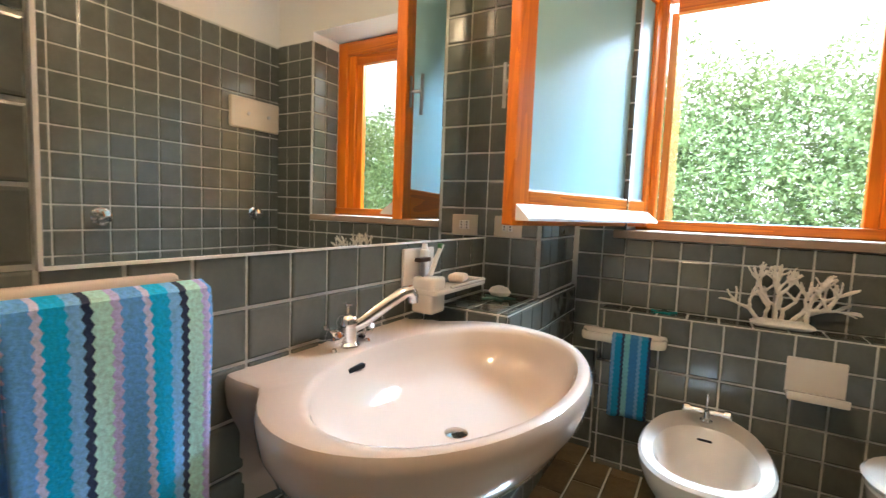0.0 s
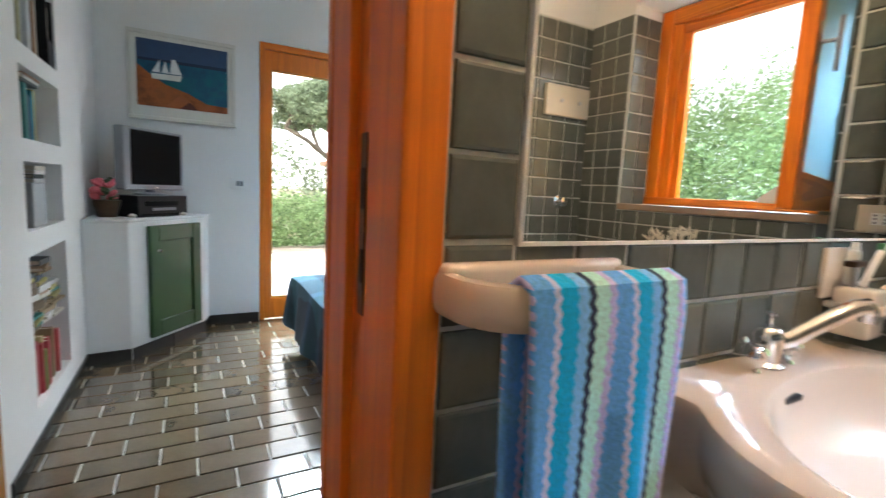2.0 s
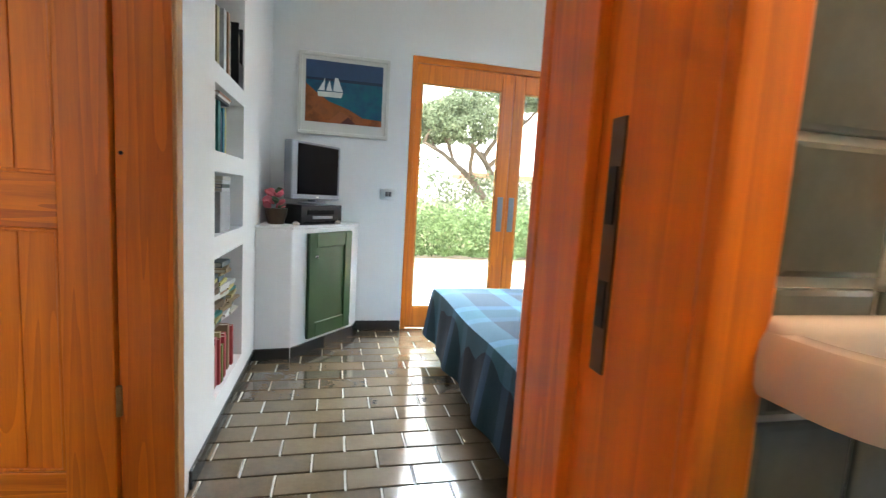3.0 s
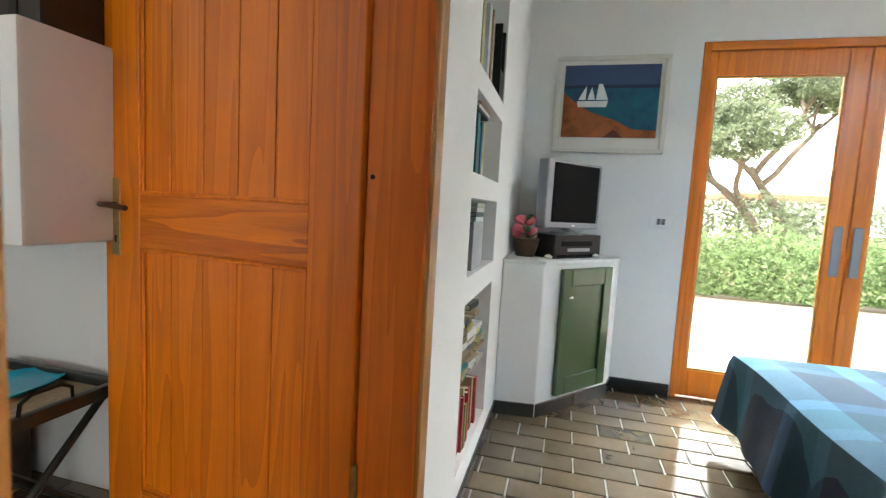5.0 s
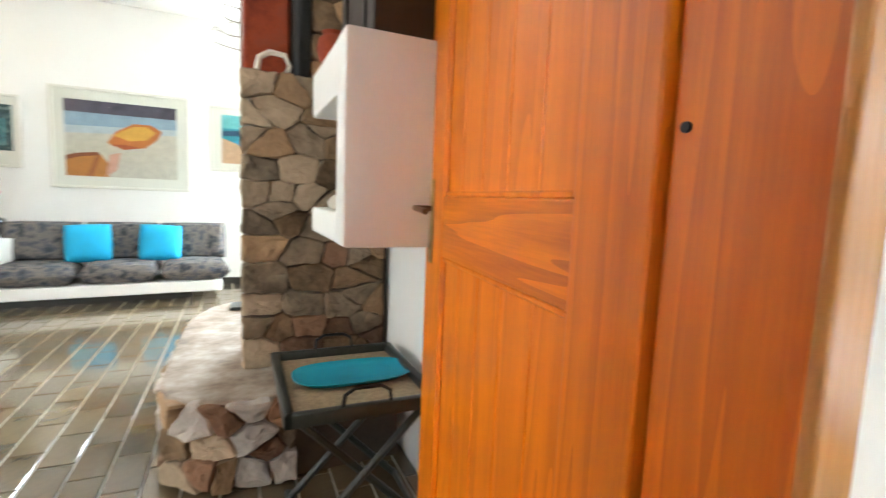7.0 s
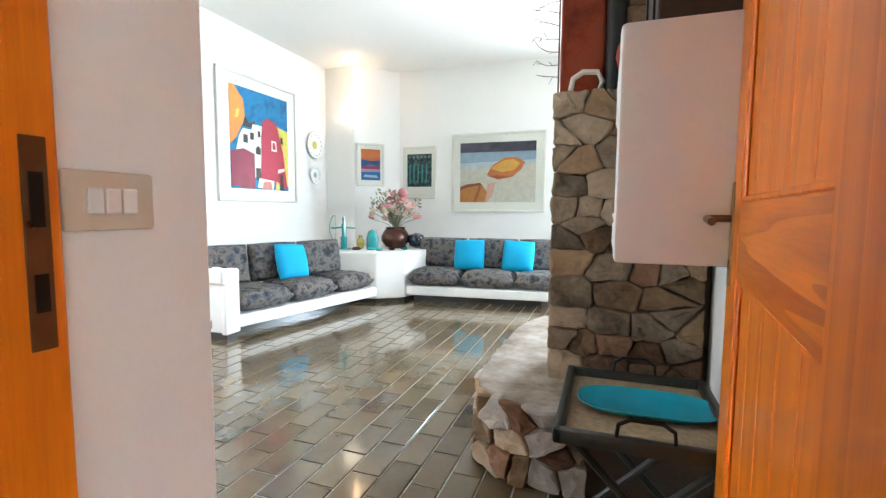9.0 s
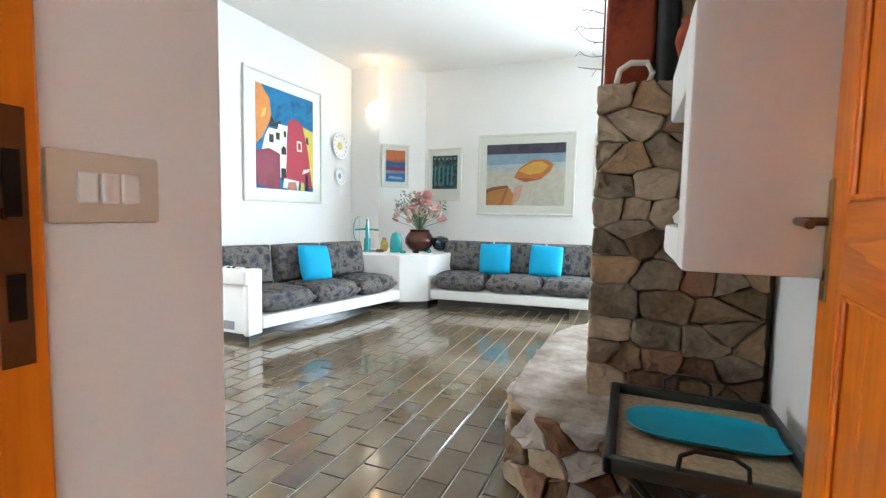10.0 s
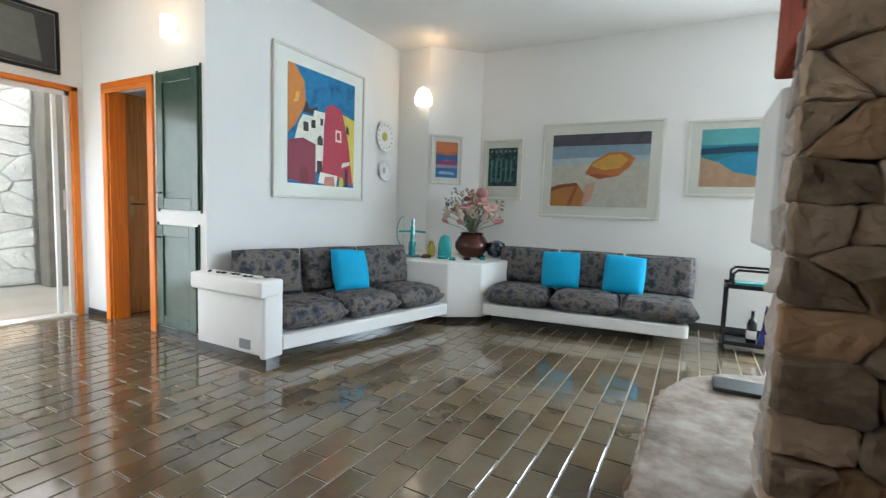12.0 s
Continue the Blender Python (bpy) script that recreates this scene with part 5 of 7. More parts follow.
def television():
    ang = 140.7
    p = thing("video_player", "black video recorder on the corner cabinet", "video player", (-3.10, 0.455, 0.862), ang)
    part("body", box(-0.21, 0.21, -0.10, 0.13, 0.0, 0.135, 0.006), BLACK, p)
    part("slot", boxes([(-0.15, 0.12, -0.103, -0.099, 0.07, 0.10), (-0.18, 0.18, -0.104, -0.099, 0.012, 0.022)]), SCREEN, p)
    part("cassette", box(-0.10, 0.10, -0.106, -0.10, 0.04, 0.058, 0.001), SILVER, p)
    t = thing("television", "small silver flat television with a dark screen", "television", (-3.10, 0.455, 0.997), ang)
    part("foot", lathe([(0.10, 0), (0.10, 0.012), (0.03, 0.02), (0.03, 0.045)], 24), SILVER, t, smooth=True)
    body = part("body", box(-0.245, 0.245, -0.045, 0.03, 0.035, 0.425, 0.01), SILVER, t)
    part("screen", box(-0.195, 0.215, -0.0495, -0.044, 0.07, 0.408, 0.004), SCREEN, body, "dark glossy screen")
    part("chin_strip", box(-0.238, 0.238, -0.0478, -0.044, 0.040, 0.064, 0.003), SILVER, body)
    part("badge", box(-0.012, 0.012, -0.0495, -0.045, 0.048, 0.056), WHITE, body)
    v = thing("flower_pot", "dark pot of pink flowers beside the television", "flowers", (-2.93, 0.235, 0.862))
    v.scale = (1.15, 1.15, 1.15)
    part("pot", lathe([(0.045, 0), (0.062, 0.06), (0.066, 0.09), (0.058, 0.09)], 20), BRONZE, v, smooth=True)
    rng = random.Random(5)
    for c, n, lab in (((0.72, 0.16, 0.19), 16, "pink blossom"), ((0.06, 0.10, 0.04), 6, "green leaf")):
        for k in range(n):
            b = lathe([(0.004, -0.012), (0.02, -0.008), (0.026, 0.004), (0.016, 0.014), (0.004, 0.017)], 9, pose(rng.uniform(-0.05, 0.05), rng.uniform(-0.05, 0.05), rng.uniform(0.10, 0.19), rng.uniform(-40, 40), rng.uniform(-40, 40), 0))
            part("blossom" if lab[0] == "p" else "leaf", b, paint(*c), v, smooth=True)
    for x, y in ((-2.86, 0.37), (-3.14, 0.64)):
        sh = lathe([(0.004, 0), (0.02, 0.004), (0.024, 0.014), (0.008, 0.026)], 12)
        solo("shell", sh, CORAL, "small white shell on the corner cabinet", "shell", smooth=True, at=(x, y, 0.862), group="shells")


television()


def book(at, w, h, dp, color, lying=False, lean=0.0, label="upright book in a wall niche", turn=0.0):
    """A book whose spine faces local +y; w thickness along x."""
    b = thing("book", label, "book", at, turn, group="books in the niches")
    m = pose(0, 0, 0, 0, lean, 0)
    if lying:
        m = pose(-h / 2, 0, w, 0, 90, 0)
    c = boxes([(0, 0.003, -dp, 0, 0, h), (w - 0.003, w, -dp, 0, 0, h), (0, w, -0.004, 0, 0, h)], 0.001)
    c.transform(m)
    part("cover", c, paint(*color), b)
    p = box(0.003, w - 0.003, -dp + 0.005, -0.004, 0.004, h - 0.004)
    p.transform(m)
    part("pages", p, PAPER, b)


def shelf_of_books():
    rng = random.Random(21)
    pal = [(0.60, 0.56, 0.46), (0.36, 0.30, 0.10), (0.02, 0.17, 0.15), (0.55, 0.55, 0.54), (0.025, 0.05, 0.10), (0.50, 0.43, 0.12), (0.70, 0.68, 0.64), (0.05, 0.06, 0.06), (0.30, 0.16, 0.08)]
    y = 0.128

    def row(x, z, n, h0, h1, cols, wmin=0.022, wmax=0.045):
        for k in range(n):
            w, h = rng.uniform(wmin, wmax), rng.uniform(h0, h1)
            book((x - w, y - rng.uniform(0, 0.025), z), w, h, rng.uniform(0.14, 0.19), cols[k % len(cols)], label="upright book with a plain spine in a wall niche")
            x -= w + 0.002
        return x

    x = row(-1.75, 1.59, 9, 0.22, 0.30, [pal[1], pal[5], (0.42, 0.38, 0.20), (0.10, 0.26, 0.26), pal[3], pal[3], pal[6], pal[8], pal[0]], 0.03, 0.05)
    b = thing("magazine_rack", "grey metal file box standing in the upper niche", "file box", (-2.26, 0.10, 1.59))
    part("shell", boxes([(-0.06, 0.05, -0.2, 0.035, 0, 0.008), (-0.06, -0.052, -0.2, 0.035, 0, 0.30), (0.042, 0.05, -0.2, 0.035, 0, 0.30), (-0.06, 0.05, 0.028, 0.036, 0, 0.12)], 0.002), BLACK, b)
    part("papers", box(-0.045, 0.035, -0.19, 0.02, 0.01, 0.27, 0.002), PAPER, b)
    x = row(-1.75, 1.24, 9, 0.18, 0.235, [pal[7], pal[6], pal[0], pal[3], pal[2], pal[6], pal[4], (0.02, 0.18, 0.26), pal[5]])
    for k, c in enumerate((pal[7], pal[6], pal[8])):
        book((-1.95 - 0.02 * k, 0.125, 1.462 + 0.013 * k), 0.013, 0.22, 0.15, c, True, label="thin book lying across others")
    x = row(-1.75, 0.885, 3, 0.18, 0.21, [pal[7], pal[4], pal[7]], 0.012, 0.02)
    for k in range(4):
        book((-2.02 - rng.uniform(-0.03, 0.03), 0.12, 1.07 + 0.018 * k), 0.017, 0.16, 0.14, (pal[3], pal[7], pal[6], pal[0])[k], True, label="small book lying on a bracket of books")
    box_h = 0.185
    solo("box_file", box(-0.10, 0.10, -0.15, 0, 0, box_h, 0.003), paint(0.34, 0.34, 0.34), "grey box file in a wall niche", "box file", at=(-2.02, 0.12, 0.885))
    reds = [(0.42, 0.05, 0.06), (0.44, 0.07, 0.07), (0.16, 0.10, 0.05), (0.30, 0.20, 0.10), (0.38, 0.05, 0.06), (0.42, 0.06, 0.06), (0.20, 0.26, 0.05), (0.5, 0.45, 0.2)]
    x = -1.75
    for k in range(14):
        w, h = rng.uniform(0.024, 0.038), (rng.uniform(0.20, 0.27) if k < 6 else rng.uniform(0.17, 0.24))
        book((x - w, y - rng.uniform(0, 0.02), 0.175), w, h, 0.17, reds[k % len(reds)], label="worn red or brown book standing low in a niche")
        x -= w + 0.002
    z0 = 0.45
    for s, (sx, n) in enumerate(((-1.87, 11), (-2.06, 13), (-2.22, 9))):
        z = z0
        for k in range(n):
            w = rng.uniform(0.012, 0.03)
            if z + w > 0.765:
                break
            book((sx + rng.uniform(-0.02, 0.02), y - rng.uniform(0, 0.03), z), w, rng.uniform(0.13, 0.19), rng.uniform(0.11, 0.16), rng.choice(pal + reds[2:4]), True, label="old book lying in a crowded pile", turn=rng.uniform(-8, 8))
            z += w + 0.001


shelf_of_books()


def flat(outline, y=0.0):
    """A flat painted shape in the x-z plane, facing -y."""
    bm = bmesh.new()
    bm.faces.new([bm.verts.new((x, y, z)) for x, z in outline])
    bmesh.ops.recalc_face_normals(bm, faces=bm.faces[:])
    ext = bmesh.ops.extrude_face_region(bm, geom=bm.faces[:])
    bmesh.ops.translate(bm, verts=[v for v in ext["geom"] if isinstance(v, bmesh.types.BMVert)], vec=(0, 0.0015, 0))
    bmesh.ops.recalc_face_normals(bm, faces=bm.faces[:])
    return bm


def picture(label, at, rz, w, h, iw, ih, shapes, frame_mat=None, depth=0.03, glazed=True, dz=0.0, fw=0.028):
    """A framed picture that faces local -y, centred; shapes: (colour, outline in 0..1 of the image)."""
    d = thing("picture", label, "painting", at, rz)
    fr = bmesh.new()
    for r in ((-w / 2, w / 2, -h / 2, -h / 2 + fw), (-w / 2, w / 2, h / 2 - fw, h / 2)):
        box(r[0], r[1], -depth, -0.002, r[2], r[3], 0.004, 1, fr)
    for r in ((-w / 2, -w / 2 + fw), (w / 2 - fw, w / 2)):
        box(r[0], r[1], -depth + 0.0005, -0.002, -h / 2 + fw * 0.98, h / 2 - fw * 0.98, 0.004, 1, fr)
    part("frame", fr, frame_mat or FRAME_WHITE, d)
    part("mount", box(-w / 2 + fw, w / 2 - fw, -depth * 0.5, -0.003, -h / 2 + fw, h / 2 - fw), MOUNT, d)
    y = -depth * 0.5 - 0.0025
    for k, (c, out) in enumerate(shapes):
        part("painted_shape", flat([(-iw / 2 + u * iw, dz - ih / 2 + v * ih) for u, v in out], y - 0.0004 * k), c if not isinstance(c, tuple) else paint(*c), d)
    if glazed:
        g = part("glass", box(-w / 2 + fw, w / 2 - fw, -depth * 0.5 - 0.013, -depth * 0.5 - 0.011, -h / 2 + fw, h / 2 - fw), GLASS, d, "clear picture glass")
        g.visible_shadow = False
    return d


FULL = [(0, 0), (1, 0), (1, 1), (0, 1)]
SEA = blotches("painted_sea", [(0.02, 0.05, 0.10), (0.02, 0.10, 0.16), (0.015, 0.15, 0.17)], 5)
SAND = blotches("painted_sand", [(0.15, 0.05, 0.015), (0.36, 0.11, 0.03), (0.25, 0.09, 0.03)], 6)
picture("framed painting of a white schooner off an orange shore", (-3.3655, 0.658, 1.81), 90, 0.67, 0.595, 0.565, 0.445, [
    (SEA, FULL), ((0.035, 0.07, 0.15), [(0, 0.72), (1, 0.70), (1, 1), (0, 1)]), ((0.012, 0.025, 0.06), [(0, 0.68), (1, 0.68), (1, 0.73), (0, 0.72)]),
    (SAND, [(0, 0), (1, 0), (1, 0.10), (0.75, 0.12), (0.55, 0.25), (0.3, 0.35), (0.12, 0.50), (0, 0.62)]),
    ((0.36, 0.10, 0.025), [(0.28, 0.0), (0.62, 0.0), (0.58, 0.12), (0.45, 0.2)]), ((0.10, 0.02, 0.008), [(0.45, 0), (0.66, 0), (0.56, 0.12)]),
    ((0.72, 0.70, 0.64), [(0.16, 0.42), (0.46, 0.42), (0.48, 0.51), (0.15, 0.50)]), ((0.72, 0.72, 0.70), [(0.16, 0.52), (0.24, 0.52), (0.245, 0.72)]), ((0.70, 0.70, 0.68), [(0.26, 0.52), (0.34, 0.52), (0.30, 0.70)]),
    ((0.72, 0.72, 0.70), [(0.35, 0.52), (0.48, 0.52), (0.41, 0.74), (0.37, 0.74)])], glazed=False, dz=0.02)


def bed():
    d = thing("bed", "double bed under a dark blue plaid bedspread", "bed", (-1.72, 2.13, 0))
    lx0, lx1, ly0, ly1, z = -1.06, 1.0, -0.83, 0.85, 0.49
    bm = bmesh.new()
    nx, ny = 44, 40
    rng = random.Random(9)
    ph = [rng.uniform(0, 6) for _ in range(6)]
    drop = 0.36
    grid = []
    for i in range(nx + 1):
        row = []
        for j in range(ny + 1):
            u, v = i / nx, j / ny
            a, b = -drop + u * (lx1 - lx0 + 2 * drop), -drop + v * (ly1 - ly0 + 2 * drop)
            x, y = lx0 + min(max(a, 0), lx1 - lx0), ly0 + min(max(b, 0), ly1 - ly0)
            ex, ey = (-min(a, 0) - max(a - (lx1 - lx0), 0) * -1), (-min(b, 0) + max(b - (ly1 - ly0), 0))
            fall = max(ex, ey) if max(ex, ey) > 0 else 0
            zz = z - fall + 0.008 * math.sin(6 * x + ph[0]) * math.sin(5 * y + ph[1]) * (fall == 0)
            wave = 0.10 * fall * (1 + 0.5 * math.sin(9 * (x + y) + ph[2]) + 0.3 * math.sin(21 * (x - y) + ph[3]))
            x += (-1 if a < 0 else 1) * (wave if ex > 0 else 0)
            y += (-1 if b < 0 else 1) * (wave if ey > 0 else 0)
            soft = 0.03 * math.exp(-((min(abs(a), abs(b), abs(a - (lx1 - lx0)), abs(b - (ly1 - ly0)))) / 0.05) ** 2) if fall == 0 else 0
            row.append(bm.verts.new((x, y, zz - soft * 0.6)))
        grid.append(row)
    for i in range(nx):
        for j in range(ny):
            bm.faces.new((grid[i][j], grid[i + 1][j], grid[i + 1][j + 1], grid[i][j + 1]))
    bmesh.ops.recalc_face_normals(bm, faces=bm.faces[:])
    part("mattress", box(lx0 + 0.02, lx1 - 0.02, ly0 + 0.02, ly1 - 0.02, 0.20, z - 0.03, 0.04, 3), WHITE, d)
    sp = part("bedspread", bm, PLAID, d, "blue green plaid bedspread hanging over the sides", True)
    for x in (lx0 + 0.12, lx1 - 0.12):
        for y in (ly0 + 0.12, ly1 - 0.12):
            part("leg", tube([(x, y, 0), (x, y, 0.21)], 0.022, 10), IRON, d)
    mgz = thing("magazine", "open white magazine with a brown picture lying on the bed", "magazine", (-1.95, 2.06, 0.497), 14)
    part("pages", box(-0.19, 0.19, -0.14, 0.14, 0, 0.008, 0.002), WHITE, mgz)
    part("printed_picture", box(-0.05, 0.09, -0.06, 0.07, 0.0082, 0.0092), paint(0.25, 0.13, 0.07), mgz)


bed()
lamp_bed = thing("ceiling_lamp", "small square white bedroom ceiling lamp", "lamp", (-2.55, 2.62, 2.80))
part("shade", box(-0.12, 0.12, -0.12, 0.12, -0.42, -0.30, 0.02), LAMP_GLASS, lamp_bed)
part("rod", tube([(0, 0, -0.31), (0, 0, 0)], 0.008, 8), WHITE, lamp_bed)

# ---- living room: fireplace ----


def clip(poly, px, pz, nx, nz):
    """Keeps the side of a polygon that lies behind the line through (px, pz) with normal (nx, nz)."""
    out = []
    for (ax, az), (bx, bz) in zip(poly, poly[1:] + poly[:1]):
        da, db = (ax - px) * nx + (az - pz) * nz, (bx - px) * nx + (bz - pz) * nz
        if da <= 0:
            out.append((ax, az))
        if (da < 0) != (db < 0) and abs(da - db) > 1e-9:
            f = da / (da - db)
            out.append((ax + f * (bx - ax), az + f * (bz - az)))
    return out


def stone_mesh(outline, dp, rng):
    """A rough split stone over a worn outline round its middle, its lumpy face towards -y."""
    pts = []
    for (ax, az), (bx, bz) in zip(outline, outline[1:] + outline[:1]):
        pts += [(ax * (1 - f) + bx * f, az * (1 - f) + bz * f) for f in (0.07, 0.30, 0.52, 0.75, 0.93)]
    bm = bmesh.new()
    sx, sz = rng.uniform(-0.10, 0.10), rng.uniform(-0.12, 0.12)
    off = Vector((rng.uniform(0, 50), rng.uniform(0, 50), rng.uniform(0, 50)))

    def lump(v, far):
        n = noise.noise_vector(v * 15 + off) * 0.009 + noise.noise_vector(v * 38 + off) * 0.006 + noise.noise_vector(v * 85 + off) * 0.0025
        return v + Vector((n.x, n.y * far, n.z))

    rings = []
    for sc, y, far in ((0.98, 0.03, 0.0), (1.0, -dp * 0.25, 0.5), (0.985, -dp * 0.80, 0.8), (0.90, -dp * 0.98, 1.0), (0.70, -dp, 1.1), (0.45, -dp, 1.1), (0.20, -dp * 1.03, 1.1)):
        rings.append([bm.verts.new(lump(Vector((x * sc, y + (sx * x + sz * z) * sc, z * sc)), far)) for x, z in pts])
    n = len(pts)
    for a, b in zip(rings, rings[1:]):
        for i in range(n):
            bm.faces.new((a[i], a[(i + 1) % n], b[(i + 1) % n], b[i]))
    bm.faces.new(rings[-1])
    bmesh.ops.recalc_face_normals(bm, faces=bm.faces[:])
    return bm


def stone_face(parent, length, z0, z1, place, seed, w=0.17, h=0.115, mats=None, dp=0.032, gap=0.003):
    """Fitted rubble over a face: angular stones round scattered middles; place(s, z) gives a stone's pose."""
    rng = random.Random(seed)
    rows = max(1, round((z1 - z0) / h))
    seeds = []
    for r in range(rows):
        s = rng.uniform(0.15, 0.6) * w
        while s < length:
            seeds.append((s, z0 + (r + 0.5 + rng.uniform(-0.26, 0.26)) * (z1 - z0) / rows))
            s += w * rng.uniform(0.5, 1.5)
    seeds += [(s + w * rng.uniform(0.35, 0.6), z + h * rng.uniform(0.3, 0.6)) for s, z in list(seeds) if rng.random() < 0.28 and s + w * 0.6 < length and z + h * 0.6 < z1]
    tall = 1.5
    for k, (s, z) in enumerate(seeds):
        poly = [(0, z0 * tall), (length, z0 * tall), (length, z1 * tall), (0, z1 * tall)]
        for m, (s2, z2) in enumerate(seeds):
            dx, dz = s2 - s, (z2 - z) * tall
            d = math.hypot(dx, dz)
            if m == k or d > 3.5 * w or d < 0.02:
                continue
            poly = clip(poly, s + dx / 2 - dx / d * gap / 2, z * tall + dz / 2 - dz / d * gap / 2, dx / d, dz / d)
        poly = [(x, q / tall) for x, q in poly]
        if len(poly) < 3:
            continue
        bm = stone_mesh([(x - s, q - z) for x, q in poly], dp * rng.uniform(0.65, 1.25), rng)
        bm.transform(place(s, z))
        part("stone", bm, rng.choice(mats or (STONE, STONE_GREY, STONE_RED)), parent)


def fireplace():
    d = thing("fireplace", "rubble stone fireplace with a raised curved hearth", "fireplace", (-1.15, -2.0, 0))
    o = Matrix.Translation((1.15, 2.0, 0))

    def loc(bm):
        bm.transform(o)
        return bm

    # the narrow dark box fills the shadow gap and blocks light from behind
    part("core", loc(boxes([(-1.468, -0.888, -2.02, -1.764, 0.30, 1.575), (-1.5025, -1.466, -2.02, -1.785, 0.0, 1.575)], 0.004)), MORTAR, d)
    # the recessed box is added to close a bright slit beside the flue
    upper = part("upper_core", loc(boxes([(-1.502, -1.15, -2.42, -1.80, 1.575, 2.968), (-1.151, -1.058, -2.42, -1.90, 1.576, 2.967)])), MORTAR, d)
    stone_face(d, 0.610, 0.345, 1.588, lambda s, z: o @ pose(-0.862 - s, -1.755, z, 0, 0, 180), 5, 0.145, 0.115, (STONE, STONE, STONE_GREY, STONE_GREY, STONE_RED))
    # the side face takes paler stones than the front
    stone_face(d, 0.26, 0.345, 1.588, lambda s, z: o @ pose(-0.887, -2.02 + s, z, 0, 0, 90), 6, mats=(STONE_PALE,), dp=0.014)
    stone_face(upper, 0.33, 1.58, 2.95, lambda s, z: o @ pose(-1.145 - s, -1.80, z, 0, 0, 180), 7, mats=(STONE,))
    part("hood", loc(box(-1.06, -0.875, -2.40, -1.825, 1.576, 2.968, 0.012)), RED_WALL, d, "rough red painted chimney breast")
    part("lintel", loc(box(-1.46, -0.90, -2.95, -2.42, 1.0, 1.56, 0.02)), PLASTER, d, "white plaster hood")
    # hearth
    out = [(-1.468, -1.42), (-1.05, -1.412), (-0.90, -1.402), (-0.78, -1.412), (-0.68, -1.45), (-0.61, -1.52), (-0.578, -1.62), (-0.572, -1.75), (-0.575, -2.1), (-0.585, -2.5), (-0.62, -2.72), (-0.70, -2.92), (-0.85, -3.08), (-1.1, -3.2), (-1.468, -3.22)]
    inner = [(x - 0.035 if x > -1.2 else x, y - 0.03 if y > -1.7 else y + 0.02) for x, y in out]
    part("hearth_core", loc(slab(inner, 0, 0.30)), MORTAR, d)
    part("hearth_slab", loc(slab([(x + 0.005, y) for x, y in out], 0.325, 0.352, 0.012)), HEARTH, d, "pinkish rough hearth slab")
    pts = [Vector((x, y, 0)) for x, y in out[1:]]
    cum = [0.0]
    for a, b in zip(pts, pts[1:]):
        cum.append(cum[-1] + (b - a).length)

    def along(s, z):
        k = max(i for i in range(len(cum) - 1) if cum[i] <= s + 1e-9)
        f = (s - cum[k]) / (cum[k + 1] - cum[k])
        p = pts[k].lerp(pts[k + 1], f)
        t = pts[k + 1] - pts[k]
        return o @ pose(p.x, p.y, z, 0, 0, math.degrees(math.atan2(t.y, t.x)) + 180) @ pose(0, 0.022, 0)

    stone_face(d, cum[-1] - 0.02, 0.008, 0.345, lambda s, z: along(cum[-1] - 0.02 - s, z), 8, 0.12, 0.105, (STONE_RED, STONE_GREY, STONE, STONE_PALE, STONE_PALE), 0.034)
    part("flue", loc(lathe([(0.04, 1.578), (0.04, 2.968)], 20, pose(-1.104, -1.80, 0))), IRON, d, "black stove pipe", True)
    part("ash_plate", loc(box(-1.02, -0.80, -2.95, -2.78, 0.353, 0.372, 0.004)), TRAYWOOD, d, "dark iron ash plate")


fireplace()
solo("coral", tube([(0.06, 0, 0.0), (0.05, 0, 0.05), (0.01, 0.0, 0.075), (-0.05, 0, 0.07), (-0.07, 0, 0.03), (-0.06, 0, 0.0)], 0.012, 8), CORAL, "bleached white driftwood loop on the stone pier", "driftwood", smooth=True, at=(-0.985, -1.785, 1.60))


def twigs():
    rng = random.Random(3)
    bm = bmesh.new()
    for k in range(9):
        p = Vector((0.0, 0, 0.06 + 0.055 * k))
        dd = Vector((0.9, rng.uniform(-0.3, 0.3), rng.uniform(-0.3, 0.5))).normalized()
        pts = [p]
        for _ in range(4):
            dd = (dd + Vector((0, rng.uniform(-0.4, 0.4), rng.uniform(-0.3, 0.35)))).normalized()
            p = p + dd * 0.026
            pts.append(p)
            if rng.random() < 0.7:
                join(bm, tube([p, p + Vector((0.02, rng.uniform(-0.02, 0.02), rng.uniform(-0.025, 0.03)))], 0.0012, 4))
        join(bm, tube(pts, 0.0022, 5, True, 0.001))
    join(bm, tube([(0, 0, -0.02), (0, 0, 0.6)], 0.004, 6))
    solo("dry_branch", bm, BRONZE, "bare dry thorn twigs at the chimney breast", "branch", at=(-0.866, -1.85, 1.62))


twigs()


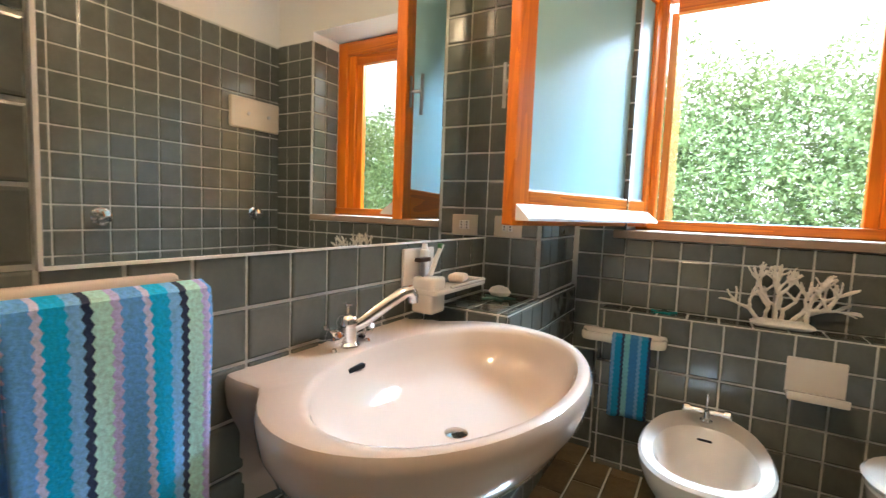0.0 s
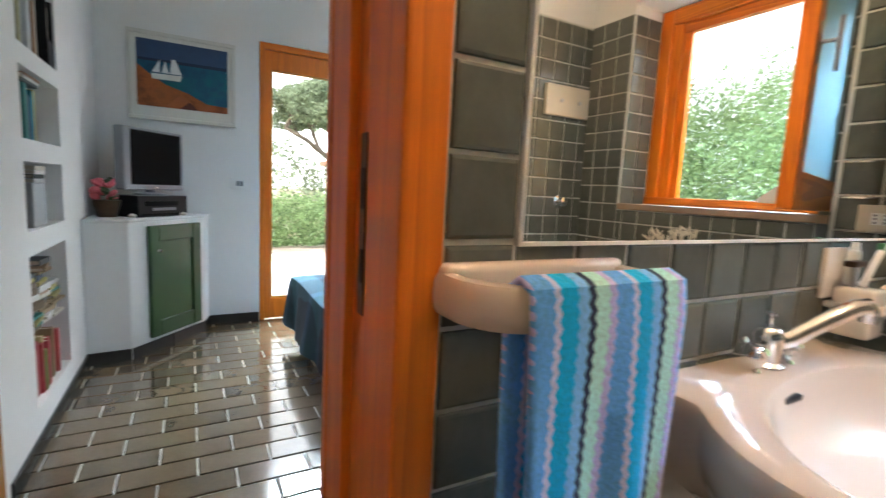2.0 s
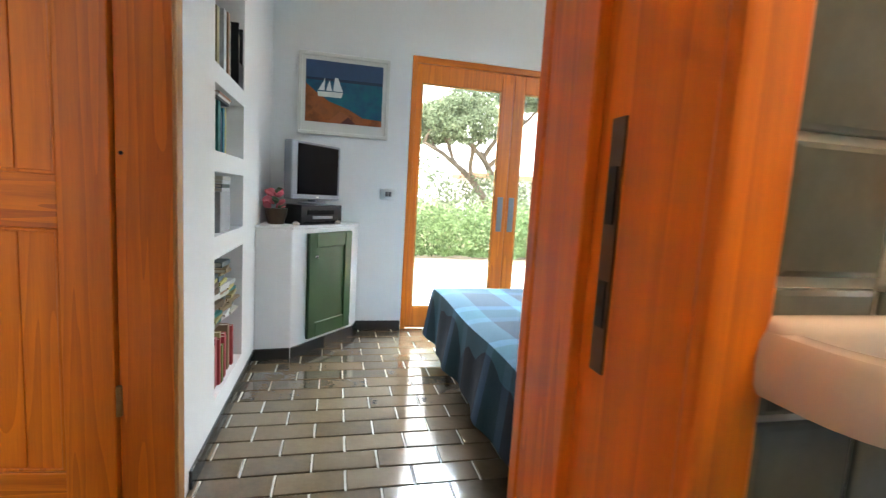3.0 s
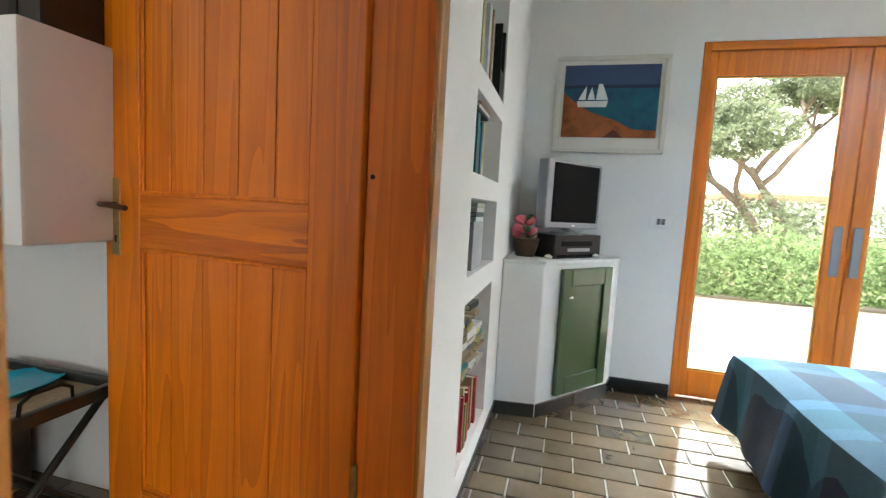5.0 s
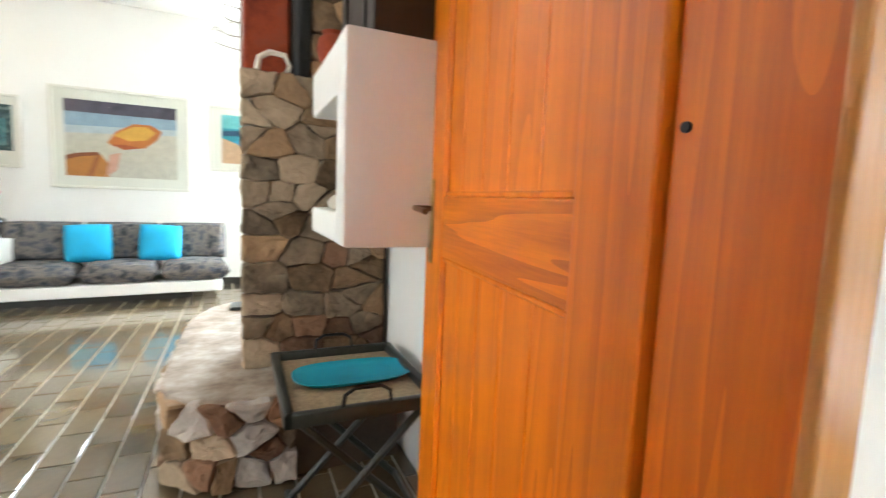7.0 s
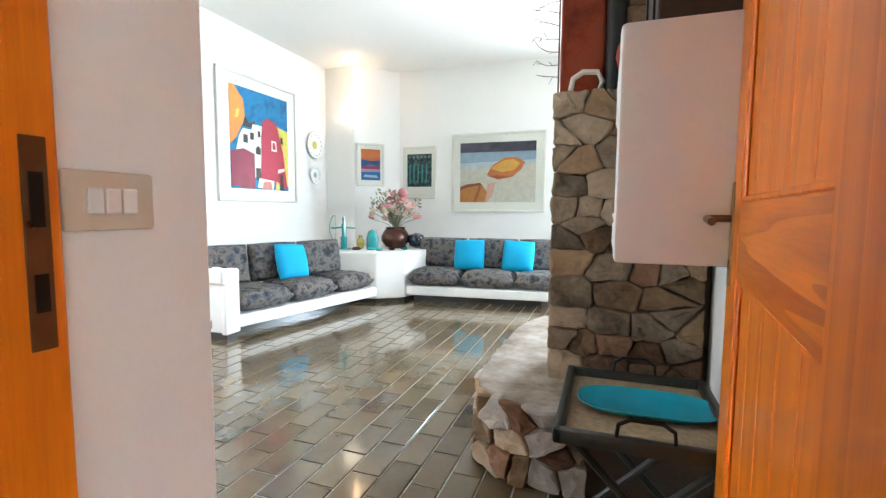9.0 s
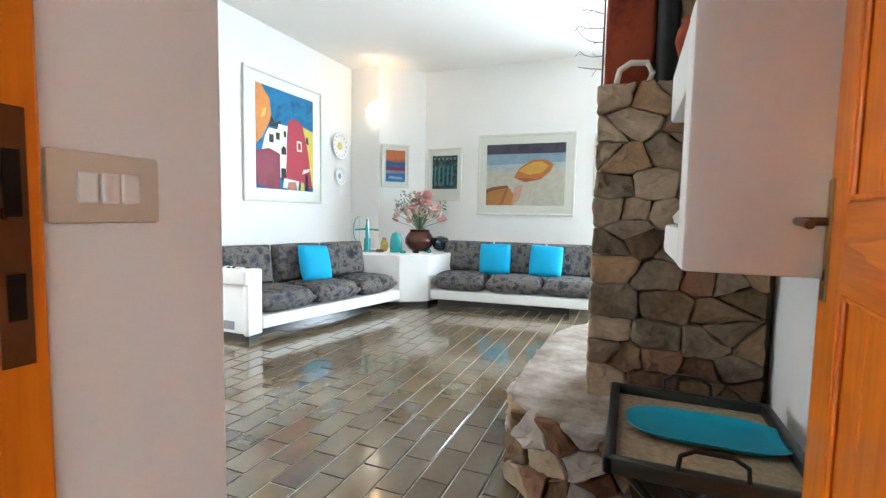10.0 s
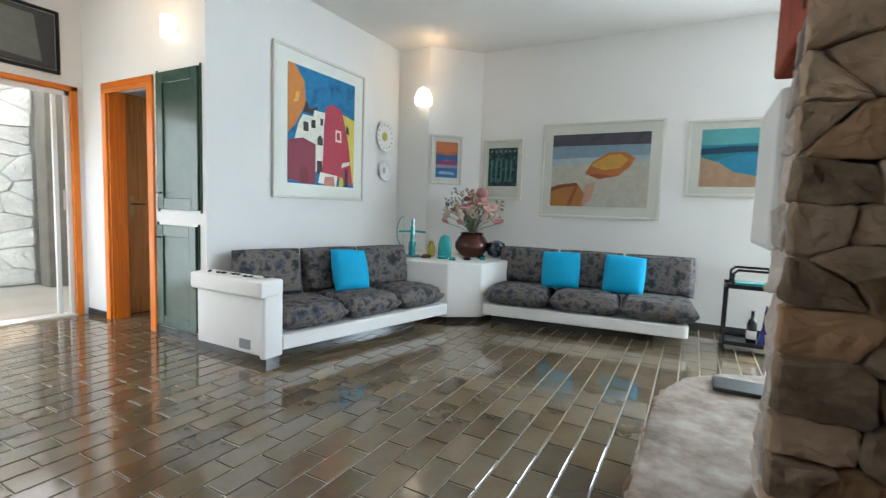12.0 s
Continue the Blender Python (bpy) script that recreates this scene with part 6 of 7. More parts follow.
def wall_box():
    d = thing("wall_shelf_box", "white plastered box shelf, open on one side", "shelf", (-1.305, -1.21, 0.95))
    x0, x1, y0, y1, z0, z1 = -0.196, 0.196, -0.30, 0.296, 0.005, 0.592
    part("side_panel", box(x0, x1, y1 - 0.11, y1, z0, z1, 0.012), PLASTER, d, smooth=True)
    part("bottom_shelf", box(x0, x1 - 0.002, y0, y1 - 0.105, z0 + 0.001, z0 + 0.095, 0.012), PLASTER, d, smooth=True)
    part("top_panel", box(x0, x1 - 0.002, y0, y1 - 0.105, z1 - 0.16, z1 - 0.001, 0.012), PLASTER, d, smooth=True)
    part("back_panel", box(x0, x0 + 0.03, y0, y1 - 0.106, z0 + 0.09, z1 - 0.155), PLASTER, d)
    sh = lathe([(0.004, 0), (0.03, 0.008), (0.036, 0.025), (0.02, 0.045), (0.005, 0.05)], 14)
    solo("shell", sh, CORAL, "white shell in the open box shelf", "shell", smooth=True, at=(-1.14, -1.13, 1.05))

    # added chest, put in to darken the area above the box shelf
    c = thing("filler_chest", "made-up dark chest that darkens the area above the white box shelf", "chest", (-1.34, -1.17, 1.542))
    part("body", box(-0.15, 0.15, -0.21, 0.22, 0.0, 0.24, 0.008), DARKWOOD, c)
    part("lid", box(-0.157, 0.157, -0.217, 0.227, 0.243, 0.30, 0.012), DARKWOOD, c)
    part("strap", boxes([(0.150, 0.156, y - 0.015, y + 0.015, 0.0, 0.24) for y in (-0.12, 0.13)], 0.001), IRON, c, "black iron strap")
    jar = lathe([(0.03, 0), (0.045, 0.012), (0.055, 0.05), (0.048, 0.085), (0.034, 0.10), (0.038, 0.112), (0.030, 0.112)], 20)
    solo("clay_jar", jar, RED_WALL, "small reddish brown clay jar on the white box shelf", "jar", smooth=True, at=(-1.155, -1.35, 1.542))


wall_box()


def tray_table():
    d = thing("tray_table", "folding black tray table with a cane top", "tray table", (-1.21, -1.265, 0))
    w, l, z = 0.245, 0.29, 0.435
    rim = bmesh.new()
    for r in ((-w, w, -l, -l + 0.03), (-w, w, l - 0.03, l), (-w, -w + 0.03, -l, l), (w - 0.03, w, -l, l)):
        box(r[0], r[1], r[2], r[3], z - 0.01, z + 0.035, 0.008, 2, rim)
    part("tray_rim", rim, TRAYWOOD, d, smooth=True)
    part("tray_bottom", box(-w + 0.02, w - 0.02, -l + 0.02, l - 0.02, z - 0.006, z + 0.004), TRAYMAT, d, "woven cane tray bottom")
    for s in (-1, 1):
        part("tray_handle", tube([(-0.075, s * (l - 0.012), z + 0.03), (-0.07, s * (l - 0.01), z + 0.07), (-0.04, s * (l - 0.01), z + 0.088), (0.04, s * (l - 0.01), z + 0.088), (0.07, s * (l - 0.01), z + 0.07), (0.075, s * (l - 0.012), z + 0.03)], 0.006, 8), IRON, d, smooth=True)
        y = s * 0.13 + 0.08
        part("leg", tube([(-0.21, y, 0.0), (0.21, y, z - 0.012)], 0.013, 8), TRAYWOOD, d)
        part("leg", tube([(0.21, y + 0.028, 0.0), (-0.21, y + 0.028, z - 0.012)], 0.013, 8), TRAYWOOD, d)
    for x, zz in ((-0.21, z - 0.02), (0.21, z - 0.02), (-0.2, 0.015), (0.2, 0.015)):
        part("cross_bar", tube([(x, -0.06, zz), (x, 0.245, zz)], 0.011, 8), TRAYWOOD, d)
    out = [(0.215 * math.copysign(abs(math.cos(a)) ** 0.6, math.cos(a)), 0.115 * math.copysign(abs(math.sin(a)) ** 0.7, math.sin(a))) for a in np.arange(40) * 2 * math.pi / 40]
    p = bmesh.new()
    rings = []
    for s, zz in ((0.75, 0.0), (0.9, 0.008), (1.0, 0.022), (0.985, 0.024), (0.88, 0.012), (0.7, 0.006)):
        rings.append([p.verts.new((x * s, y * s, zz)) for x, y in out])
    for a, b in zip(rings, rings[1:]):
        for i in range(40):
            p.faces.new((a[i], a[(i + 1) % 40], b[(i + 1) % 40], b[i]))
    p.faces.new(rings[0][::-1])
    p.faces.new(rings[-1])
    bmesh.ops.recalc_face_normals(p, faces=p.faces[:])
    solo("serving_plate", p, TRAY_BLUE, "oval turquoise serving plate on a tray table", "plate", smooth=True, at=(-1.232, -1.285, 0.440), rz=0)


tray_table()

# ---- living room: sofas and corner ----


def sofa(at, rz, length, base_outline, cushions, label, pillows, seat_d=0.60, over=0.0, back=None):
    """Local x along the front, y towards the wall."""
    d = thing("sofa", label, "sofa", at, rz)
    part("base", slab(base_outline, 0.088, 0.195, 0.012), PLASTER, d, "white plastered bench")
    part("plinth", box(0.05, length - 0.25, 0.16, 0.5, 0, 0.09), SKIRT, d, "dark tiled plinth")
    step = (length + over) / cushions
    for k in range(cushions):
        c = pillow_mesh(step - 0.006, seat_d, 0.185, 0.16, 30 + k, 12)
        c.transform(pose(step * (k + 0.5), seat_d / 2 - 0.012, 0.288))
        part("seat_cushion", c, SOFA, d, smooth=True)
        b = pillow_mesh(step - 0.008, 0.39, 0.17, 0.12, 50 + k, 12)
        if back:
            (s0, y0), (s1, y1) = back
            f = (k + 0.5) / cushions
            b.transform(pose(s0 + f * (s1 - s0), y0 + f * (y1 - y0) - 0.045, 0.545, 0, 0, math.degrees(math.atan2(y1 - y0, s1 - s0))) @ pose(0, 0, 0, 80, 0, 0))
        else:
            b.transform(pose(step * (k + 0.5), seat_d - 0.045, 0.545, 80, 0, 0))
        part("back_cushion", b, SOFA, d, smooth=True)
    m = pose(*at, 0, 0, rz)
    for k, (s, turn) in enumerate(pillows):
        q = pillow_mesh(0.37, 0.37, 0.13, 0.6, 70 + k, 14)
        ob = solo("throw_pillow", q, TURQ, "square turquoise throw pillow leaning on a sofa back", "pillow", smooth=True, group="turquoise pillows")
        ob.matrix_world = m @ pose(s, seat_d - 0.215, 0.545, 72, turn, 0)


sofa((1.775, -2.71, 0), -103.06, 1.70, [(0.0, 0.0), (1.74, 0.0), (1.74, 0.78), (0.02, 0.70)], 3, "built-in bench sofa with dark floral cushions along the painting wall", [(0.86, 4)], back=((-0.06, 0.70), (1.62, 0.52)))
sofa((1.10, -4.605, 0), -173.97, 1.80, [(0.0, 0.0), (1.78, 0.0), (1.81, 0.03), (1.81, 0.84), (0.0, 1.0)], 3, "long built-in bench sofa with dark floral cushions", [(0.68, -2), (1.27, 3)], over=0.09)


def arm():
    d = thing("low_wall", "white plastered low end wall of the bench sofa", "low wall", (2.25, -2.78, 0))
    part("body", box(-0.445, 0.31, 0.062, 0.178, 0.055, 0.48, 0.012), PLASTER, d, smooth=True)
    part("end_post", box(-0.47, -0.415, 0.060, 0.222, 0.055, 0.58, 0.015, 3), PLASTER, d, smooth=True)
    part("top", box(-0.472, 0.285, 0.058, 0.25, 0.472, 0.592, 0.018, 3), PLASTER, d, smooth=True)
    part("plinth", box(-0.44, 0.32, 0.064, 0.184, 0, 0.056, 0.003), SKIRT, d, "dark tile plinth")
    part("vent", box(-0.28, -0.165, 0.178, 0.183, 0.085, 0.155, 0.003), SILVER, d, "grey metal vent plate")
    rng = random.Random(2)
    for k in range(12):
        b = lathe([(0.004, 0), (0.016, 0.003), (0.019, 0.008), (0.009, 0.013)], 10)
        b.transform(Matrix.Diagonal((rng.uniform(0.9, 1.6), rng.uniform(0.7, 1.0), 1, 1)))
        solo("pebble", b, WHITE if k % 3 == 1 else BLACK, "small black and white pebbles on the sofa arm", "pebble", smooth=True, at=(1.88 + 0.048 * k, -2.62 + rng.uniform(-0.05, 0.04), 0.5925), rz=rng.uniform(0, 180), group="pebbles on the arm")


arm()
TABLE = [(1.40, -4.42), (1.13, -4.625), (1.04, -5.04), (1.02, -5.648), (1.655, -5.648), (2.128, -5.196), (2.558, -5.196), (2.558, -4.25), (1.87, -4.31)]
table = thing("corner_table", "white plastered corner table between the sofas", "table", (1.5, -5.0, 0))
tb = slab([(x - 1.5, y + 5.0) for x, y in TABLE], 0.05, 0.588, 0.012)
part("body", tb, PLASTER, table)
part("plinth", slab([(1.415 - 1.5, -4.45 + 5), (1.15 - 1.5, -4.65 + 5), (1.06 - 1.5, -5.04 + 5), (2.0 - 1.5, -5.04 + 5), (1.87 - 1.5, -4.36 + 5)], 0, 0.05), SKIRT, table, "dark tile plinth")


def flowers():
    v = thing("vase", "round brown glazed vase of pink and cream flowers", "vase of flowers", (1.50, -5.16, 0.588))
    v.scale = (1.2, 1.2, 1.2)
    part("vase", lathe([(0.07, 0), (0.11, 0.02), (0.155, 0.08), (0.155, 0.13), (0.12, 0.19), (0.10, 0.21), (0.115, 0.225), (0.10, 0.222), (0.085, 0.20)], 32), VASE, v, smooth=True)
    rng = random.Random(12)
    stems, leafs = bmesh.new(), bmesh.new()
    for k in range(60):
        a, e = rng.uniform(0, 6.28), rng.uniform(0.15, 1.0)
        tip = Vector((math.cos(a) * 0.29 * e, math.sin(a) * 0.22 * e, 0.26 + rng.uniform(0.06, 0.36) * (1.15 - 0.6 * e)))
        join(stems, tube([(0, 0, 0.2), (tip.x * 0.4, tip.y * 0.4, 0.2 + (tip.z - 0.2) * 0.6), tuple(tip)], 0.003, 5))
        if k % 3 == 2:
            for _ in range(7):
                q = tip + Vector((rng.uniform(-0.05, 0.05), rng.uniform(-0.05, 0.05), rng.uniform(-0.04, 0.06)))
                b = lathe([(0.001, 0), (0.008, 0.015), (0.001, 0.045)], 5, Matrix.Translation(q) @ pose(0, 0, 0, rng.uniform(-80, 80), rng.uniform(-80, 80), 0))
                join(leafs, b)
            continue
        bl = bmesh.new()
        for p in range(6):
            pet = lathe([(0.002, -0.004), (0.020, 0.0), (0.024, 0.006), (0.004, 0.010)], 8, pose(0.026, 0, 0.008, 0, -28, 0))
            join(bl, pet, pose(0, 0, 0, 0, 0, 60 * p + rng.uniform(-10, 10)))
        bl.transform(Matrix.Translation(tip) @ pose(0, 0, 0, rng.uniform(10, 75), 0, rng.uniform(0, 360)) @ Matrix.Scale(rng.uniform(0.8, 1.35), 4))
        part("blossom", bl, paint(*rng.choice(((0.62, 0.48, 0.38), (0.62, 0.38, 0.33), (0.66, 0.55, 0.42), (0.58, 0.24, 0.24)))), v, smooth=True)
    part("stem", stems, LEAF2, v)
    part("foliage", leafs, LEAF2, v)


flowers()


def ornaments():
    z = 0.588
    bm = bmesh.new()
    for p, r in (([(0, 0, 0.015), (0.0, 0, 0.16), (0, 0, 0.32)], 0.026), ([(-0.014, 0, 0.0), (-0.026, 0, 0.16)], 0.016), ([(0.024, 0, 0.0), (0.024, 0, 0.16)], 0.016), ([(0, 0, 0.30), (0.0, 0, 0.40)], 0.017), ([(-0.14, 0.02, 0.265), (0, 0, 0.275), (0.15, -0.02, 0.265)], 0.012)):
        join(bm, tube(p, r, 8))
    join(bm, tube([(0.10 + 0.07 * math.sin(a), -0.02, 0.265 + 0.16 * math.cos(a)) for a in np.linspace(0.0, math.pi, 12)], 0.005, 6))
    join(bm, tube([(0.10, -0.02, 0.425), (0.10, -0.02, 0.105)], 0.002, 4))
    join(bm, box(-0.09, 0.09, -0.06, 0.06, 0, 0.016, 0.004, 1))
    solo("archer_figurine", bm, TEAL, "slim verdigris archer statuette on the corner table", "figurine", smooth=True, at=(1.98, -4.68, z), rz=32)
    bm = lathe([(0.07, 0), (0.075, 0.02), (0.072, 0.14), (0.05, 0.22), (0.005, 0.245)], 20)
    bm.transform(Matrix.Diagonal((1.0, 0.45, 1.0, 1.0)))
    solo("vase", bm, TEAL, "flat rounded turquoise ceramic vase on the corner table", "vase", smooth=True, at=(1.70, -4.90, z), rz=32)
    solo("vase", lathe([(0.03, 0), (0.05, 0.05), (0.045, 0.10), (0.02, 0.15), (0.028, 0.17)], 16), glass_mat("yellow_glass", 0.1, (0.65, 0.55, 0.12)), "small yellow green glass vase on the corner table", "vase", smooth=True, at=(1.83, -4.83, z))
    bm = lathe([(0.03, 0), (0.09, 0.03), (0.115, 0.10), (0.09, 0.17), (0.02, 0.195)], 24)
    solo("glass_float", bm, mat("dark_blue_glass", (0.008, 0.02, 0.035), 0.1, vary=0.4, scale=20, coat=0.5), "dark blue ball shaped vessel on the corner table", "vessel", smooth=True, at=(1.24, -5.25, z))
    rng = random.Random(6)
    for k, (x, y, c) in enumerate(((1.62, -4.72, TEAL), (1.48, -4.66, TEAL), (1.38, -4.80, BLACK), (1.26, -4.92, TEAL), (1.32, -5.02, IRON), (1.78, -4.64, BRONZE))):
        b = lathe([(0.008, 0), (0.036, 0.004), (0.044, 0.018), (0.03, 0.034), (0.006, 0.04)], 12)
        b.transform(Matrix.Diagonal((rng.uniform(1.0, 1.7), rng.uniform(0.6, 1.0), rng.uniform(0.7, 1.2), 1)))
        solo("stone_ornament", b, c, "small glazed stone ornament on the corner table", "ornament", smooth=True, at=(x, y, z), rz=rng.uniform(0, 180), group="small ornaments")


ornaments()

# pictures
BLUE_SKY = blotches("painted_blue_sky", [(0.012, 0.10, 0.22), (0.02, 0.17, 0.33), (0.01, 0.06, 0.15)], 6)
RED_P, YEL_P, ORA_P, MAR_P, WHI_P, DRK = (0.36, 0.022, 0.045), (0.55, 0.45, 0.06), (0.52, 0.17, 0.02), (0.20, 0.018, 0.04), (0.66, 0.62, 0.52), (0.03, 0.02, 0.02)
picture("large framed painting of red, white and yellow village houses", (2.559, -3.905, 1.825), -90, 1.23, 1.33, 0.905, 1.055, [
    (BLUE_SKY, FULL), (ORA_P, [(0, 0.42), (0.10, 0.50), (0.24, 0.70), (0.22, 0.88), (0.08, 1.0), (0, 1.0)]), (YEL_P, [(0.74, 0.10), (1, 0.05), (1, 0.66), (0.74, 0.70)]),
    (DRK, [(0.2, 0.62), (0.4, 0.62), (0.4, 0.70), (0.3, 0.66), (0.24, 0.73)]), (WHI_P, [(0.06, 0.30), (0.46, 0.25), (0.52, 0.66), (0.36, 0.66), (0.34, 0.60), (0.2, 0.60), (0.14, 0.52)]), (WHI_P, [(0.36, 0.12), (0.50, 0.12), (0.50, 0.55), (0.40, 0.55)]),
    (MAR_P, [(0, 0.03), (0.38, 0.0), (0.38, 0.36), (0.20, 0.40), (0, 0.36)]), (RED_P, [(0.48, 0.10), (0.62, 0.10), (0.98, 0.02), (0.90, 0.42), (0.78, 0.72), (0.62, 0.76), (0.52, 0.70)]),
    ((0.16, 0.01, 0.02), [(0.16, 0.01), (0.28, 0.0), (0.28, 0.12), (0.22, 0.16), (0.16, 0.12)]), (WHI_P, [(0.68, 0.42), (0.78, 0.42), (0.77, 0.53), (0.68, 0.53)]), (RED_P, [(0.70, 0.44), (0.76, 0.44), (0.75, 0.51), (0.70, 0.51)]),
    (DRK, [(0.40, 0.10), (0.48, 0.10), (0.48, 0.22), (0.40, 0.22)]), (WHI_P, [(0.42, 0.02), (0.70, 0.0), (0.72, 0.10), (0.45, 0.12)]), ((0.46, 0.18, 0.14), [(0.50, 0.0), (0.68, 0.0), (0.66, 0.09), (0.52, 0.08)]),
    (WHI_P, [(0.78, 0.18), (0.92, 0.22), (0.92, 0.25), (0.80, 0.23)]), (DRK, [(0.84, 0.0), (0.90, 0.0), (0.89, 0.18), (0.84, 0.18)]), (YEL_P, [(0.74, 0.0), (0.82, 0.0), (0.81, 0.08), (0.76, 0.10)]),
    (DRK, [(0.20, 0.46), (0.27, 0.46), (0.27, 0.54), (0.20, 0.54)]), (DRK, [(0.31, 0.50), (0.37, 0.50), (0.37, 0.57), (0.31, 0.57)]), (DRK, [(0.44, 0.54), (0.48, 0.54), (0.48, 0.60), (0.44, 0.60)]), (DRK, [(0.40, 0.36), (0.48, 0.36), (0.48, 0.42), (0.44, 0.45), (0.40, 0.42)]),
    ((0.62, 0.35, 0.05), [(0.07, 0.68), (0.13, 0.70), (0.15, 0.78), (0.10, 0.77)]), (DRK, [(0.85, 0.52), (0.90, 0.51), (0.89, 0.58), (0.85, 0.59)])])
for z, r, c in ((1.92, 0.175, (0.55, 0.50, 0.10)), (1.532, 0.118, (0.30, 0.36, 0.44))):
    pl = thing("wall_plate", "white painted majolica plate on the wall", "plate", (2.5585, -4.915, z), group="majolica plates")
    part("dish", lathe([(0.01, 0.004), (r * 0.6, 0.004), (r, 0.028), (r * 0.98, 0.032), (r * 0.62, 0.012), (0.01, 0.012)], 40, pose(0, 0, 0, 0, -90, 0)), WHITE, pl, smooth=True)
    part("painted_centre", lathe([(0.002, 0), (r * 0.30, 0), (r * 0.26, 0.003), (0.002, 0.003)], 24, pose(-0.0125, 0, 0, 0, -90, 0)), paint(*c), pl)
    dots = bmesh.new()
    for k in range(14):
        a = 2 * math.pi * k / 14
        join(dots, lathe([(0.002, 0), (r * 0.09, 0), (0.002, 0.003)], 6, pose(-0.0215, r * 0.78 * math.cos(a), r * 0.78 * math.sin(a), 0, -90, 0)))
    part("painted_rim", dots, paint(0.40, 0.42, 0.40), pl)
mid = ((2.105 + 1.83) / 2, (-5.225 - 5.485) / 2)
picture("small framed sunset sea in orange and blue bands", (mid[0] - 0.004, mid[1] + 0.004, 1.69), -136.1 + 0.0 - 180 + 180 + 0, 0.385, 0.575, 0.265, 0.415, [
    ((0.40, 0.10, 0.03), FULL), ((0.50, 0.13, 0.03), [(0, 0.7), (1, 0.74), (1, 1), (0, 1)]), ((0.02, 0.08, 0.22), [(0, 0.42), (0.5, 0.50), (1, 0.46), (1, 0.66), (0.6, 0.62), (0, 0.66)]), ((0.20, 0.03, 0.10), [(0, 0.36), (1, 0.34), (1, 0.48), (0, 0.46)]),
    ((0.35, 0.22, 0.30), [(0, 0.26), (1, 0.28), (1, 0.36), (0, 0.36)]), ((0.01, 0.12, 0.32), [(0, 0), (1, 0), (1, 0.28), (0, 0.26)]), ((0.30, 0.36, 0.44), [(0.1, 0.1), (0.9, 0.08), (0.8, 0.16), (0.2, 0.18)])])
GREY_SCRIBBLE = blotches("dark_print", [(0.012, 0.016, 0.018), (0.03, 0.07, 0.075), (0.16, 0.20, 0.19)], 26)
picture("small framed print of dark blue green strokes", (1.358, -5.649, 1.595), 180, 0.49, 0.71, 0.36, 0.445, [
    (GREY_SCRIBBLE, FULL), *[((0.22, 0.27, 0.26), [(0.06 + 0.16 * k, 0.88), (0.14 + 0.16 * k, 0.88), (0.13 + 0.16 * k, 0.94), (0.07 + 0.16 * k, 0.94)]) for k in range(6)], *[((0.06, 0.24, 0.26), [(0.08 + 0.17 * k, 0.1), (0.13 + 0.17 * k, 0.12), (0.15 + 0.17 * k, 0.72), (0.09 + 0.17 * k, 0.66)]) for k in range(5)]], dz=0.03)
DUSK = blotches("painted_dusk_sky", [(0.05, 0.045, 0.06), (0.10, 0.09, 0.12), (0.07, 0.06, 0.08)], 4)
picture("large framed painting of two orange boats on a pale beach", (0.268, -5.649, 1.578), 180, 1.24, 1.03, 1.0, 0.775, [
    ((0.52, 0.48, 0.40), FULL), ((0.24, 0.33, 0.42), [(0, 0.62), (1, 0.66), (1, 0.86), (0, 0.84)]), (DUSK, [(0, 0.84), (1, 0.84), (1, 1), (0, 1)]), ((0.42, 0.47, 0.50), [(0, 0.56), (1, 0.62), (1, 0.70), (0, 0.66)]),
    ((0.50, 0.15, 0.03), [(0.36, 0.46), (0.50, 0.38), (0.70, 0.42), (0.82, 0.55), (0.86, 0.66), (0.76, 0.74), (0.60, 0.74), (0.44, 0.62)]), ((0.62, 0.33, 0.05), [(0.42, 0.56), (0.56, 0.50), (0.72, 0.53), (0.80, 0.64), (0.72, 0.71), (0.60, 0.70), (0.48, 0.62)]), ((0.36, 0.08, 0.02), [(0.38, 0.44), (0.52, 0.38), (0.68, 0.42), (0.50, 0.45)]),
    ((0.44, 0.17, 0.03), [(0.0, 0.0), (0.36, 0.0), (0.40, 0.12), (0.30, 0.30), (0.10, 0.26), (0.0, 0.22)]), ((0.22, 0.06, 0.015), [(0.0, 0.20), (0.10, 0.25), (0.30, 0.29), (0.28, 0.33), (0.08, 0.30), (0.0, 0.26)]), ((0.30, 0.09, 0.02), [(0.18, 0.0), (0.22, 0.0), (0.30, 0.28), (0.26, 0.28)]),
    ((0.56, 0.30, 0.22), [(0.34, 0.0), (0.44, 0.10), (0.48, 0.34), (0.38, 0.30)])])
picture("framed painting of a turquoise bay and a sandy beach", (-1.075, -5.649, 1.683), 180, 1.03, 0.735, 0.79, 0.545, [
    ((0.02, 0.22, 0.28), FULL), ((0.12, 0.40, 0.42), [(0, 0.72), (1, 0.76), (1, 1), (0, 1)]), ((0.01, 0.06, 0.12), [(0, 0.56), (0.5, 0.60), (1, 0.58), (1, 0.70), (0.3, 0.70), (0, 0.66)]), ((0.03, 0.26, 0.44), [(0.1, 0.2), (1, 0.15), (1, 0.58), (0.4, 0.56), (0.15, 0.46)]),
    ((0.48, 0.30, 0.18), [(0, 0), (1, 0), (1, 0.14), (0.6, 0.18), (0.35, 0.26), (0.2, 0.42), (0.0, 0.52)])])
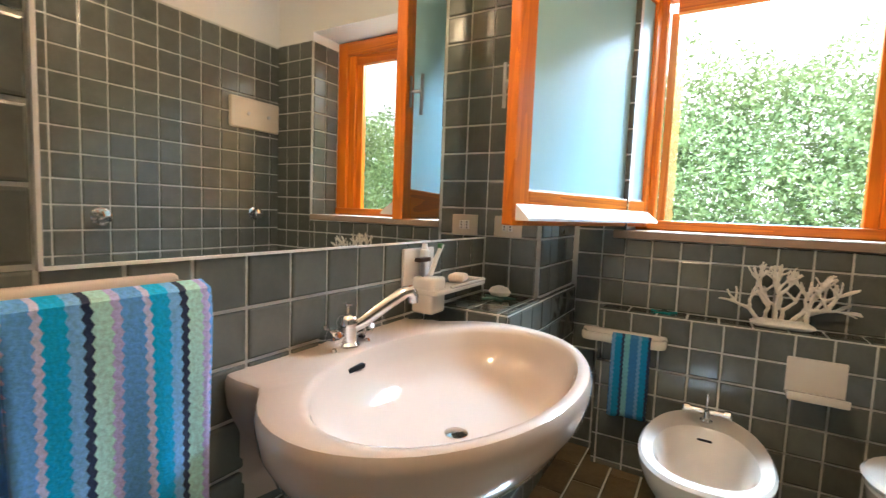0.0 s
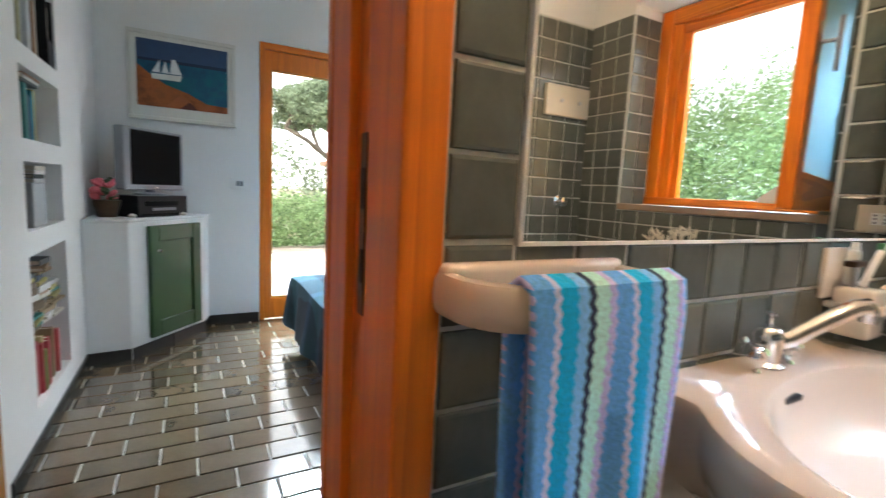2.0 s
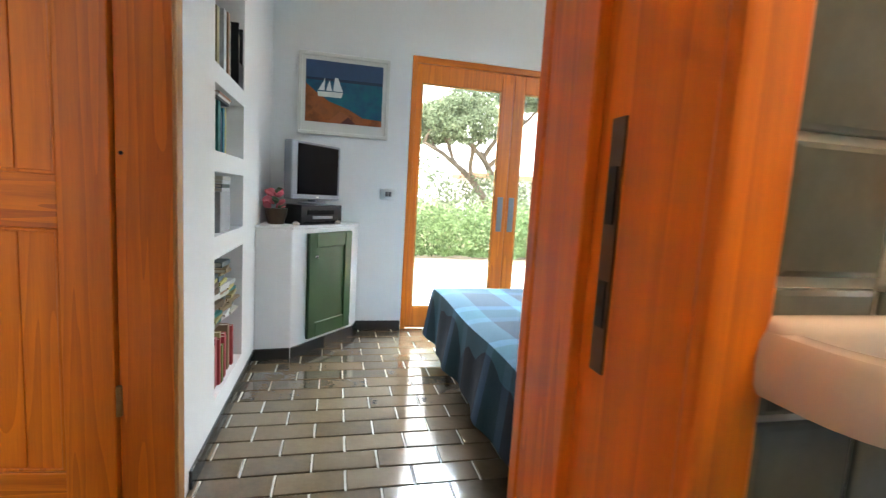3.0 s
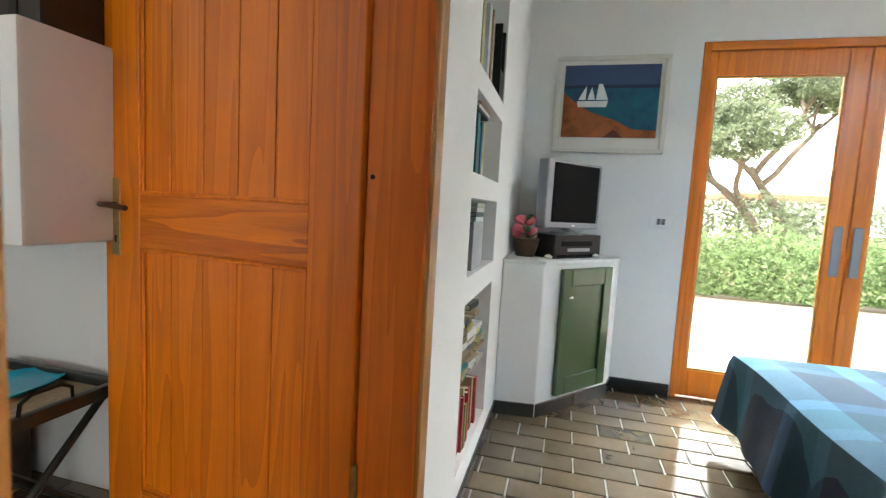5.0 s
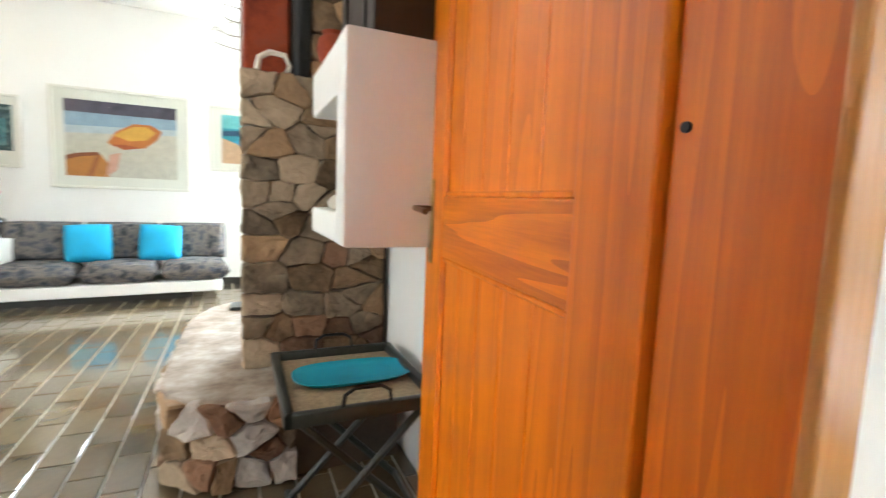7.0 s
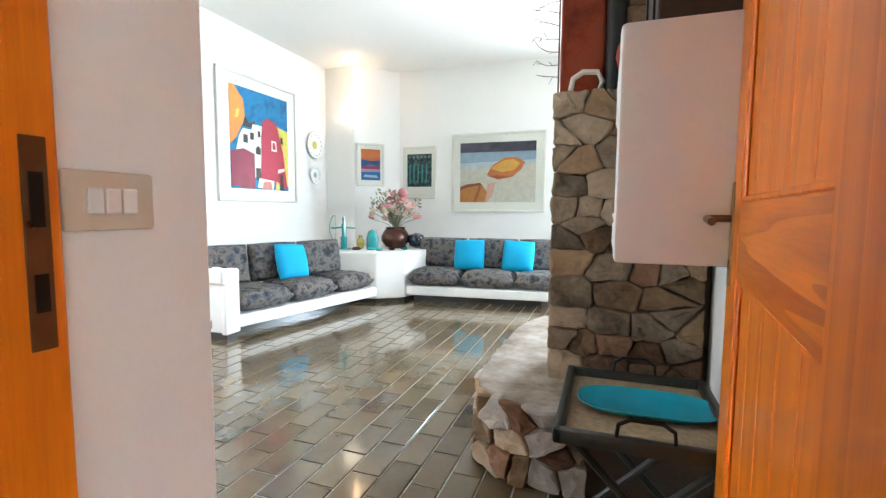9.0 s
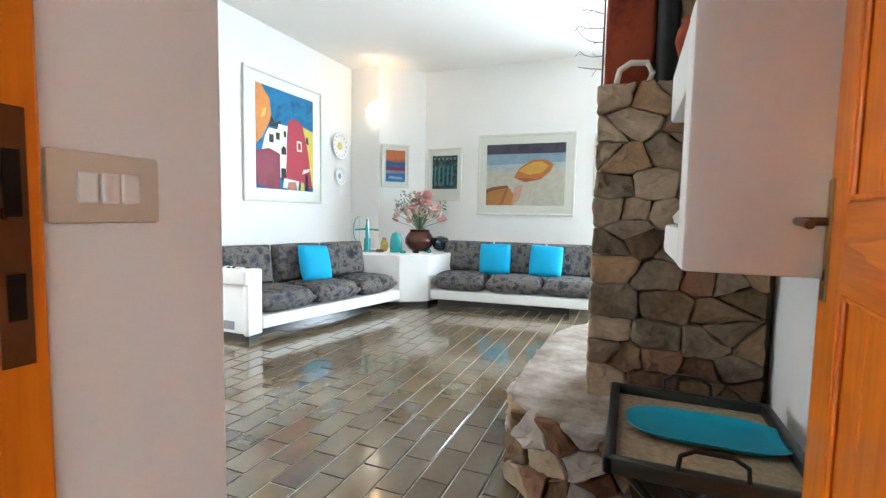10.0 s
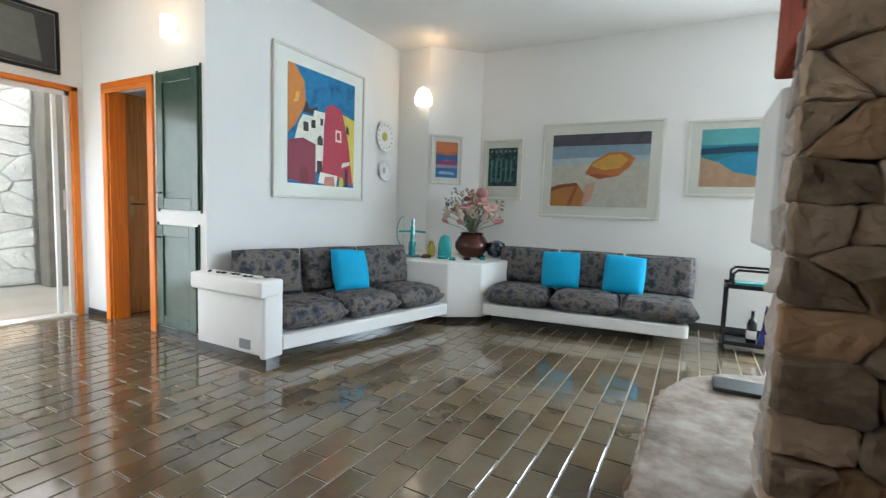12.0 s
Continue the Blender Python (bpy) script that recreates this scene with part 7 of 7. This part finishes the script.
picture("large dark framed picture above the sliding door", (4.3345, -2.0, 2.43), -90, 1.02, 0.53, 0.955, 0.465, [((0.06, 0.06, 0.06), FULL), ((0.16, 0.17, 0.16), [(0.1, 0.2), (0.9, 0.1), (0.85, 0.9), (0.2, 0.95)]), ((0.20, 0.02, 0.02), [(0.05, 0.1), (0.2, 0.12), (0.18, 0.3), (0.06, 0.3)])], frame_mat=BLACK)


def cupboard_door(z0, z1, x0, x1, label):
    d = thing("cupboard_door", label, "cupboard door", ((x0 + x1) / 2, -2.684, z0))
    w, h = (x1 - x0) / 2, z1 - z0
    for a, b in ((-w, -w + 0.085), (w - 0.085, w)):
        part("stile", box(a, b, 0, 0.028, 0, h, 0.004), GREEN2, d)
    for a, b in ((0, 0.09), (h - 0.09, h)):
        part("rail", box(-w + 0.085, w - 0.085, 0.0005, 0.0275, a, b, 0.004), GREEN2, d)
    for a, b in ((-w - 0.02, -w - 0.003), (w + 0.003, w + 0.02)):
        part("frame_strip", box(a, b, 0, 0.012, -0.02, h + 0.02, 0.002), GREEN2, d)
    part("panel", box(-w + 0.08, w - 0.08, 0.002, 0.016, 0.085, h - 0.085, 0.003), GREEN2, d)
    zz = 0.13 if z0 > 0.9 else h - 0.10
    part("handle", tube([(w - 0.04, 0.028, zz), (w - 0.04, 0.055, zz), (w - 0.10, 0.058, zz)], 0.007, 8), IRON, d, "black iron cupboard handle", True)


cupboard_door(1.03, 2.10, 2.62, 3.145, "tall green panelled cupboard door in the white wall")
cupboard_door(0.075, 0.905, 2.655, 3.165, "low green panelled cupboard door in the white wall")
for at, prof, lab in (((2.165, -5.12, 2.29), [(0.085, 0.0), (0.10, 0.03), (0.10, 0.09), (0.065, 0.17), (0.015, 0.205)], "opal glass drop lamp at the corner pier"), ((2.87, -2.60, 2.31), [(0.045, 0.0), (0.05, 0.01), (0.05, 0.14), (0.045, 0.155)], "small white glass lamp above the cupboards")):
    lp = thing("wall_lamp", lab, "lamp", at)
    part("shade", lathe(prof, 24), LAMP_GLASS, lp, smooth=True)
    part("bracket", tube([(0, 0, 0.08), (0, -0.078, 0.08)], 0.012, 10), WHITE, lp)


def trolley():
    d = thing("drinks_trolley", "black metal drinks trolley with two shelves", "trolley", (-1.14, -5.12, 0))
    for z in (0.06, 0.535):
        part("shelf", boxes([(-0.195, 0.195, -0.17, 0.17, z, z + 0.012), (-0.195, 0.195, -0.17, -0.16, z, z + 0.035), (-0.195, 0.195, 0.16, 0.17, z, z + 0.035)], 0.003), BLACK, d)
    for x in (-0.185, 0.185):
        for y in (-0.16, 0.16):
            part("post", tube([(x, y, 0.035), (x, y, 0.56)], 0.010, 8), BLACK, d)
            part("castor", lathe([(0.018, -0.008), (0.02, 0), (0.018, 0.008)], 12, pose(x, y, 0.02, 90, 0, 0)), BLACK, d)
    for y in (-0.16, 0.16):
        part("handle", tube([(-0.15, y, 0.55), (-0.15, y, 0.66), (-0.12, y, 0.69), (0.12, y, 0.69), (0.15, y, 0.66), (0.15, y, 0.55)], 0.011, 8), BLACK, d, smooth=True)
    b = thing("wine_bottle", "dark wine bottle with a white label on a trolley", "bottle", (-1.16, -5.08, 0.072))
    part("glass_body", lathe([(0.036, 0), (0.037, 0.16), (0.030, 0.19), (0.014, 0.215), (0.013, 0.27), (0.015, 0.275)], 20), mat("bottle_glass", (0.008, 0.012, 0.010), 0.08, vary=0.1, bump=0), b, smooth=True)
    part("paper_label", lathe([(0.0376, 0.04), (0.0376, 0.11)], 20), WHITE, b, "white paper label")
    solo("decanter", lathe([(0.05, 0), (0.045, 0.02), (0.022, 0.15), (0.012, 0.28), (0.006, 0.33)], 20), mat("cobalt_glass", (0.01, 0.015, 0.16), 0.08, vary=0.1, bump=0), "tall slender cobalt blue decanter on a trolley", "decanter", smooth=True, at=(-1.25, -5.06, 0.072))
    solo("tray", box(-0.13, 0.13, -0.10, 0.10, 0, 0.035, 0.01), TEAL, "flat teal box on the trolley", "box", at=(-1.14, -5.12, 0.547))


trolley()

# ---- outside ----
ground = structure("ground", box(-400, 400, -400, 400, -0.4, -0.15), GROUND, "dry sandy ground with sparse grass", "ground")
structure("pavement", box(-7.3, -3.70, -3, 12, -0.16, -0.03), PATIO, "sunlit pale stone terrace", "terrace")
structure("pavement_east", box(4.62, 8.2, -6, 3, -0.16, -0.02), PATIO, "pale tiled porch floor", "terrace")
porch = thing("stone_wall", "whitewashed rubble wall of the porch", "wall", (6.6, -2.6, 0))
part("core", box(0.0, 0.3, -2.0, 3.2, -0.02, 2.7), WHITE_STONE, porch)
stone_face(porch, 2.4, 0.0, 2.6, lambda s, z: pose(0.0, 1.9 - s, z, 0, 0, -90), 14, 0.36, 0.21, (WHITE_STONE,), 0.06)
structure("porch_column", box(6.2, 6.45, -3.35, -3.10, -0.02, 2.7, 0.01), mat("grey_concrete", (0.22, 0.20, 0.17), 0.9, vary=0.2), "grey concrete porch post", "column")
structure("porch_roof", box(4.6, 5.3, -6, 1.5, 2.7, 2.85), PLASTER, "white porch ceiling", "roof")
structure("porch_side", box(4.62, 7.0, -4.0, -3.4, -0.02, 2.7), PLASTER, "white porch side wall", "wall")


def leaf_cloud(name, label, blobs, n, size, material, seed, category, at):
    """Thousands of small leaves scattered through the outer part of several lumps."""
    rng = np.random.default_rng(seed)
    vs = []
    w = np.array([b[3] * b[4] * b[5] for b in blobs]) ** 0.66
    pick = rng.choice(len(blobs), n, p=w / w.sum())
    bl = np.array(blobs)[pick]
    d = rng.normal(size=(n, 3))
    d /= np.linalg.norm(d, axis=1)[:, None]
    r = rng.uniform(0.55, 1.08, n) ** 0.6
    lump = 1 + 0.16 * np.sin(7 * d[:, 0] + 3 * bl[:, 0]) * np.sin(6 * d[:, 1] + 2) + 0.1 * np.sin(13 * d[:, 2] + 5 * d[:, 0])
    c = bl[:, :3] + d * bl[:, 3:6] * (r * lump)[:, None]
    c[:, 2] = np.maximum(c[:, 2], 0.03)
    a = rng.normal(size=(n, 3))
    a /= np.linalg.norm(a, axis=1)[:, None]
    b = np.cross(a, rng.normal(size=(n, 3)))
    b /= np.linalg.norm(b, axis=1)[:, None]
    s = size * rng.uniform(0.6, 1.4, n)[:, None]
    quad = np.stack([c - a * s, c + b * s * 0.42, c + a * s, c - b * s * 0.42], 1).reshape(-1, 3)
    me = bpy.data.meshes.new(name)
    me.from_pydata(quad.tolist(), [], np.arange(4 * n).reshape(-1, 4).tolist())
    me.materials.append(material)
    ob = new(name, me)
    return ob


def hedge(name, label, blobs, n, size, material, seed):
    ob = leaf_cloud(name, label, blobs, n, size, material, seed, "hedge", (0, 0, 0))
    return tagged(ob, label, "hedge", kind="stuff")


def glowing_sky():
    """A far glowing ring added for the overexposed sky from north to west, well beyond the garden."""
    bm = bmesh.new()
    lo, hi = [], []
    for k in range(41):
        a = radians(-5 + 6.75 * k)
        lo.append(bm.verts.new((120 * math.cos(a), 120 * math.sin(a), -2)))
        hi.append(bm.verts.new((120 * math.cos(a), 120 * math.sin(a), 150)))
    for k in range(40):
        bm.faces.new((lo[k], hi[k], hi[k + 1], lo[k + 1]))
    structure("backdrop", bm, mat("white_sky_glow", (0.8, 0.8, 0.8), 1.0, vary=0.0, bump=0.0, emit=(0.93, 0.97, 1.0), power=0.62), "glowing white ring that stands in for the overexposed sky", "sky")


glowing_sky()
rb = random.Random(7)
hedge("hedge", "tall clipped green hedge outside the bathroom window", [(-2.0 + 0.5 * k, 6.2 + rb.uniform(-0.2, 0.3), 1.05 + rb.uniform(-0.1, 0.1), 0.75, 0.7, 1.58 + rb.uniform(-0.10, 0.10)) for k in range(16)], 230000, 0.027, LEAF, 1)
hedge("hedge", "low leafy hedge along the terrace edge", [(-8.5 + rb.uniform(-0.2, 0.2), -2 + 0.62 * k, 0.32, 0.7, 0.6, 0.60 + rb.uniform(-0.10, 0.12)) for k in range(20)], 80000, 0.036, LEAF, 2)
hedge("bushes", "pale green garden bushes behind the terrace hedge", [(-17 + rb.uniform(-2, 2), -4 + 1.9 * k, 0.8, 1.6, 1.5, 1.3 + rb.uniform(-0.4, 0.7)) for k in range(14)], 30000, 0.085, LEAF2, 3)
structure("kerb", box(-7.75, -7.302, -4, 12, -0.15, 0.0, 0.03), mat("rough_kerb_stone", (0.28, 0.22, 0.17), 0.95, vary=0.3, scale=3, bump=0.8), "low rough stone kerb of the terrace", "kerb")


def pine_tree(at, seed, h, lean):
    d = thing("pine_tree", "leaning umbrella pine with bare branches and an airy crown", "tree", at, group="garden pines")
    rng = random.Random(seed)
    trunk = bmesh.new()
    tips = []

    def limb(p, dd, r, length, depth):
        pts = [p.copy()]
        for _ in range(5):
            dd = (dd + Vector((rng.uniform(-0.2, 0.2), rng.uniform(-0.3, 0.3), rng.uniform(-0.12, 0.2)))).normalized()
            p = p + dd * length / 5
            pts.append(p.copy())
        join(trunk, tube(pts, r, 8, True, r * 0.6))
        if depth == 0:
            tips.append(p.copy())
            return
        for k in range(3):
            a = rng.uniform(0, 6.28)
            limb(p - dd * rng.uniform(0, length * 0.3), (dd * 0.6 + Vector((math.cos(a), math.sin(a), 0.35)) * 0.9).normalized(), r * 0.55, length * 0.62, depth - 1)

    limb(Vector((0, 0, -0.15)), Vector(lean).normalized(), 0.16, h * 0.55, 2)
    part("trunk", trunk, BARK, d, smooth=True)
    blobs = [(t.x, t.y, t.z, rng.uniform(0.6, 1.0), rng.uniform(0.6, 1.0), rng.uniform(0.3, 0.5)) for t in tips]
    c = leaf_cloud("crown", "", blobs, 15000, 0.06, LEAF2, seed, "", at)
    c.parent = d


pine_tree((-15.0, 6.71, 0), 4, 5.6, (0.05, -0.55, 1))
pine_tree((-15.8, 6.72, 0), 9, 6.0, (0.0, 0.05, 1))
house = thing("garden_house", "small white house far behind the garden", "house", (-30, 11.5, 0))
part("wall", box(-2, 2, -2.6, 2.6, -0.2, 2.4), PLASTER, house)
part("roof", slab([(-2.3, -2.9), (2.3, -2.9), (2.3, 2.9), (-2.3, 2.9)], 2.4, 2.7), paint(0.40, 0.18, 0.10), house)
part("window", box(2.0, 2.05, -0.5, 0.5, 0.8, 1.8), SCREEN, house)

# ---- tiles of walls and floors ----
run_tiles()


def floor_tiles():
    """Half-bond rows that run along y: the nearest as pieces, the rest in one mesh."""
    rng = random.Random(8)
    px, py, g = 0.132, 0.264, 0.0075
    spaces = ((-3.37, -0.29, 0.14, 3.75), (-1.28, -0.40, -0.05, 0.14), (-1.5, 4.33, -5.64, -0.05), (-3.5, -1.5, -5.64, -0.22), (-0.30, 0.02, 0.16, 0.91), (0.02, 1.95, -0.24, 3.13), (3.2, 4.05, -4.6, -2.68))
    big, count = [], 0
    verts, faces = [], []
    for i in range(-30, 48):
        x0 = -1.84 + i * px
        for k in range(-26, 18):
            y0 = 0.298 + k * py + (0.5 * py if i % 2 else 0)
            cx, cy = x0 + px / 2, y0 + py / 2
            for a0, a1, b0, b1 in spaces:
                u0, u1, v0, v1 = max(x0 + g / 2, a0), min(x0 + px - g / 2, a1), max(y0 + g / 2, b0), min(y0 + py - g / 2, b1)
                if u1 - u0 < 0.015 or v1 - v0 < 0.015:
                    continue
                if (a1 == -0.40 or (b0 == -5.64 and a0 == -1.5)) and cy < -0.356 and a0 != -1.5:
                    continue
                if a0 == -1.5 and a1 == 4.33 and cy > -0.36 and cx > -0.385:
                    continue
                m = pose(u0, v0, -0.0035 + rng.uniform(-0.0006, 0.0006), rng.uniform(-0.12, 0.12), rng.uniform(-0.12, 0.12), 0)
                near = (-2.9 < cx < -1.4 and 0.14 < cy < 1.3) or (-0.55 < cx < 1.55 and -4.2 < cy < -1.6)
                if near and count < 300:
                    ob = new("tile", tile_mesh(round(u1 - u0, 3), round(v1 - v0, 3), 0.006, "floor"))
                    ob.parent = floor
                    ob.matrix_local = m
                    count += 1
                else:
                    me = tile_mesh(round(u1 - u0, 3), round(v1 - v0, 3), 0.006, "floor")
                    base = len(verts)
                    verts += [tuple(m @ v.co) for v in me.vertices]
                    faces += [tuple(base + q for q in f.vertices) for f in me.polygons]
    me = bpy.data.meshes.new("floor_tiles")
    me.from_pydata(verts, [], faces)
    me.materials.append(TILE_FLOOR)
    ob = new("floor_tiles", me)
    ob.parent = floor
    tagged(ob, kind="stuff")


floor_tiles()
